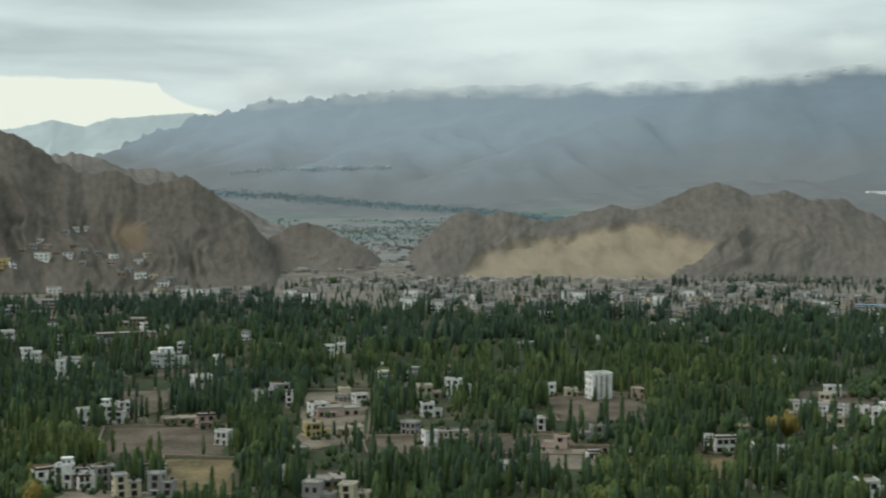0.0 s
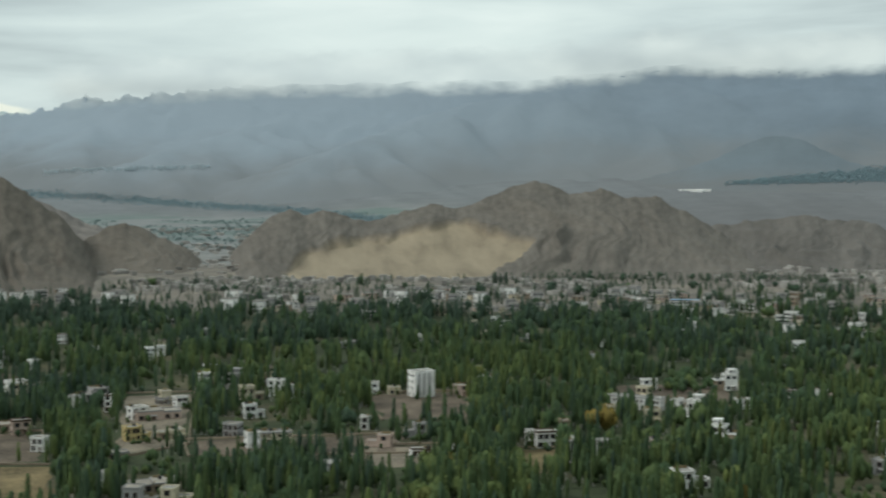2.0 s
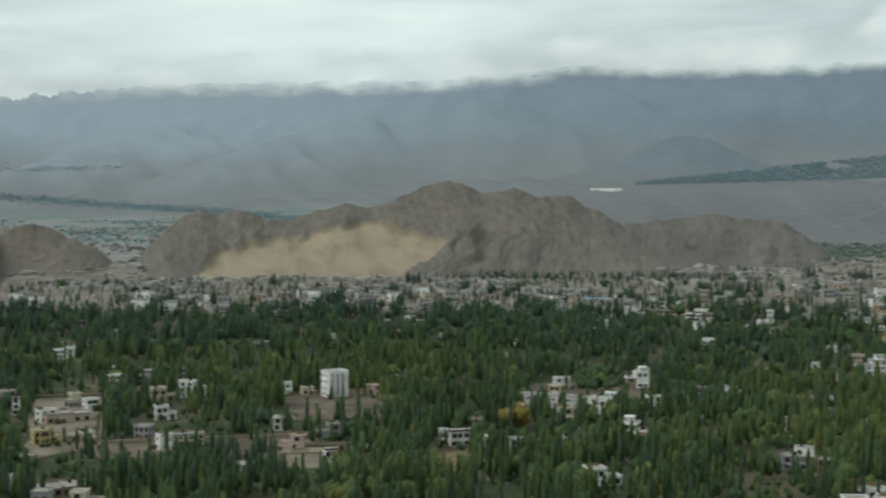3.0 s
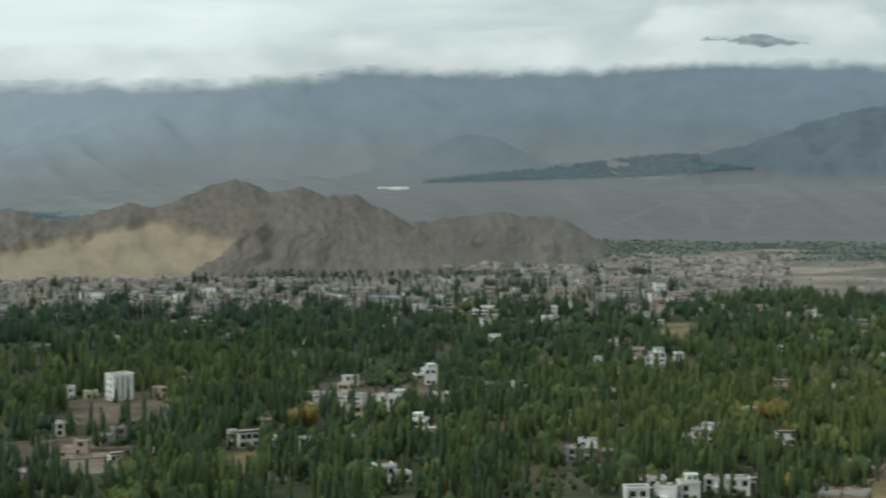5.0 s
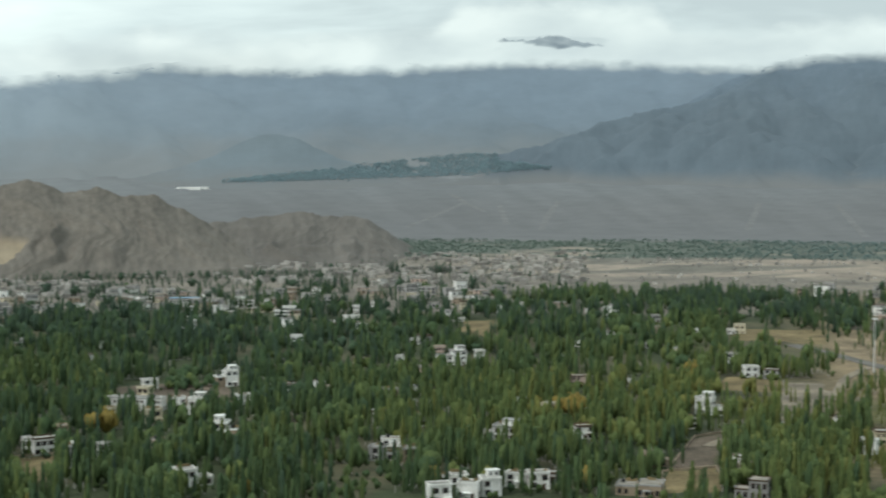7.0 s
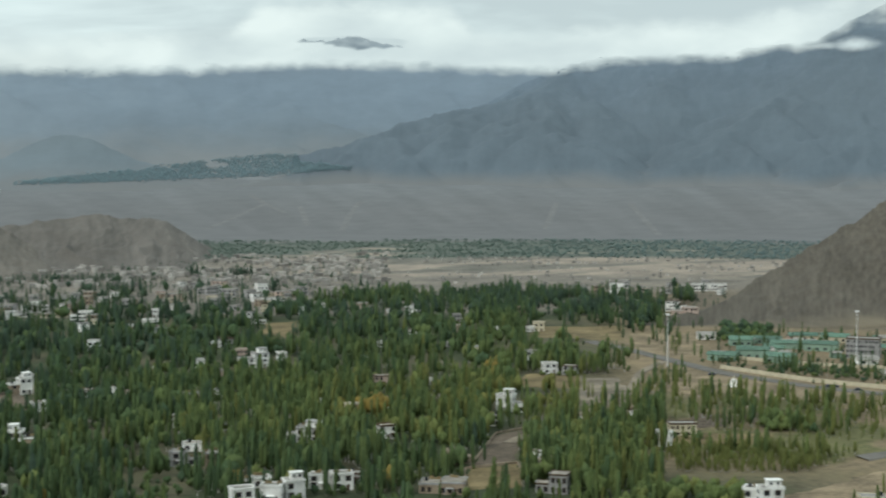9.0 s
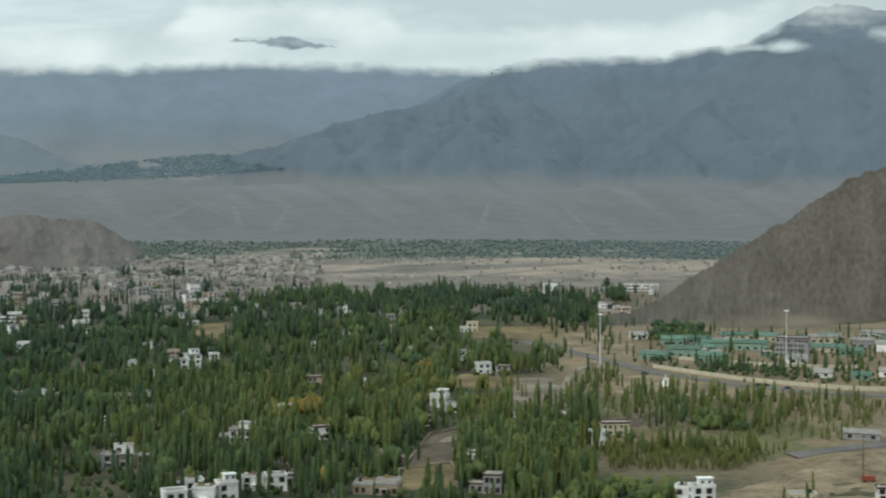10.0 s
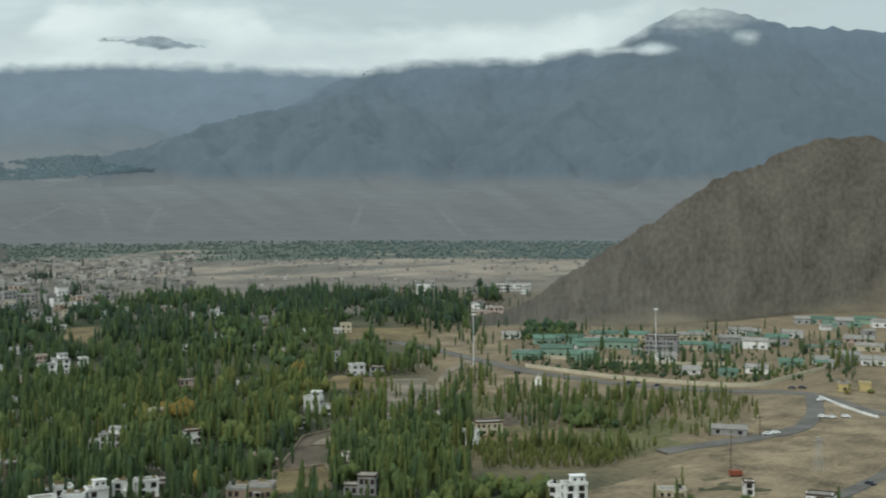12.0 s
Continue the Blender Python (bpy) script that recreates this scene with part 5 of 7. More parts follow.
# ---- roads and the compound ----
ribbon("road", "grey asphalt road along the compound wall", [(38.62, 981), (39.91, 945), (41.41, 902), (43.78, 841), (46.77, 803), (49.31, 787), (51.82, 784), (54.08, 787), (56.10, 739), (57.89, 723)], 9.0, ASPHALT)
ribbon("road", "dusty asphalt side road into the valley", [(54.28, 774), (54.39, 722), (53.89, 679), (52.25, 656), (50.59, 637), (48.70, 619)], 8.0, ASPHALT, 0.55)
ribbon("road", "narrow grey road at the slope foot", [(58.31, 633), (56.74, 589), (55.55, 560), (54.34, 528)], 6.0, ASPHALT, 0.55)
ribbon("road", "pale lane between fields", [(41.41, 887), (40.55, 840), (40.12, 760), (38.39, 701), (36.46, 652), (35.60, 627)], 5.0, PALE_EARTH, 0.52)
ribbon("compound_wall", "long cream-washed compound wall beside the road", [(43.56, 864), (46.77, 821), (49.31, 805), (51.40, 798), (52.43, 803), (53.66, 845), (54.67, 878)], 0.4, WALLS["cream"], height=2.2, thick=0.4)
ribbon("roadside_wall", "white roadside parapet at the junction", [(54.49, 771), (55.30, 746), (56.61, 718)], 0.4, WALLS["white"], height=1.5, thick=0.5)
ribbon("garden_wall", "white garden wall in front of the compound", [(43.77, 909), (45.91, 891), (48.25, 880), (51.39, 883)], 0.4, WALLS["cream"], height=2.0, thick=0.4)
ribbon("track", "pale gravel track down the far fan", [(26.30, 2915), (25.30, 2650), (24.20, 2420)], 7.0, GRAVEL, 0.4)
ribbon("track", "pale gravel track down the far fan", [(27.72, 2870), (28.01, 2465)], 7.0, GRAVEL, 0.4)
ribbon("track", "pale gravel track down the far fan", [(29.94, 2940), (29.52, 2610), (29.30, 2375)], 7.0, GRAVEL, 0.4)
ribbon("track", "pale gravel track down the far fan", [(37.39, 2920), (36.96, 2390)], 7.0, GRAVEL, 0.4)
ribbon("track", "pale gravel track down the far fan", [(40.17, 2915), (40.77, 2530), (41.24, 2310)], 7.0, GRAVEL, 0.4)
ribbon("track", "pale gravel track down the far fan", [(25.90, 3110), (27.17, 2720)], 7.0, GRAVEL, 0.4)
ribbon("track", "pale gravel track down the far fan", [(6.97, 3995), (6.46, 3995), (6.34, 3655)], 7.0, GRAVEL, 0.4)
shed("mint", 43.56, 896, 16.2, 3.8, 7.0, -12, ROOF_GREEN, "green tin-roofed shed with pale green walls")
shed("mint", 44.74, 910, 18.8, 5.5, 8.0, 1, ROOF_GREEN, "green tin-roofed shed with pale green walls")
shed("mint", 45.70, 891, 16.8, 4.3, 9.0, -10, ROOF_GREEN, "green tin-roofed shed with pale green walls")
shed("mint", 46.02, 958, 21.6, 4.0, 7.0, 3, ROOF_GREEN, "green tin-roofed shed with pale green walls")
shed("mint", 47.19, 951, 19.7, 4.6, 8.0, -8, ROOF_GREEN, "green tin-roofed shed with pale green walls")
shed("mint", 44.31, 970, 14.6, 4.1, 9.0, 5, ROOF_GREEN, "green tin-roofed shed with pale green walls")
shed("mint", 45.27, 983, 16.6, 3.5, 7.0, -6, ROOF_GREEN, "green tin-roofed shed with pale green walls")
shed("cream", 46.65, 1004, 15.1, 3.6, 8.0, 7, ROOF_GREEN, "green tin-roofed shed with cream walls")
shed("cream", 47.82, 1000, 12.8, 3.6, 9.0, -4, ROOF_GREEN, "green tin-roofed shed with cream walls")
shed("cream", 49.82, 999, 18.8, 4.2, 7.0, 9, ROOF_PALE, "pale-roofed low shed with cream walls")
shed("cream", 49.93, 952, 21.5, 3.4, 8.0, -2, ROOF_GREEN, "green tin-roofed shed with cream walls")
shed("white", 48.88, 896, 11.5, 3.2, 9.0, 11, ROOF_PALE, "pale-roofed low shed with white walls")
shed("grey", 51.18, 979, 14.7, 5.3, 7.0, 0, ROOF_PALE, "pale-roofed low shed with grey walls")
shed("white", 52.11, 964, 16.0, 5.2, 8.0, -11, ROOF_PALE, "pale-roofed low shed with white walls")
shed("grey", 52.93, 985, 14.8, 5.3, 9.0, 2, ROOF_GREEN, "green tin-roofed shed with grey walls")
shed("white", 53.44, 1030, 13.9, 3.7, 7.0, -9, ROOF_PALE, "pale-roofed low shed with white walls")
shed("white", 51.59, 1037, 15.6, 3.7, 8.0, 4, ROOF_PALE, "pale-roofed low shed with white walls")
shed("mint", 50.76, 938, 14.1, 3.4, 9.0, -7, ROOF_GREEN, "green tin-roofed shed with pale green walls")
shed("grey", 53.84, 1117, 10.9, 4.0, 7.0, 6, ROOF_PALE, "pale-roofed low shed with grey walls")
shed("mint", 54.55, 1120, 16.8, 4.0, 8.0, -5, ROOF_GREEN, "green tin-roofed shed with pale green walls")
shed("grey", 55.35, 1113, 12.5, 4.0, 9.0, 8, ROOF_PALE, "pale-roofed low shed with grey walls")
shed("mint", 56.05, 1128, 15.2, 4.1, 7.0, -3, ROOF_GREEN, "green tin-roofed shed with pale green walls")
shed("white", 56.65, 1108, 12.5, 4.3, 8.0, 10, ROOF_PALE, "pale-roofed low shed with white walls")
shed("grey", 55.47, 918, 13.8, 3.9, 9.0, -1, ROOF_PALE, "pale-roofed low shed with grey walls")
shed("cream", 56.27, 970, 18.2, 3.5, 7.0, -12, ROOF_PALE, "pale-roofed low shed with cream walls")
shed("white", 56.38, 902, 13.6, 3.8, 8.0, 1, ROOF_PALE, "pale-roofed low shed with white walls")
shed("pink", 55.86, 1010, 19.0, 3.0, 9.0, -10, ROOF_PALE, "pale-roofed low shed with pinkish walls")
shed("mint", 53.45, 885, 13.3, 3.2, 7.0, 3, ROOF_GREEN, "green tin-roofed shed with pale green walls")
shed("white", 54.47, 899, 10.2, 3.2, 8.0, -8, ROOF_PALE, "pale-roofed low shed with white walls")
shed("white", 43.02, 1000, 11.3, 3.0, 9.0, 5, ROOF_PALE, "pale-roofed low shed with white walls")
shed("white", 52.22, 853, 12.9, 3.6, 7.0, -6, ROOF_PALE, "pale-roofed low shed with white walls")
shed("mint", 51.19, 837, 9.5, 2.8, 8.0, 7, ROOF_GREEN, "green tin-roofed shed with pale green walls")
shed("white", 49.73, 842, 11.4, 2.8, 9.0, -4, ROOF_PALE, "pale-roofed low shed with white walls")
shed("white", 46.16, 877, 7.2, 2.7, 4.6, 2, ROOF_GREEN, "green tin-roofed shed with white walls")
shed("cream", 45.91, 920, 6.4, 3.0, 4.5, 23, ROOF_PALE, "pale-roofed low shed with cream walls")
shed("mint", 48.65, 948, 6.9, 3.0, 6.3, 16, ROOF_PALE, "pale-roofed low shed with pale green walls")
shed("mint", 44.54, 977, 7.6, 2.9, 5.7, -9, ROOF_PALE, "pale-roofed low shed with pale green walls")
shed("pink", 46.26, 1008, 7.6, 2.7, 4.2, 30, ROOF_GREEN, "green tin-roofed shed with pinkish walls")
shed("white", 43.45, 909, 7.6, 3.3, 4.7, -8, ROOF_PALE, "pale-roofed low shed with white walls")
shed("mint", 54.88, 1094, 8.0, 2.9, 4.9, 11, ROOF_GREEN, "green tin-roofed shed with pale green walls")
shed("white", 54.72, 1082, 7.9, 3.0, 4.2, 27, ROOF_PALE, "pale-roofed low shed with white walls")
shed("grey", 54.91, 988, 9.2, 2.8, 4.5, -28, ROOF_GREEN, "green tin-roofed shed with grey walls")
shed("pink", 48.94, 966, 5.2, 2.9, 4.4, 12, ROOF_PALE, "pale-roofed low shed with pinkish walls")
shed("white", 54.86, 891, 4.6, 3.2, 5.0, 23, ROOF_PALE, "pale-roofed low shed with white walls")
shed("white", 45.35, 950, 6.3, 3.0, 5.0, 7, ROOF_GREEN, "green tin-roofed shed with white walls")
shed("mint", 43.92, 907, 7.3, 3.2, 5.3, -21, ROOF_GREEN, "green tin-roofed shed with pale green walls")
shed("pink", 54.25, 963, 9.3, 2.7, 4.0, -22, ROOF_GREEN, "green tin-roofed shed with pinkish walls")
shed("mint", 47.77, 921, 5.9, 3.4, 4.0, 23, ROOF_PALE, "pale-roofed low shed with pale green walls")
shed("mint", 49.99, 1021, 9.3, 3.3, 6.0, 22, ROOF_GREEN, "green tin-roofed shed with pale green walls")
shed("cream", 51.12, 1004, 5.2, 2.8, 4.6, 21, ROOF_PALE, "pale-roofed low shed with cream walls")
shed("mint", 49.63, 1004, 7.6, 3.0, 4.3, -2, ROOF_GREEN, "green tin-roofed shed with pale green walls")
shed("cream", 50.21, 1016, 8.9, 3.0, 4.1, -27, ROOF_PALE, "pale-roofed low shed with cream walls")
shed("pink", 49.25, 1010, 8.3, 3.1, 4.1, -7, ROOF_GREEN, "green tin-roofed shed with pinkish walls")
shed("pink", 54.55, 889, 6.4, 2.9, 5.0, 3, ROOF_GREEN, "green tin-roofed shed with pinkish walls")
shed("mint", 52.05, 1037, 9.6, 3.2, 6.3, -5, ROOF_PALE, "pale-roofed low shed with pale green walls")
shed("mint", 46.11, 973, 9.4, 2.9, 6.4, 24, ROOF_PALE, "pale-roofed low shed with pale green walls")
shed("grey", 47.49, 974, 7.7, 2.7, 5.2, -6, ROOF_PALE, "pale-roofed low shed with grey walls")
shed("grey", 56.26, 1056, 8.2, 3.3, 5.7, 29, ROOF_PALE, "pale-roofed low shed with grey walls")
shed("pink", 52.65, 980, 7.9, 2.8, 6.1, 2, ROOF_PALE, "pale-roofed low shed with pinkish walls")
shed("pink", 54.65, 1121, 10.9, 3.2, 5.6, 22, ROOF_PALE, "pale-roofed low shed with pinkish walls")
shed("mint", 46.83, 975, 5.8, 3.3, 5.0, -7, ROOF_PALE, "pale-roofed low shed with pale green walls")
shed("mint", 46.42, 981, 5.7, 3.3, 5.5, 23, ROOF_PALE, "pale-roofed low shed with pale green walls")
shed("mint", 45.71, 941, 6.2, 3.1, 6.0, -3, ROOF_GREEN, "green tin-roofed shed with pale green walls")
shed("mint", 55.75, 1105, 9.0, 2.7, 5.2, 25, ROOF_GREEN, "green tin-roofed shed with pale green walls")
shed("mint", 52.35, 991, 5.1, 2.9, 6.5, -26, ROOF_GREEN, "green tin-roofed shed with pale green walls")
shed("mint", 47.47, 1018, 8.1, 2.9, 6.1, 22, ROOF_GREEN, "green tin-roofed shed with pale green walls")
shed("grey", 46.21, 1016, 6.2, 2.9, 4.8, 3, ROOF_GREEN, "green tin-roofed shed with grey walls")
house("grey", 48.67, 922, 19.4, 11.8, d=12.0, turn=-6, kind="tall", place=" in the compound")
house("white", 15.86, 1218, 23.8, 6.4, d=14.0, roof="blue", place=" and a pale blue roof")
mast(41.58, 868, 30.1)
mast(48.46, 921, 28.4)
power_pole(51.29, 572, 18.8)
power_pole(52.35, 657, 10.0)
pylon(54.48, 594, 14.0)
chorten(44.04, 795, 3.0)
car(52.62, 661, 20, 0, label="small white car on the road")
car(52.91, 666, 10, 0, label="small white car on the road")
car(54.60, 710, 5, 0, label="small white car on the road")
car(54.94, 711, 0, 0, label="small white car on the road")
car(55.45, 715, -30, 0, label="small white car on the road")
car(54.53, 761, 40, 0, label="small white car on the road")
car(47.51, 802, 12, 1, label="dark car on the road")
car(47.73, 802, 10, 1, label="dark car on the road")
car(48.55, 794, 8, 1, label="dark car on the road")
car(53.50, 798, -10, 1, label="dark car on the road")
car(53.87, 800, -20, 1, label="dark car on the road")
car(56.35, 574, -40, 1, label="dark car on the road")
car(43.24, 834, 15, 1, label="dark car on the road")
car(51.48, 577, 25, 2, True, "rusty orange truck parked on the dusty slope")
shed("grey", 51.21, 659, 15.0, 3.2, 6.0, -6, ROOF_PALE, "low roadside shed with a pale roof")

# groves: corners, kind, how dense and, where it differs, their own tint
GROVES = [
    ([(5.54, 516), (10.21, 523), (9.77, 598), (5.95, 588)], "willow", 1.3, 0.56),
    ([(-0.5, 524), (4.6, 526), (4.6, 550), (-0.3, 556)], "poplar", 0.8),
    ([(0.3, 668), (3.3, 672), (3.3, 745), (0.4, 748)], "poplar", 0.75),
    ([(-0.6, 562), (1.5, 564), (1.4, 606), (-0.6, 606)], "poplar", 0.9),
    ([(-18.06, 539), (-14.68, 530), (-15.07, 578), (-18.04, 598)], "willow", 0.9, 0.58),
    ([(15.21, 775), (16.92, 773), (16.92, 823), (15.21, 819)], "willow", 0.5),
    ([(42.28, 714), (51.2, 690), (51.20, 765), (42.92, 757)], "poplar", 0.5),
    ([(45.1, 664), (47.2, 666), (47.1, 690), (45.1, 690)], "willow", 1.0),
    ([(42.0, 572), (46.36, 583), (49.20, 628), (41.5, 625)], "sapling", 3.6),
    ([(36.23, 560), (40.77, 558), (40.77, 675), (36.46, 677)], "willow", 1.1),
    ([(45.28, 847), (52.02, 814), (54.27, 876), (45.06, 885)], "shrub", 0.5),
    ([(45.28, 847), (52.02, 814), (54.27, 876), (45.06, 885)], "poplar", 0.25),
    ([(40.34, 778), (42.49, 779), (42.49, 850), (40.34, 849)], "poplar", 0.5),
    ([(37.32, 702), (45.28, 688), (45.28, 771), (37.32, 761)], "poplar", 0.3),
    ([(43.56, 988), (45.48, 990), (45.48, 1069), (43.56, 1067)], "willow", 0.8),
    ([(39.91, 887), (42.92, 888), (42.91, 1143), (39.91, 1103)], "poplar", 0.09),
    ([(45.06, 915), (56.68, 874), (56.65, 1090), (45.05, 1051)], "poplar", 0.06),
    ([(45.8, 650), (51.4, 657), (51.40, 770), (45.6, 757)], "sapling", 0.9),
    ([(40.33, 664), (45.07, 666), (45.06, 750), (40.55, 745)], "sapling", 0.4),
    ([(51.2, 690), (52.3, 700), (52.3, 749), (51.2, 747)], "sapling", 1.4),
    ([(54.88, 867), (55.88, 871), (55.87, 919), (54.87, 915)], "poplar", 0.8),
    ([(48.93, 527), (49.98, 528), (49.98, 544), (48.92, 543)], "poplar", 0.8),
    ([(40.33, 513), (45.08, 514), (44.65, 548), (40.77, 543)], "willow", 0.9),
]
# smaller houses half hidden in the orchards
IN_VIEW = len(FOOTPRINTS)
house("cream", -3.91, 960, 7.9, 5.8, turn=10)
house("white", 16.31, 1139, 5.5, 3.4, turn=-18, roof="earth")
house("white", 12.75, 963, 6.9, 3.4, turn=-16)
house("white", 30.74, 949, 4.6, 3.4, turn=-20)
house("white", -0.43, 626, 5.5, 6.4, turn=16, roof="earth")
house("white", 22.28, 1145, 7.2, 6.4, turn=-2)
house("white", 31.34, 679, 6.3, 5.8, turn=13, roof="earth")
house("white", 25.84, 1115, 6.4, 5.8, turn=6, roof="earth")
house("white", 12.38, 884, 7.8, 6.4, turn=28)
house("pink", 30.10, 1176, 7.1, 6.4, turn=25, roof="earth")
house("mud", 36.05, 1138, 4.9, 6.4, turn=-17, roof="earth")
house("grey", -1.33, 652, 6.9, 5.8, turn=-25, roof="earth")
house("white", 27.03, 885, 4.6, 5.8, turn=19, roof="earth")
house("white", 31.00, 637, 7.3, 5.8, turn=15, roof="earth")
house("cream", 13.30, 1145, 6.4, 3.4, turn=-11)
house("white", -12.77, 990, 8.0, 5.8, turn=-12, roof="earth")
house("white", -8.41, 635, 5.8, 5.8, turn=-22, roof="earth")
house("white", 3.72, 1122, 6.9, 6.4, turn=13)
house("white", 17.11, 1154, 5.5, 6.4, turn=16)
house("cream", 34.50, 901, 6.4, 6.4, turn=-9)
house("cream", 26.36, 1174, 4.6, 6.4, turn=7)
house("white", -13.70, 1004, 5.8, 5.8, turn=8, roof="earth")
house("white", 23.59, 619, 8.0, 3.4, turn=-7, roof="earth")
house("white", 17.54, 818, 5.7, 5.8, turn=-19, roof="earth")
house("cream", 24.70, 1110, 5.6, 5.8, turn=-24)
house("white", 36.43, 1032, 5.6, 3.4, turn=11, roof="earth")
house("grey", -3.87, 744, 6.9, 3.4, turn=-24, roof="earth")
house("white", 35.20, 1028, 6.1, 3.4, turn=-25, roof="earth")
house("mud", 23.81, 765, 6.2, 3.4, turn=20)
house("cream", -15.14, 1161, 7.5, 6.4, turn=-19, roof="earth")
house("white", 1.71, 1102, 7.5, 5.8, turn=7)
house("grey", 6.17, 946, 5.5, 5.8, turn=10, roof="earth")
house("white", -1.03, 973, 7.9, 3.4, turn=-18)
house("mud", 9.25, 1104, 8.2, 5.8, turn=5)
house("white", -15.22, 912, 7.0, 6.4, turn=-12, roof="earth")
house("white", 31.93, 1118, 6.7, 5.8, turn=-23)
house("pink", -14.52, 1137, 6.4, 3.4, turn=27, roof="earth")
house("pink", 14.73, 611, 4.9, 6.4, turn=-11)
house("grey", 19.46, 950, 4.7, 6.4, turn=-23, roof="earth")
house("mud", -10.10, 1168, 6.3, 3.4, turn=-8)
house("white", -6.15, 955, 4.9, 3.4, turn=20, roof="earth")
house("grey", 33.70, 1092, 7.9, 5.8, turn=10, roof="earth")
house("cream", -14.25, 800, 6.8, 6.4, turn=-3)
house("white", 9.01, 1078, 7.7, 3.4, turn=-28)
house("white", -14.26, 927, 7.7, 3.4, turn=2, roof="earth")
house("cream", 0.37, 828, 5.9, 5.8, turn=7, roof="earth")
house("cream", 2.85, 747, 6.1, 3.4, turn=5)
house("white", 22.38, 868, 6.6, 3.4, turn=-7, roof="earth")
house("grey", 16.24, 1081, 6.9, 3.4, turn=9, roof="earth")
house("white", -14.08, 1004, 7.1, 5.8, turn=30, roof="earth")
house("white", 8.35, 783, 5.5, 6.4, turn=-26, roof="earth")
house("white", -4.66, 703, 8.0, 5.8, turn=27, roof="earth")
house("white", -10.32, 1036, 7.2, 6.4, turn=20, roof="earth")
house("white", 19.72, 1057, 6.5, 6.4, turn=15)
house("grey", 9.05, 777, 4.7, 3.4, turn=6)
house("grey", 19.26, 865, 4.6, 3.4, turn=-29)
house("cream", 20.04, 1106, 6.6, 3.4, turn=-28)
house("white", -11.13, 1065, 4.7, 5.8, turn=25)
house("white", 28.54, 781, 6.9, 5.8, turn=9, roof="earth")
house("cream", -3.09, 989, 6.6, 3.4, turn=-6)
house("white", 36.52, 887, 8.1, 5.8, turn=14, roof="earth")
house("white", -8.41, 880, 5.1, 5.8, turn=17, roof="earth")
house("grey", 33.41, 946, 6.7, 3.4, turn=-22, roof="earth")
house("white", 24.36, 715, 5.7, 3.4, turn=24, roof="earth")
house("mud", 19.93, 1115, 7.7, 6.4, turn=-13)
house("grey", -0.10, 798, 5.9, 3.4, turn=6, roof="earth")
house("white", -3.86, 926, 5.0, 6.4, turn=0)
house("white", 8.74, 1105, 6.9, 3.4, turn=0)
house("white", 30.12, 879, 7.8, 3.4, turn=-1)
house("white", 32.00, 1015, 7.0, 3.4, turn=24, roof="earth")
house("cream", -3.68, 745, 5.0, 6.4, turn=15)
house("white", 32.49, 789, 4.7, 3.4, turn=-3)
house("white", 23.09, 670, 5.5, 5.8, turn=-28, roof="earth")
house("cream", 7.88, 1057, 4.5, 5.8, turn=-9, roof="earth")
house("white", 3.88, 664, 6.7, 5.8, turn=-5)
house("cream", 12.94, 695, 4.8, 5.8, turn=-23, roof="earth")
house("white", 31.80, 1139, 6.5, 6.4, turn=-7, roof="earth")
house("pink", 24.65, 816, 7.0, 5.8, turn=-24, roof="earth")
house("white", 20.01, 956, 7.0, 6.4, turn=-8)
house("white", 22.50, 1030, 7.2, 6.4, turn=11)
house("white", -7.15, 1131, 6.2, 3.4, turn=29)
house("pink", 33.64, 1013, 6.7, 6.4, turn=-11)
house("white", 8.17, 826, 7.1, 3.4, turn=15)
house("white", 24.50, 960, 5.9, 3.4, turn=-13, roof="earth")
house("white", 4.09, 1123, 6.3, 5.8, turn=-15, roof="earth")
house("white", 31.14, 1156, 6.5, 3.4, turn=-8, roof="earth")
house("cream", 29.58, 690, 6.7, 6.4, turn=-23)
house("white", -6.83, 745, 7.0, 5.8, turn=22)
house("white", 15.56, 715, 7.5, 6.4, turn=3)
house("cream", 14.26, 754, 5.9, 5.8, turn=-29, roof="earth")
house("grey", 32.02, 1158, 5.7, 6.4, turn=-11, roof="earth")
house("cream", 36.73, 1034, 7.8, 6.4, turn=0)
house("white", 16.08, 1054, 4.9, 6.4, turn=-16, roof="earth")
house("white", -7.48, 1003, 5.2, 6.4, turn=-17)
house("white", 27.70, 1147, 4.9, 5.8, turn=12)

# ---- the town below the hills ----
TOWN = random.Random(5)


def town_house(style, w, d, h, roof):
    thing = new("town_house")
    part("wall", box(bmesh.new(), -w / 2, w / 2, 0, d, -1.5, h, 0.08), WALLS[style], thing)
    part("roof", rim(box(bmesh.new(), -w / 2 + 0.3, w / 2 - 0.3, 0.3, d - 0.3, h, h + 0.1), w, d, h - 0.2, h + 0.45, 0.3, 0.08), roof, thing)
    n = 2 if w < 10 else 3
    for f in range(2 if h > 5 else 1):
        for k in range(n):
            shared("window", WINDOWS["wide"][1], thing, pose(-w / 2 + w / n * (k + 0.5), 0.02, 1.0 + 2.9 * f))
    return tagged(thing, f"small {STYLE_WORDS[style]} town house below the hills", "house", "houses of the town")


TOWN_KINDS = [town_house("white", 9, 8, 6.2, ROOF_PALE), town_house("grey", 12, 9, 6.5, ROOF_PALE), town_house("mud", 9, 8, 5.8, ROOF), town_house("pink", 13, 8, 6.0, ROOF_PALE),
              town_house("cream", 8, 8, 3.6, ROOF), town_house("grey", 8, 7, 3.6, ROOF_PALE), town_house("white", 14, 9, 8.6, ROOF_PALE)]
WEIGHTS = [4, 5, 2, 1.5, 3, 5, 1.2]


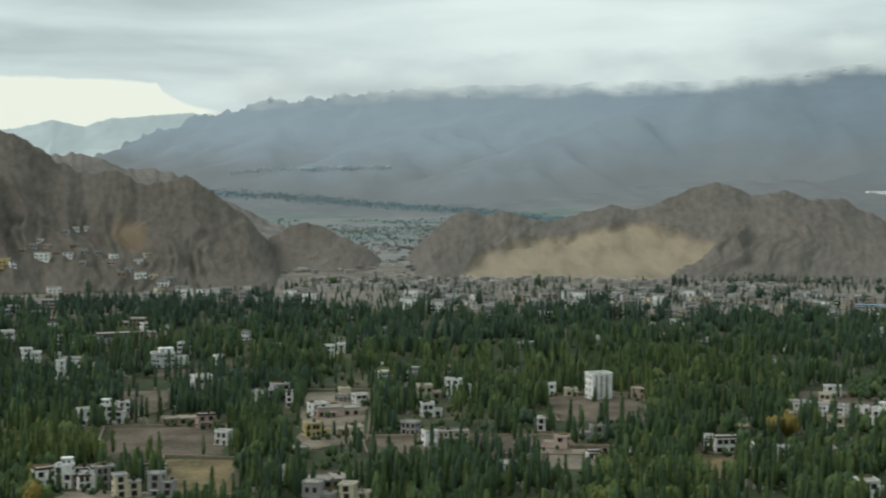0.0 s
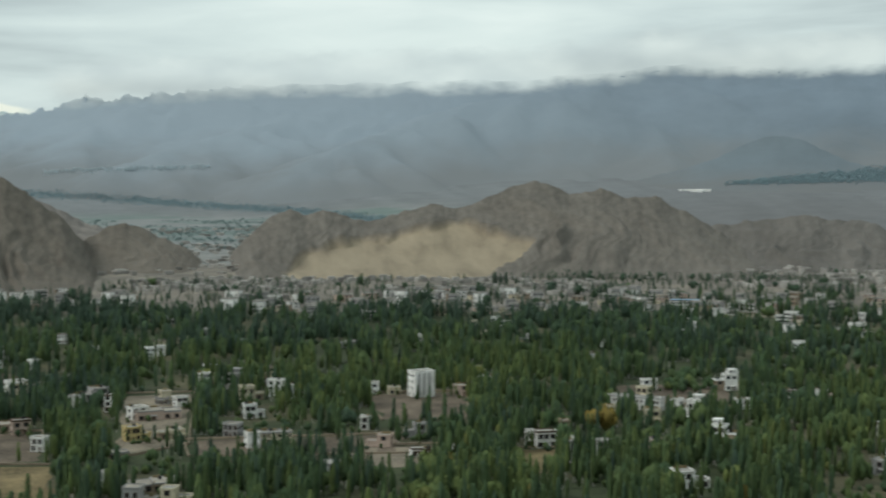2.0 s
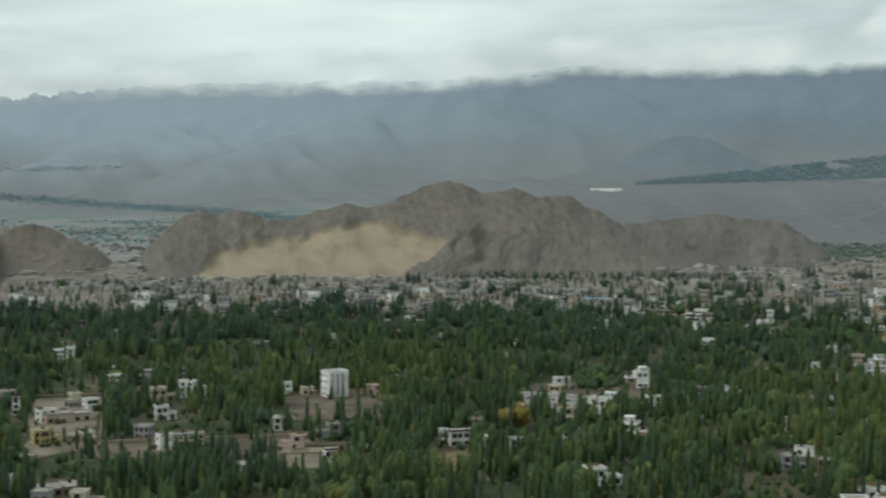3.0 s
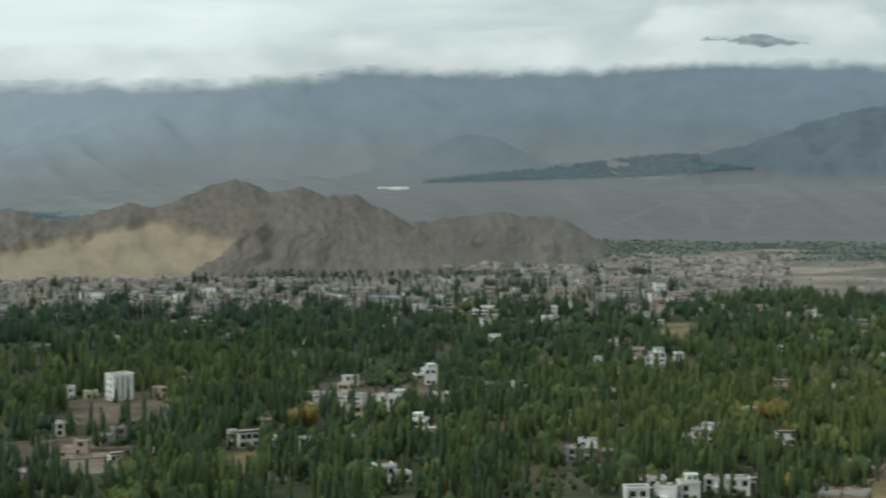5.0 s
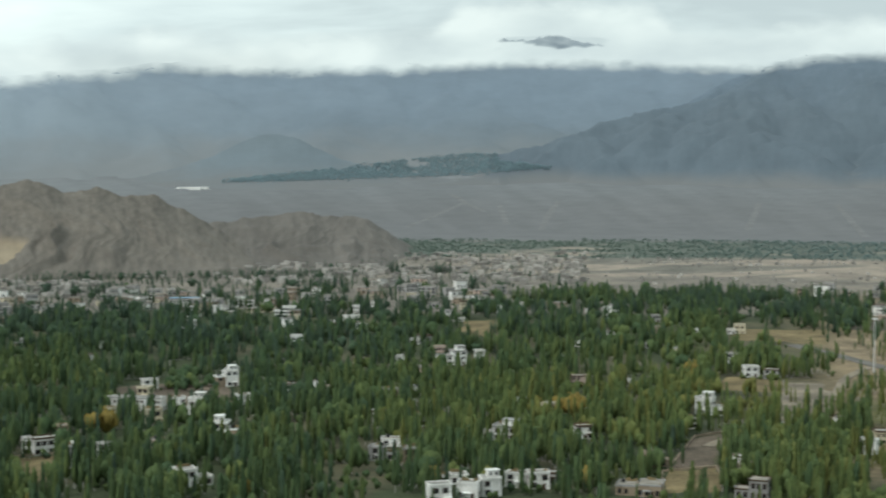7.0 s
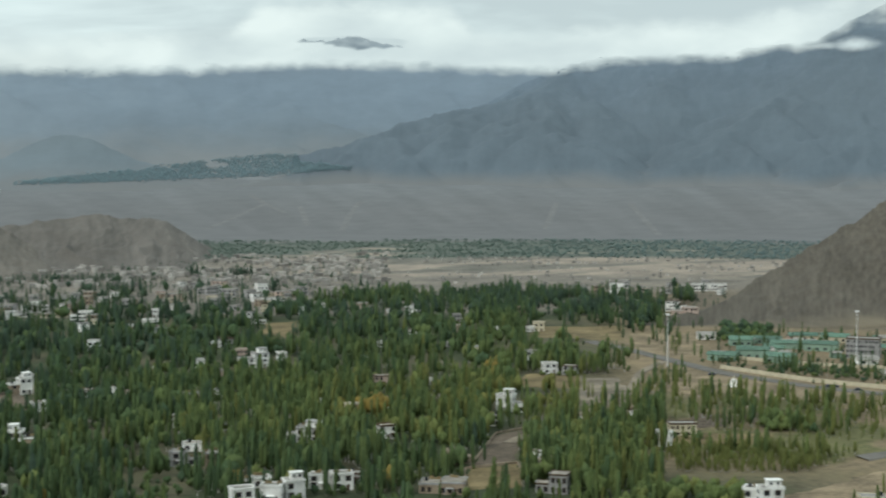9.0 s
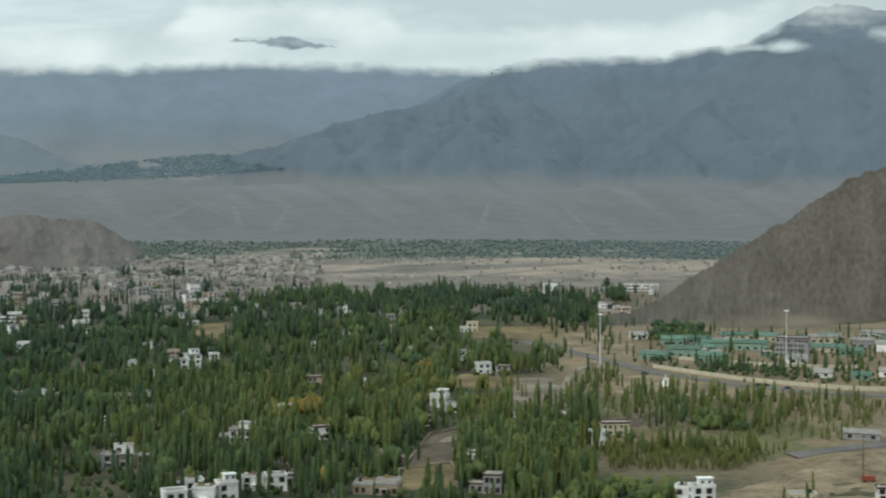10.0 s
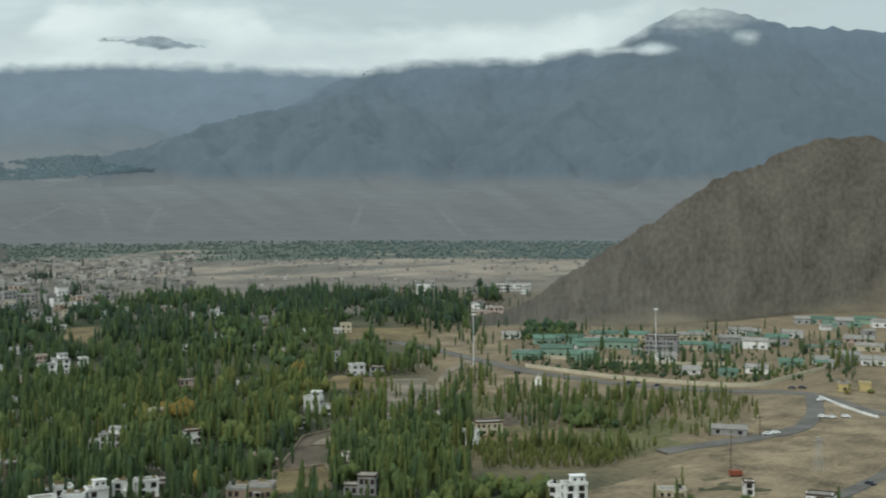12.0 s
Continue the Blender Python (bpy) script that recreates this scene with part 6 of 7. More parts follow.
def town_spots(n, az0, az1, r0, r1, bias=1.0):
    """Random places in a stretch of the town, its blocks thinned by lanes."""
    out = []
    while len(out) < n:
        az, r = TOWN.uniform(az0, az1), r0 + (r1 - r0) * TOWN.random() ** bias
        x, y = r * math.sin(radians(az)), r * math.cos(radians(az))
        if fbm(np.array([x / 70]), np.array([y / 70]), 2)[0] > 0.42:
            out.append((az, r))
    return out


placed = town_spots(120, -5.5, 14, 1150, 1330) + town_spots(100, 13, 29, 1190, 1400) + town_spots(40, -15, -4, 1200, 1370) + town_spots(20, 38, 44, 1180, 1420)
used = set()
for az, r in placed:
    k = TOWN.choices(range(len(TOWN_KINDS)), WEIGHTS)[0]
    m = Matrix.Translation(spot(az, r)) @ pose(0, 0, 0, 0, 0, -az + TOWN.choice((-25, -12, 0, 8, 20))) @ Matrix.Diagonal((TOWN.uniform(0.45, 1.05), 1, TOWN.uniform(0.75, 1.2), 1))
    if k in used:
        copy_thing(TOWN_KINDS[k], m).matrix_basis = m
    else:
        TOWN_KINDS[k].matrix_basis = m
        used.add(k)
for k in range(len(TOWN_KINDS)):
    if k not in used:
        TOWN_KINDS[k].matrix_basis = Matrix.Translation(spot(4 + k, 1400))


def hillside_house(az, el, w, h, style, turn=0):
    """A house on the slope of the dark hill, seen from the terrace along that way."""
    hit, place, _, _ = left_hill.ray_cast((0, 0, EYE), bearing(az, el))
    if not hit:
        place = spot(az, 1380)
    thing = town_house(style, w, 7, h, ROOF_PALE)
    thing.matrix_basis = Matrix.Translation(place) @ pose(0, 0, 0, 0, 0, -az + turn)
    tagged(thing, f"small {STYLE_WORDS[style]} house on the hillside", "house", "houses on the hillside")


hillside_house(-14.89, -3.77, 13.4, 7.8, "white", -20)
hillside_house(-15.15, -3.31, 6.7, 4.5, "grey", 9)
hillside_house(-14.65, -3.31, 6.7, 4.5, "pink", -2)
hillside_house(-13.95, -3.70, 9.0, 5.6, "white", -13)
hillside_house(-13.34, -3.54, 6.7, 5.0, "grey", 16)
hillside_house(-13.23, -2.67, 5.0, 4.5, "white", 5)
hillside_house(-13.65, -2.70, 5.6, 4.5, "white", -6)
hillside_house(-14.02, -2.80, 5.0, 3.9, "grey", -17)
hillside_house(-12.26, -3.72, 7.8, 4.5, "white", 12)
hillside_house(-12.47, -3.97, 11.2, 4.5, "pink", 1)
hillside_house(-11.40, -3.94, 9.0, 5.0, "white", -10)
hillside_house(-11.71, -4.23, 7.8, 4.5, "grey", 19)
hillside_house(-11.30, -4.44, 10.1, 5.0, "white", 8)
hillside_house(-10.85, -4.49, 9.0, 5.0, "cream", -3)
hillside_house(-10.52, -4.79, 10.1, 5.6, "white", -14)
hillside_house(-15.87, -4.00, 5.6, 5.6, "white", 15)
hillside_house(-16.19, -3.99, 11.2, 9.0, "yellow", 4)
hillside_house(-14.35, -3.57, 6.7, 5.0, "mud", -7)
hillside_house(-13.44, -3.95, 5.6, 3.9, "grey", -18)
hillside_house(-11.05, -3.67, 6.7, 3.9, "cream", 11)
hillside_house(-12.02, -4.39, 7.8, 4.5, "mud", 0)
hillside_house(-15.55, -3.47, 5.6, 3.9, "mud", -11)
hillside_house(-10.27, -4.63, 7.8, 4.5, "grey", 18)
hillside_house(-12.83, -3.59, 5.6, 3.9, "grey", 7)
hillside_house(-13.74, -3.33, 5.6, 3.9, "mud", -4)
hillside_house(-14.94, -3.10, 5.0, 3.9, "white", -15)


# outlying quarters too far off to tell one house from another


def far_blocks(name, label, spots, material, lo=5, hi=13, low=1.0):
    bm = bmesh.new()
    for az, r in spots:
        p = spot(az, r)
        w, d, h = TOWN.uniform(lo, hi), TOWN.uniform(lo, hi) * 0.7, TOWN.uniform(2.4, 4.8) * low
        a = radians(-az + TOWN.uniform(-30, 30))
        start = len(bm.verts)
        box(bm, -w / 2, w / 2, -d / 2, d / 2, -1.5, h, 0.05)
        bm.verts.ensure_lookup_table()
        for v in bm.verts[start:]:
            x, y = v.co.x, v.co.y
            v.co = (p.x + x * math.cos(a) - y * math.sin(a), p.y + x * math.sin(a) + y * math.cos(a), p.z + v.co.z)
    me = bpy.data.meshes.new(name)
    bm.to_mesh(me)
    bm.free()
    me.materials.append(material)
    return tagged(new(name, me), label, "houses", kind="stuff")


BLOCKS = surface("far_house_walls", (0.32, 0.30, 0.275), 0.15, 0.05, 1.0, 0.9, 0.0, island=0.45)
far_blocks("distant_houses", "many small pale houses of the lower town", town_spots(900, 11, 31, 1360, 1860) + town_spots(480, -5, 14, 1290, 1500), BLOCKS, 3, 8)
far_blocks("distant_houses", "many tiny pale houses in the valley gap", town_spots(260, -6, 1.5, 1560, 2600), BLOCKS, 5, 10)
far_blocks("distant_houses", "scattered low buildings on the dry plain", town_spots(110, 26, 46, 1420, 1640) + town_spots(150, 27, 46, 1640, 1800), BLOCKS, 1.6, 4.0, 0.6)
far_blocks("distant_houses", "tiny pale buildings on the far fan", [(16.3, 3250), (16.5, 3260), (16.1, 3270), (15.9, 3280)], WALLS["white"], 18, 34)

# ---- trees ----
TREES = np.random.RandomState(21)


def lobe(x, y, z, rx, rz, sides, rings, rng):
    """One lump of a crown: an uneven closed shell of leaves. Returns its points and triangles."""
    pts = [(x, y, z - rz)]
    for k in range(rings):
        u = -1 + 2 * (k + 1) / (rings + 1)
        rr, turn = rx * math.sqrt(max(0.05, 1 - u * u)), rng.uniform(0, 1.2)
        for i in range(sides):
            a, q = turn + 6.2832 * i / sides, rng.uniform(0.76, 1.22)
            pts.append((x + rr * q * math.cos(a), y + rr * q * math.sin(a), z + rz * (u + rng.uniform(-0.12, 0.12))))
    pts.append((x, y, z + rz * rng.uniform(0.95, 1.15)))
    return pts, skin(sides, rings)


def skin(sides, rings):
    """Triangles of a closed shell: a foot, rings of points, and a tip."""
    tip, tri = 1 + rings * sides, []
    for i in range(sides):
        j = (i + 1) % sides
        tri.append((0, 1 + j, 1 + i))
        for k in range(rings - 1):
            a, b = 1 + k * sides, 1 + (k + 1) * sides
            tri += [(a + i, a + j, b + j), (a + i, b + j, b + i)]
        tri.append((tip - sides + i, tip - sides + j, tip))
    return tri


def tree_form(kind, detail, rng):
    """A crown of height 1 as points and triangles: an uneven inner mass, and loose sprays of leaves that break its outline. detail: 0 far off, 1, 2 near."""
    sides, rings, leaves = ((4, 3, 18), (5, 4, 46), (7, 8, 460))[detail]
    if kind == "shrub" and detail == 0:
        leaves = 4
    V, T, stem = [], [], 0

    def add(pts, tri):
        T.extend((a + len(V), b + len(V), c + len(V)) for a, b, c in tri)
        V.extend(pts)

    if kind == "poplar":
        slim, blunt, lean = rng.uniform(0.8, 1.35), rng.uniform(0.38, 0.62), rng.normal(0, 0.02, 2)

        def girth(h):
            return slim * 0.080 * min(1.0, h * 4.5 + 0.12) ** 0.6 * min(1.0, (1 - h) * 2.4) ** blunt

        bole = rng.choice([0.04, 0.10, 0.22])
        if detail == 1:
            w = rng.uniform(0.010, 0.016)
            add([(-w, -w, -0.02), (w, -w, -0.02), (0, w, -0.02), (lean[0] * 0.6, lean[1] * 0.6, 0.6)], [(0, 1, 3), (1, 2, 3), (2, 0, 3)])
            stem = 3
        pts = [(0, 0, bole)]
        for k in range(rings):
            h = bole + 0.05 + (0.87 - bole) * k / (rings - 1)
            turn = rng.uniform(0, 1.2)
            for i in range(sides):
                a, q = turn + 6.2832 * i / sides, girth(h) * rng.uniform(0.45, 1.05)
                pts.append((lean[0] * h + q * math.cos(a), lean[1] * h + q * math.sin(a), h + rng.uniform(-0.05, 0.05)))
        pts.append((lean[0], lean[1], rng.uniform(0.93, 0.98)))
        add(pts, skin(sides, rings))
        h = rng.uniform(bole, 0.97, leaves)
        a = rng.uniform(0, 6.2832, leaves)
        q = np.array([girth(v) for v in h]) * rng.uniform(0.75, 1.35, leaves) + 0.004
        c = np.stack([lean[0] * h + np.cos(a) * q, lean[1] * h + np.sin(a) * q, h], 1)
        out = np.stack([np.cos(a), np.sin(a), np.full(leaves, 0.25)], 1)
        size, tall, loose = 0.5 * (0.034, 0.030, 0.018)[detail], 3.4, 0.3
    else:
        low = kind == "shrub"
        n = (1, 4, 6)[detail] if low else (4, 7, 10)[detail]
        lumps = []
        for k in range(n):
            a, q = k * 2.4 + rng.uniform(0, 1), 0.0 if k == 0 else rng.uniform(0.14, 0.30)
            rx, rz = (rng.uniform(0.20, 0.27), rng.uniform(0.42, 0.48)) if k == 0 else (rng.uniform(0.11, 0.18), rng.uniform(0.24, 0.38))
            z = 0.52 if k == 0 else rng.uniform(0.36, 0.66)
            if low:
                z = z * 0.85
            lumps.append((q * math.cos(a), q * math.sin(a), z, rx, rz))
            add(*lobe(*lumps[-1], sides, 2 + detail // 2, rng))
        pick = rng.randint(n, size=leaves)
        d = rng.normal(0, 1, (leaves, 3)) + np.array((0, 0, 0.35))
        d /= np.linalg.norm(d, axis=1)[:, None]
        L = np.array(lumps)[pick]
        c = L[:, :3] + d * np.stack([L[:, 3], L[:, 3], L[:, 4]], 1) * rng.uniform(0.88, 1.18, leaves)[:, None]
        out = d + np.array((0, 0, 0.35))
        size, tall, loose = (0.062, 0.046, 0.028)[detail], 1.3, 0.45
    out = out + rng.normal(0, loose, (leaves, 3))
    out /= np.linalg.norm(out, axis=1)[:, None]
    u = np.cross(np.array((0.0, 0.0, 1.0)) + rng.normal(0, 0.12, (leaves, 3)), out)
    u /= np.linalg.norm(u, axis=1)[:, None]
    v = np.cross(out, u) * tall
    s = size * rng.uniform(0.6, 1.4, leaves)[:, None]
    spray = np.stack([c + (-u * 0.9 - v * 0.6) * s, c + (u * 0.9 - v * rng.uniform(0.3, 0.8, (leaves, 1))) * s, c + (u * rng.uniform(-0.5, 0.5, (leaves, 1)) + v) * s], 1).reshape(-1, 3)
    add([tuple(w) for w in spray], [(3 * k, 3 * k + 1, 3 * k + 2) for k in range(leaves)])
    return np.array(V), np.array(T), stem


def leaf_mesh(name, V, T, tints, material):
    """One mesh of leaf triangles T over points V, each point with its tint."""
    me = bpy.data.meshes.new(name)
    me.vertices.add(len(V))
    me.vertices.foreach_set("co", V.reshape(-1).astype(np.float32))
    me.loops.add(len(T) * 3)
    me.loops.foreach_set("vertex_index", T.reshape(-1).astype(np.int32))
    me.polygons.add(len(T))
    me.polygons.foreach_set("loop_start", np.arange(0, len(T) * 3, 3, dtype=np.int32))
    me.polygons.foreach_set("use_smooth", np.ones(len(T), dtype=bool))
    me.materials.append(material)
    me.update(calc_edges=True)
    me.attributes.new("tint", "FLOAT", "POINT").data.foreach_set("value", tints.astype(np.float32))
    return me


def inside(quad, x, y):
    sign = 0
    for (ax, ay), (bx, by) in zip(quad, quad[1:] + quad[:1]):
        c = (bx - ax) * (y - ay) - (by - ay) * (x - ax)
        if c * sign < 0:
            return False
        sign = c
    return True


HOUSE_AT = [(radians(a), r, w, d, h) for a, r, w, d, h in FOOTPRINTS]
H_AZ, H_R, H_W, H_D, H_H = (np.array(c) for c in zip(*HOUSE_AT))
CORNERS = [[tuple(c) for c in q] for q in OPEN]
LANE_X, LANE_Y, LANE_W = np.concatenate([r[0] for r in ROUTES]), np.concatenate([r[1] for r in ROUTES]), np.concatenate([np.full(len(r[0]), r[2] / 2) for r in ROUTES])


def free_of_things(az, r, tree_h, thin=0.6):
    """Whether a tree may stand here: not on a road, in a house, nor (mostly) in a field or in the yard before a house."""
    x, y = r * math.sin(radians(az)), r * math.cos(radians(az))
    side = np.abs(radians(az) - H_AZ) * H_R
    if np.any((side < H_W / 2 + 1.6) & (r > H_R - 2) & (r < H_R + H_D + 2)):
        return False
    if np.min((LANE_X - x) ** 2 + (LANE_Y - y) ** 2 - (LANE_W + 2) ** 2) < 0:
        return False
    yard = np.maximum(0.0, tree_h - 0.35 * H_H) * H_R / EYE 
    chance = thin * np.where(np.arange(len(H_R)) < IN_VIEW, 1.0, 0.6)
    if np.any((TREES.rand() < chance) & (side < H_W / 2) & (r > H_R - yard) & (r <= H_R)):
        return False
    return not (TREES.rand() < 0.985 and any(inside(q, x, y) for q in CORNERS))


def before_open(az, r, h):
    """Whether a tree would stand right in front of a field."""
    rr = r * EYE / max(20.0, EYE - h * 0.6)
    x, y = rr * math.sin(radians(az)), rr * math.cos(radians(az))
    return any(inside(q, x, y) for q in CORNERS)


forest = []  # azimuth, distance, height, kind, tint
SIZES = {"poplar": (7.0, 15.0), "willow": (6.0, 11.5), "shrub": (2.2, 5.0)}


def plant(az, r, kind, tint):
    h = TREES.uniform(*SIZES[kind])
    if r < 530 and np.any((np.abs(radians(az) - H_AZ) * H_R < H_W / 2 + 1.5) & (H_R < 610)):
        return
    if not free_of_things(az, r, h, 0.44 if kind != "shrub" else 0.0):
        return
    if kind != "shrub" and TREES.rand() < 0.78 and before_open(az, r, h):
        return
    forest.append((az, r, h, kind, tint))


def hue(az, r):
    x, y = r * math.sin(radians(az)), r * math.cos(radians(az))
    broad = fbm(np.array([x / 120 + 3]), np.array([y / 120]), 3)[0]
    # last term: haze on far trees, put into their tint
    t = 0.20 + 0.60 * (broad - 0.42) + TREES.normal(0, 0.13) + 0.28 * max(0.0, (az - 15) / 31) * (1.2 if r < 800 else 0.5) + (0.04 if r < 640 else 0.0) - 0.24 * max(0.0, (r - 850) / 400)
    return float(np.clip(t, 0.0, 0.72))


def woods(n, az0, az1, r0, r1, low=0.30):
    """Orchards and poplar rows: trees in lines along field edges, in clumps and strays, with bushes between."""
    made = 0
    while made < n:
        az = TREES.uniform(az0, az1)
        r = math.sqrt(TREES.uniform(r0 * r0, r1 * r1))
        x, y = r * math.sin(radians(az)), r * math.cos(radians(az))
        reach = np.interp(az, [-18, -6, -3, 13, 16, 27, 30, 43], [1260, 1230, 1150, 1140, 1175, 1190, 1290, 1280])
        if r > reach and TREES.rand() < 0.93:
            made += 1
            continue
        if az > 36 and 690 < r < 1010 and TREES.rand() < 0.40:
            made += 1
            continue
        dens = fbm(np.array([x / 45]), np.array([y / 45 + 40]), 3)[0]
        kind = "poplar" if TREES.rand() < (0.92 if dens > 0.45 else 0.80) - 0.08 * float(smooth(8, 18, az)) else "willow"
        if dens < low or TREES.rand() < 0.18:
            kind = "shrub"
        if kind == "poplar" and TREES.rand() < 0.42:
            turn, m = TREES.choice([0.2, 1.75, -0.5]) - az / 57.3, TREES.randint(5, 14)
            for k in range(m):
                xx, yy = x + k * 2.0 * math.cos(turn) + TREES.normal(0, 0.5), y + k * 2.0 * math.sin(turn) + TREES.normal(0, 0.5)
                rr, aa = math.hypot(xx, yy), math.degrees(math.atan2(xx, yy))
                if r0 < rr < r1 and az0 < aa < az1:
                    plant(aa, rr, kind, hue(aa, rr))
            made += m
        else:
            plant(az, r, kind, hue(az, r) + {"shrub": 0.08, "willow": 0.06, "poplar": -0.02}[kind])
            made += 1


woods(1000, -18.5, 41.5, 480, 524)
woods(10500, -18.5, 41.5, 522, 800)
woods(13500, -18.5, 41.5, 800, 1330)
woods(1300, 13, 43, 1240, 1400)
woods(420, -17, 14, 1190, 1480)
woods(260, 14, 29, 1240, 1700)
for n, a0, a1, d0, d1, h0, h1 in ((330, 10.2, 21, 1470, 1540, 4, 9), (1500, -6, 22, 1180, 1480, 4, 9), (650, 20, 31, 1330, 1720, 3, 7), (160, -17, -5, 1250, 1400, 4, 8), (90, 38, 44, 1150, 1300, 4, 9)):
    while n > 0:
        a, d = TREES.uniform(a0, a1), TREES.uniform(d0, d1)
        n -= 1
        if fbm(np.array([a * d / 57.3 / 50]), np.array([d / 40 + 9]), 3)[0] > 0.40:
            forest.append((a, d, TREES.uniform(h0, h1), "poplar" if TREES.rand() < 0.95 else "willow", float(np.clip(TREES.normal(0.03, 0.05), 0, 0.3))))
GROVES.append(([(41.0, 604), (47.6, 606), (47.8, 630), (41.0, 628)], "poplar", 0.7))
GROVES.append(([(41.0, 588), (47.6, 592), (47.6, 632), (41.0, 630)], "sapling", 0.9))
GROVES.append(([(42.6, 664), (48.2, 664), (48.4, 684), (42.6, 684)], "poplar", 0.9))
for quad, kind, dens, *own in GROVES:
    c = [np.array((r * math.sin(radians(a)), r * math.cos(radians(a)))) for a, r in quad]
    area = 0.5 * abs(sum(p[0] * q[1] - q[0] * p[1] for p, q in zip(c, c[1:] + c[:1])))
    for _ in range(int(area * dens / (26 if kind != "shrub" else 14))):
        u, v = TREES.rand(2)
        p = c[0] * (1 - u) * (1 - v) + c[1] * u * (1 - v) + c[2] * u * v + c[3] * (1 - u) * v
        az, r = math.degrees(math.atan2(*p)), math.hypot(*p)
        h = {"poplar": TREES.uniform(6, 12.5), "willow": TREES.uniform(4.5, 8.0), "shrub": TREES.uniform(1.6, 3.8), "sapling": TREES.uniform(3.0, 6.5)}[kind]
        x, y = p
        if any(abs(radians(az) - ha) * hr < w / 2 + 1.5 and hr - 14 < r < hr + d + 2 for ha, hr, w, d, hh in HOUSE_AT):
            continue
        if any(np.min((rx - x) ** 2 + (ry - y) ** 2) < (w / 2 + 2) ** 2 for rx, ry, w in ROUTES):
            continue
        if own:
            forest.append((az, r, h, kind, float(np.clip(TREES.normal(own[0], 0.10), 0.2, 0.75))))
            continue
        forest.append((az, r, h, "poplar" if kind == "sapling" else kind, float(np.clip(hue(az, r) + {"poplar": 0.13, "willow": 0.08, "shrub": 0.30, "sapling": 0.34}[kind] * (1 if r < 800 else 0.2), 0, 0.7))))
# strays between the sheds of the compound
for _ in range(330):
    az, r = TREES.uniform(43.2, 56), TREES.uniform(812, 1040)
    kind = "poplar" if TREES.rand() < 0.62 else "shrub"
    if free_of_things(az, r, 6.0, 0.0):
        forest.append((az, r, TREES.uniform(4.0, 9) if kind == "poplar" else TREES.uniform(2, 4), kind, float(TREES.uniform(0.02, 0.36))))
# autumn-yellow crowns
forest.append((12.91, 659, 13.1, "willow", 0.93))
forest.append((12.46, 669, 9.6, "willow", 0.93))
forest.append((34.89, 818, 11.7, "willow", 0.93))
forest.append((30.50, 687, 12.0, "willow", 0.93))
forest.append((35.09, 811, 10.9, "willow", 0.93))
forest.append((30.72, 685, 12.5, "willow", 0.93))
forest.append((30.09, 690, 9.9, "willow", 0.93))
forest.append((17.99, 529, 8.5, "willow", 0.93))
forest.append((25.13, 541, 8.7, "willow", 0.93))
forest.append((-15.28, 532, 9.4, "willow", 0.93))
forest.append((6.81, 564, 9.0, "willow", 0.93))
forest.append((31.05, 546, 8.8, "willow", 0.93))
forest.append((29.16, 704, 8.4, "willow", 0.88))
forest.append((55.49, 786, 3.1, "willow", 0.88))
forest.append((29.97, 698, 9.4, "willow", 0.93))
forest.append((35.18, 844, 10.0, "willow", 0.88))


# bushes and young trees in the yards, close before the house fronts
for az, r, w, d, h in FOOTPRINTS[:IN_VIEW]:
    if r > 1050:
        continue
    for _ in range(TREES.randint(2, 6)):
        a, q = az + math.degrees(TREES.uniform(-0.7, 0.7) * w / r), r - TREES.uniform(2.5, 9)
        x, y = q * math.sin(radians(a)), q * math.cos(radians(a))
        if np.min((LANE_X - x) ** 2 + (LANE_Y - y) ** 2 - (LANE_W + 2) ** 2) > 0 and not np.any((np.abs(radians(a) - H_AZ) * H_R < H_W / 2 + 1) & (q > H_R - 1.5) & (q < H_R + H_D + 1.5)):
            kind = TREES.choice(["shrub", "poplar", "shrub", "shrub"])
            forest.append((a, q, TREES.uniform(2.0, 4.5) if kind == "shrub" else TREES.uniform(5, 9), kind, hue(a, q)))

forest.sort(key=lambda t: t[1])
fore = [t for t in forest if t[1] < 520]
near, rest = forest[len(fore):len(fore) + 290], fore + forest[len(fore) + 290:]

TREE_WORDS = {"poplar": "slender green poplar with a narrow upright crown", "willow": "rounded green willow with a broad leafy crown", "shrub": "low yellow-green bush in a hedge"}


def tree_kind(kind, tint):
    """A tree of height 1 with trunk, limbs and crown, to be copied at its size."""
    thing = new("tree" if kind != "shrub" else "bush")
    bm = bmesh.new()
    top = 0.9 if kind == "poplar" else 0.6
    tube(bm, [(0, 0, -0.03, 0.016), (0.004, 0.003, top * 0.4, 0.012), (-0.004, 0.004, top, 0.003)], 6)
    for k in range(6):
        a, z = k * 2.4, top * (0.25 + 0.1 * k)
        reach = 0.06 if kind == "poplar" else 0.26
        up = 0.16 if kind == "poplar" else 0.14
        tube(bm, [(0, 0, z, 0.006), (math.cos(a) * reach * 0.6, math.sin(a) * reach * 0.6, z + up * 0.6, 0.004), (math.cos(a) * reach, math.sin(a) * reach, z + up, 0.002)], 4)
    part("trunk", bm, BARK, thing)
    V, T, _ = tree_form(kind, 2, TREES)
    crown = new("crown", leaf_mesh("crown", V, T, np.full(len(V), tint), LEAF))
    crown.parent = thing
    return tagged(thing, TREE_WORDS[kind] if tint < 0.85 else "autumn-yellow tree with a broad leafy crown", "tree" if kind != "shrub" else "bush", "trees of the valley")


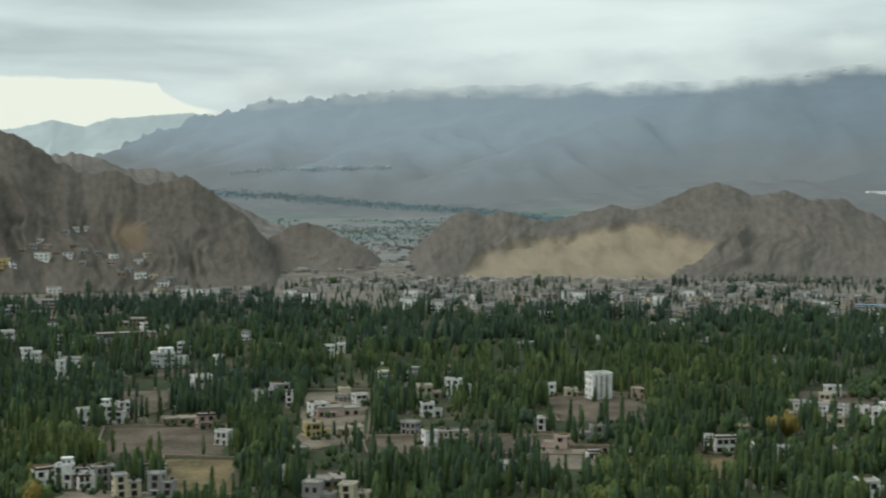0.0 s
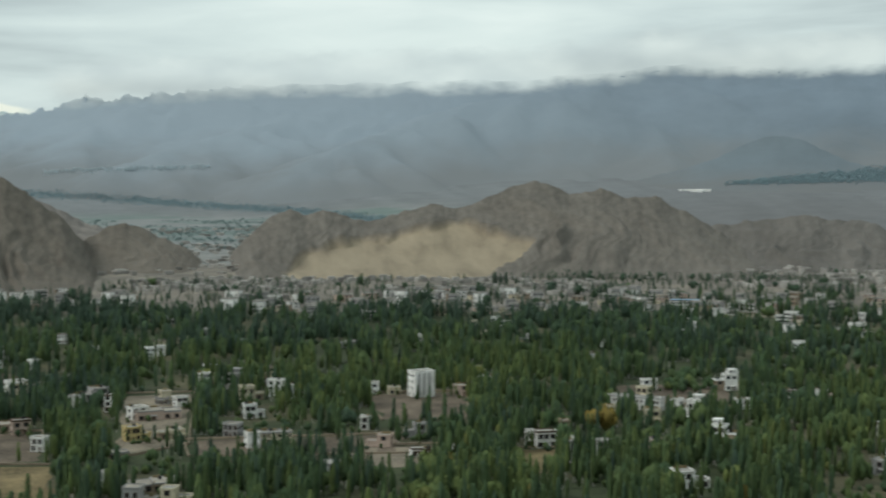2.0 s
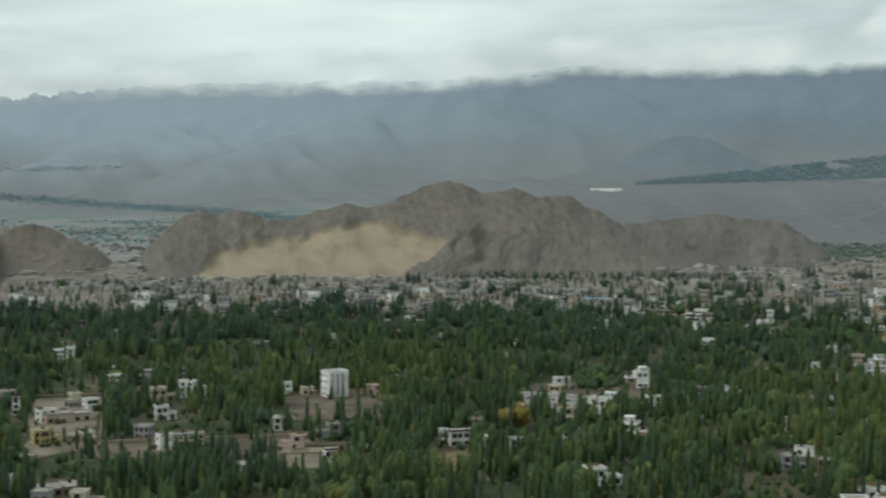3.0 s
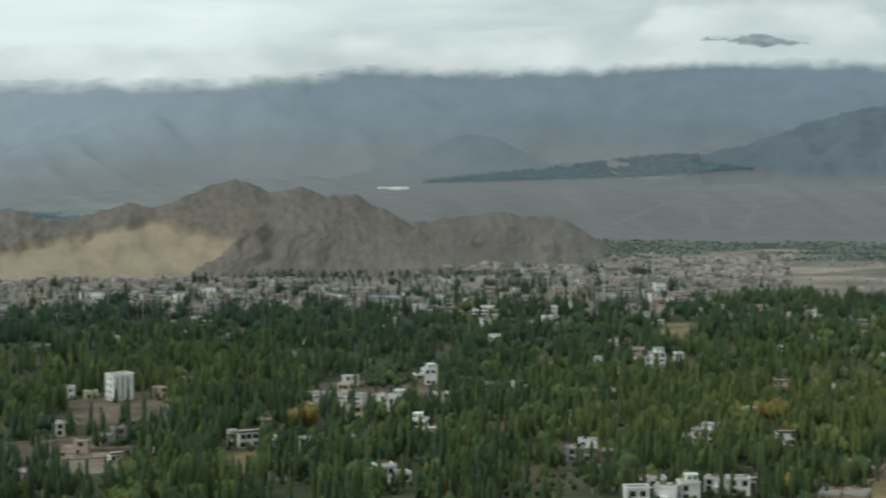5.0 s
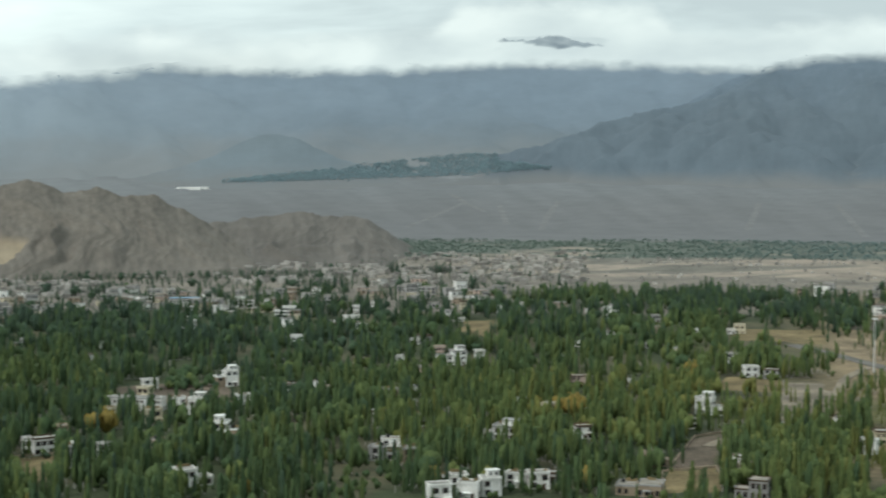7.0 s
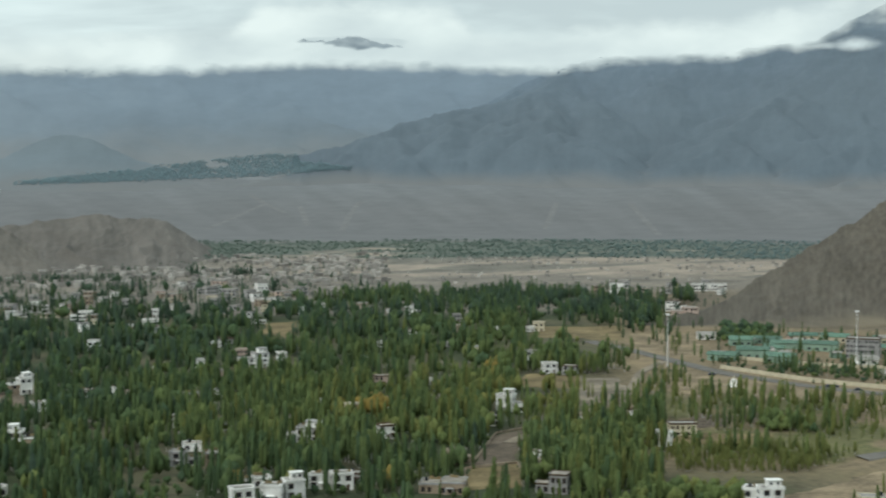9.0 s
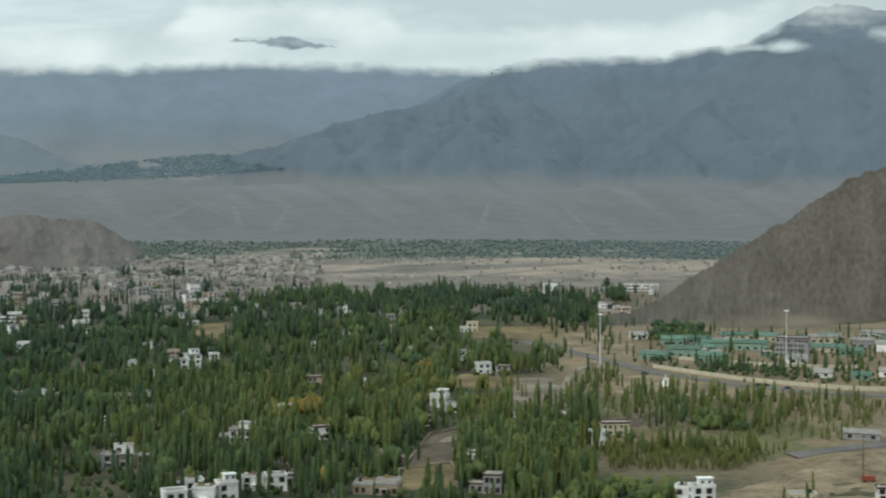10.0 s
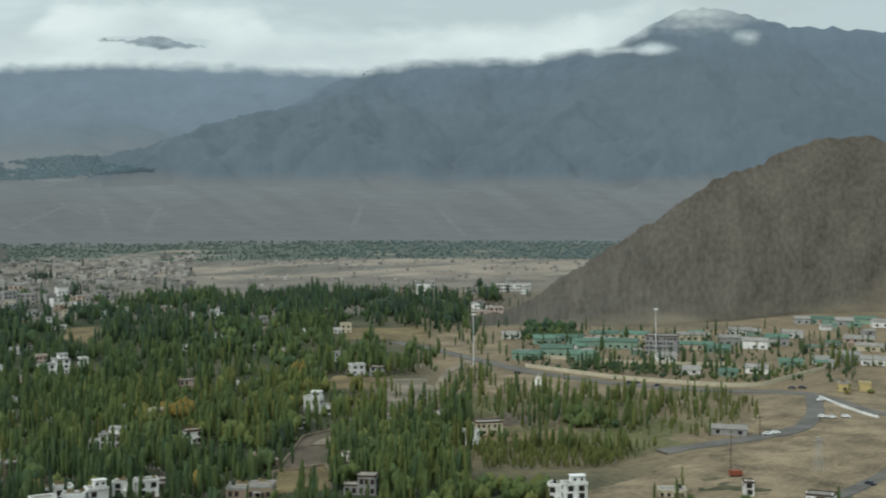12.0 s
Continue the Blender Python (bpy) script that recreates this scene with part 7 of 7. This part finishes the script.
PROTOTYPES, taken = {}, set()
for kind in ("poplar", "willow", "shrub"):
    for level, tint in enumerate((0.08, 0.22, 0.36, 0.55, 0.92)):
        if any(t[3] == kind and int(np.argmin([abs(t[4] - b) for b in (0.08, 0.22, 0.36, 0.55, 0.92)])) == level for t in near):
            PROTOTYPES[kind, level] = tree_kind(kind, tint)
for az, r, h, kind, tint in near:
    key = kind, int(np.argmin([abs(tint - b) for b in (0.08, 0.22, 0.36, 0.55, 0.92)]))
    m = Matrix.Translation(spot(az, r, -0.1)) @ pose(0, 0, 0, TREES.uniform(-2, 2), TREES.uniform(-2, 2), TREES.uniform(0, 360)) @ Matrix.Diagonal((h, h, h, 1))
    if key in taken:
        copy_thing(PROTOTYPES[key], m).matrix_basis = m
    else:
        PROTOTYPES[key].matrix_basis = m
        taken.add(key)


def thicket(name, label, trees, detail, grow=1.0, material=None):
    """A wood past counting: the crowns of its trees in one mesh."""
    forms = {k: [tree_form(k, detail, TREES) for _ in range(14)] for k in ("poplar", "willow", "shrub")}
    z = land_height(np.array([t[0] for t in trees]), np.array([t[1] for t in trees]))
    points, faces, tints, wood, n = [], [], [], [], 0
    for (a, d, h, kind, tint, *own), zz in zip(trees, z):
        zz = own[0] if own else zz
        V, T, stem = forms[kind][TREES.randint(14)]
        b = TREES.uniform(0, 6.2832)
        rot = np.array([[math.cos(b), -math.sin(b), 0], [math.sin(b), math.cos(b), 0], [0, 0, 1]])
        wide = h * grow * TREES.uniform(0.85, 1.25)
        points.append((V @ rot.T) * np.array((wide, wide, h)) + np.array((d * math.sin(radians(a)), d * math.cos(radians(a)), zz)))
        faces.append(T + n)
        wood.append(np.arange(len(T)) < stem)
        tints.append(np.full(len(V), tint))
        n += len(V)
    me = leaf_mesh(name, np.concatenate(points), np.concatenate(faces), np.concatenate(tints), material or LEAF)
    if detail == 1:
        me.materials.append(PALE_BARK)
        me.polygons.foreach_set("material_index", np.concatenate(wood).astype(np.int32))
    return tagged(new(name, me), label, "trees", kind="stuff")


mid_woods = [t for t in rest if t[1] < 900]
far_woods = [t for t in rest if t[1] >= 900]
thicket("trees", "dense green poplars and willows of the valley orchards", mid_woods, 1)
thicket("trees", "dark green belt of poplars before the town", far_woods, 0, 1.1)
belt_trees = []
while len(belt_trees) < 3800:
    a, d = TREES.uniform(17, 48), TREES.uniform(1780, 2170)
    thick = fbm(np.array([a * d / 57.3 / 75 + 5]), np.array([d / 34]), 4)[0] + 0.16 * float(smooth(30, 40, a)) + 0.10 * float(smooth(1950, 2080, d))
    if thick > 0.46:
        belt_trees.append((a, d, TREES.uniform(2.2, 4.2), "shrub", 0.12 + 0.18 * float(smooth(30, 46, a))))
while len(belt_trees) < 4800:
    a, d = TREES.uniform(-7, 4), TREES.uniform(2000, 3000)
    if fbm(np.array([a * d / 57.3 / 110]), np.array([d / 60 + 3]), 4)[0] > 0.48:
        belt_trees.append((a, d, TREES.uniform(2.5, 5), "shrub", 0.3))
high_trees = []


def far_spot(az, el):
    """Where a look along that way first meets the far fan or a range."""
    best = None
    for ob in (ground, range_long, range_dark, far_cone):
        hit, place, _, _ = ob.ray_cast((0, 0, EYE), bearing(az, el))
        if hit and (best is None or place.length < best.length):
            best = place.copy()
    return best


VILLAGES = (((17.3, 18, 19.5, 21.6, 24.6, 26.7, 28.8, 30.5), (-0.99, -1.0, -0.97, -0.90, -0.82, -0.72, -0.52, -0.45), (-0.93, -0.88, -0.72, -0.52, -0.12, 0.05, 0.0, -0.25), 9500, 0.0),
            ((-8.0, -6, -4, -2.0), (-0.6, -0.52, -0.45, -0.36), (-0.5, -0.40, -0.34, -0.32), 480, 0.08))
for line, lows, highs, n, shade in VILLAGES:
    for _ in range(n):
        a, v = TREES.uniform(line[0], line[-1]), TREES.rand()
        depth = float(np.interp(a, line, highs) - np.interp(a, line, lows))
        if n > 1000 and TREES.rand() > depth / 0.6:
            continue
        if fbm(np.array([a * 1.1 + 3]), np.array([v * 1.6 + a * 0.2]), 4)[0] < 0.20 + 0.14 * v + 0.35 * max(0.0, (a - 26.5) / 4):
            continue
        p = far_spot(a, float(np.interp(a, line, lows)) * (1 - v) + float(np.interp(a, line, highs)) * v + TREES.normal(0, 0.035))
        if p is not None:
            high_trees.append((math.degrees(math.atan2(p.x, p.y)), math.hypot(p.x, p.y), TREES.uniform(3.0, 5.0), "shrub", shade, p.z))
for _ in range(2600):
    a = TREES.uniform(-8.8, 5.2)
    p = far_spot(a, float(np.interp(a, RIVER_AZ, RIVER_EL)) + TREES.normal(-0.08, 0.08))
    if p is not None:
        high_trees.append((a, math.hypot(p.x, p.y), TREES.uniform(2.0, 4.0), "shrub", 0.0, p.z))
thicket("distant_trees", "hazy grey-green tree belts along the far river", belt_trees, 0, 1.4, LEAF_FAR)
thicket("distant_trees", "haze-blue village trees on the far fan", high_trees, 0, 1.5, LEAF_FAR)
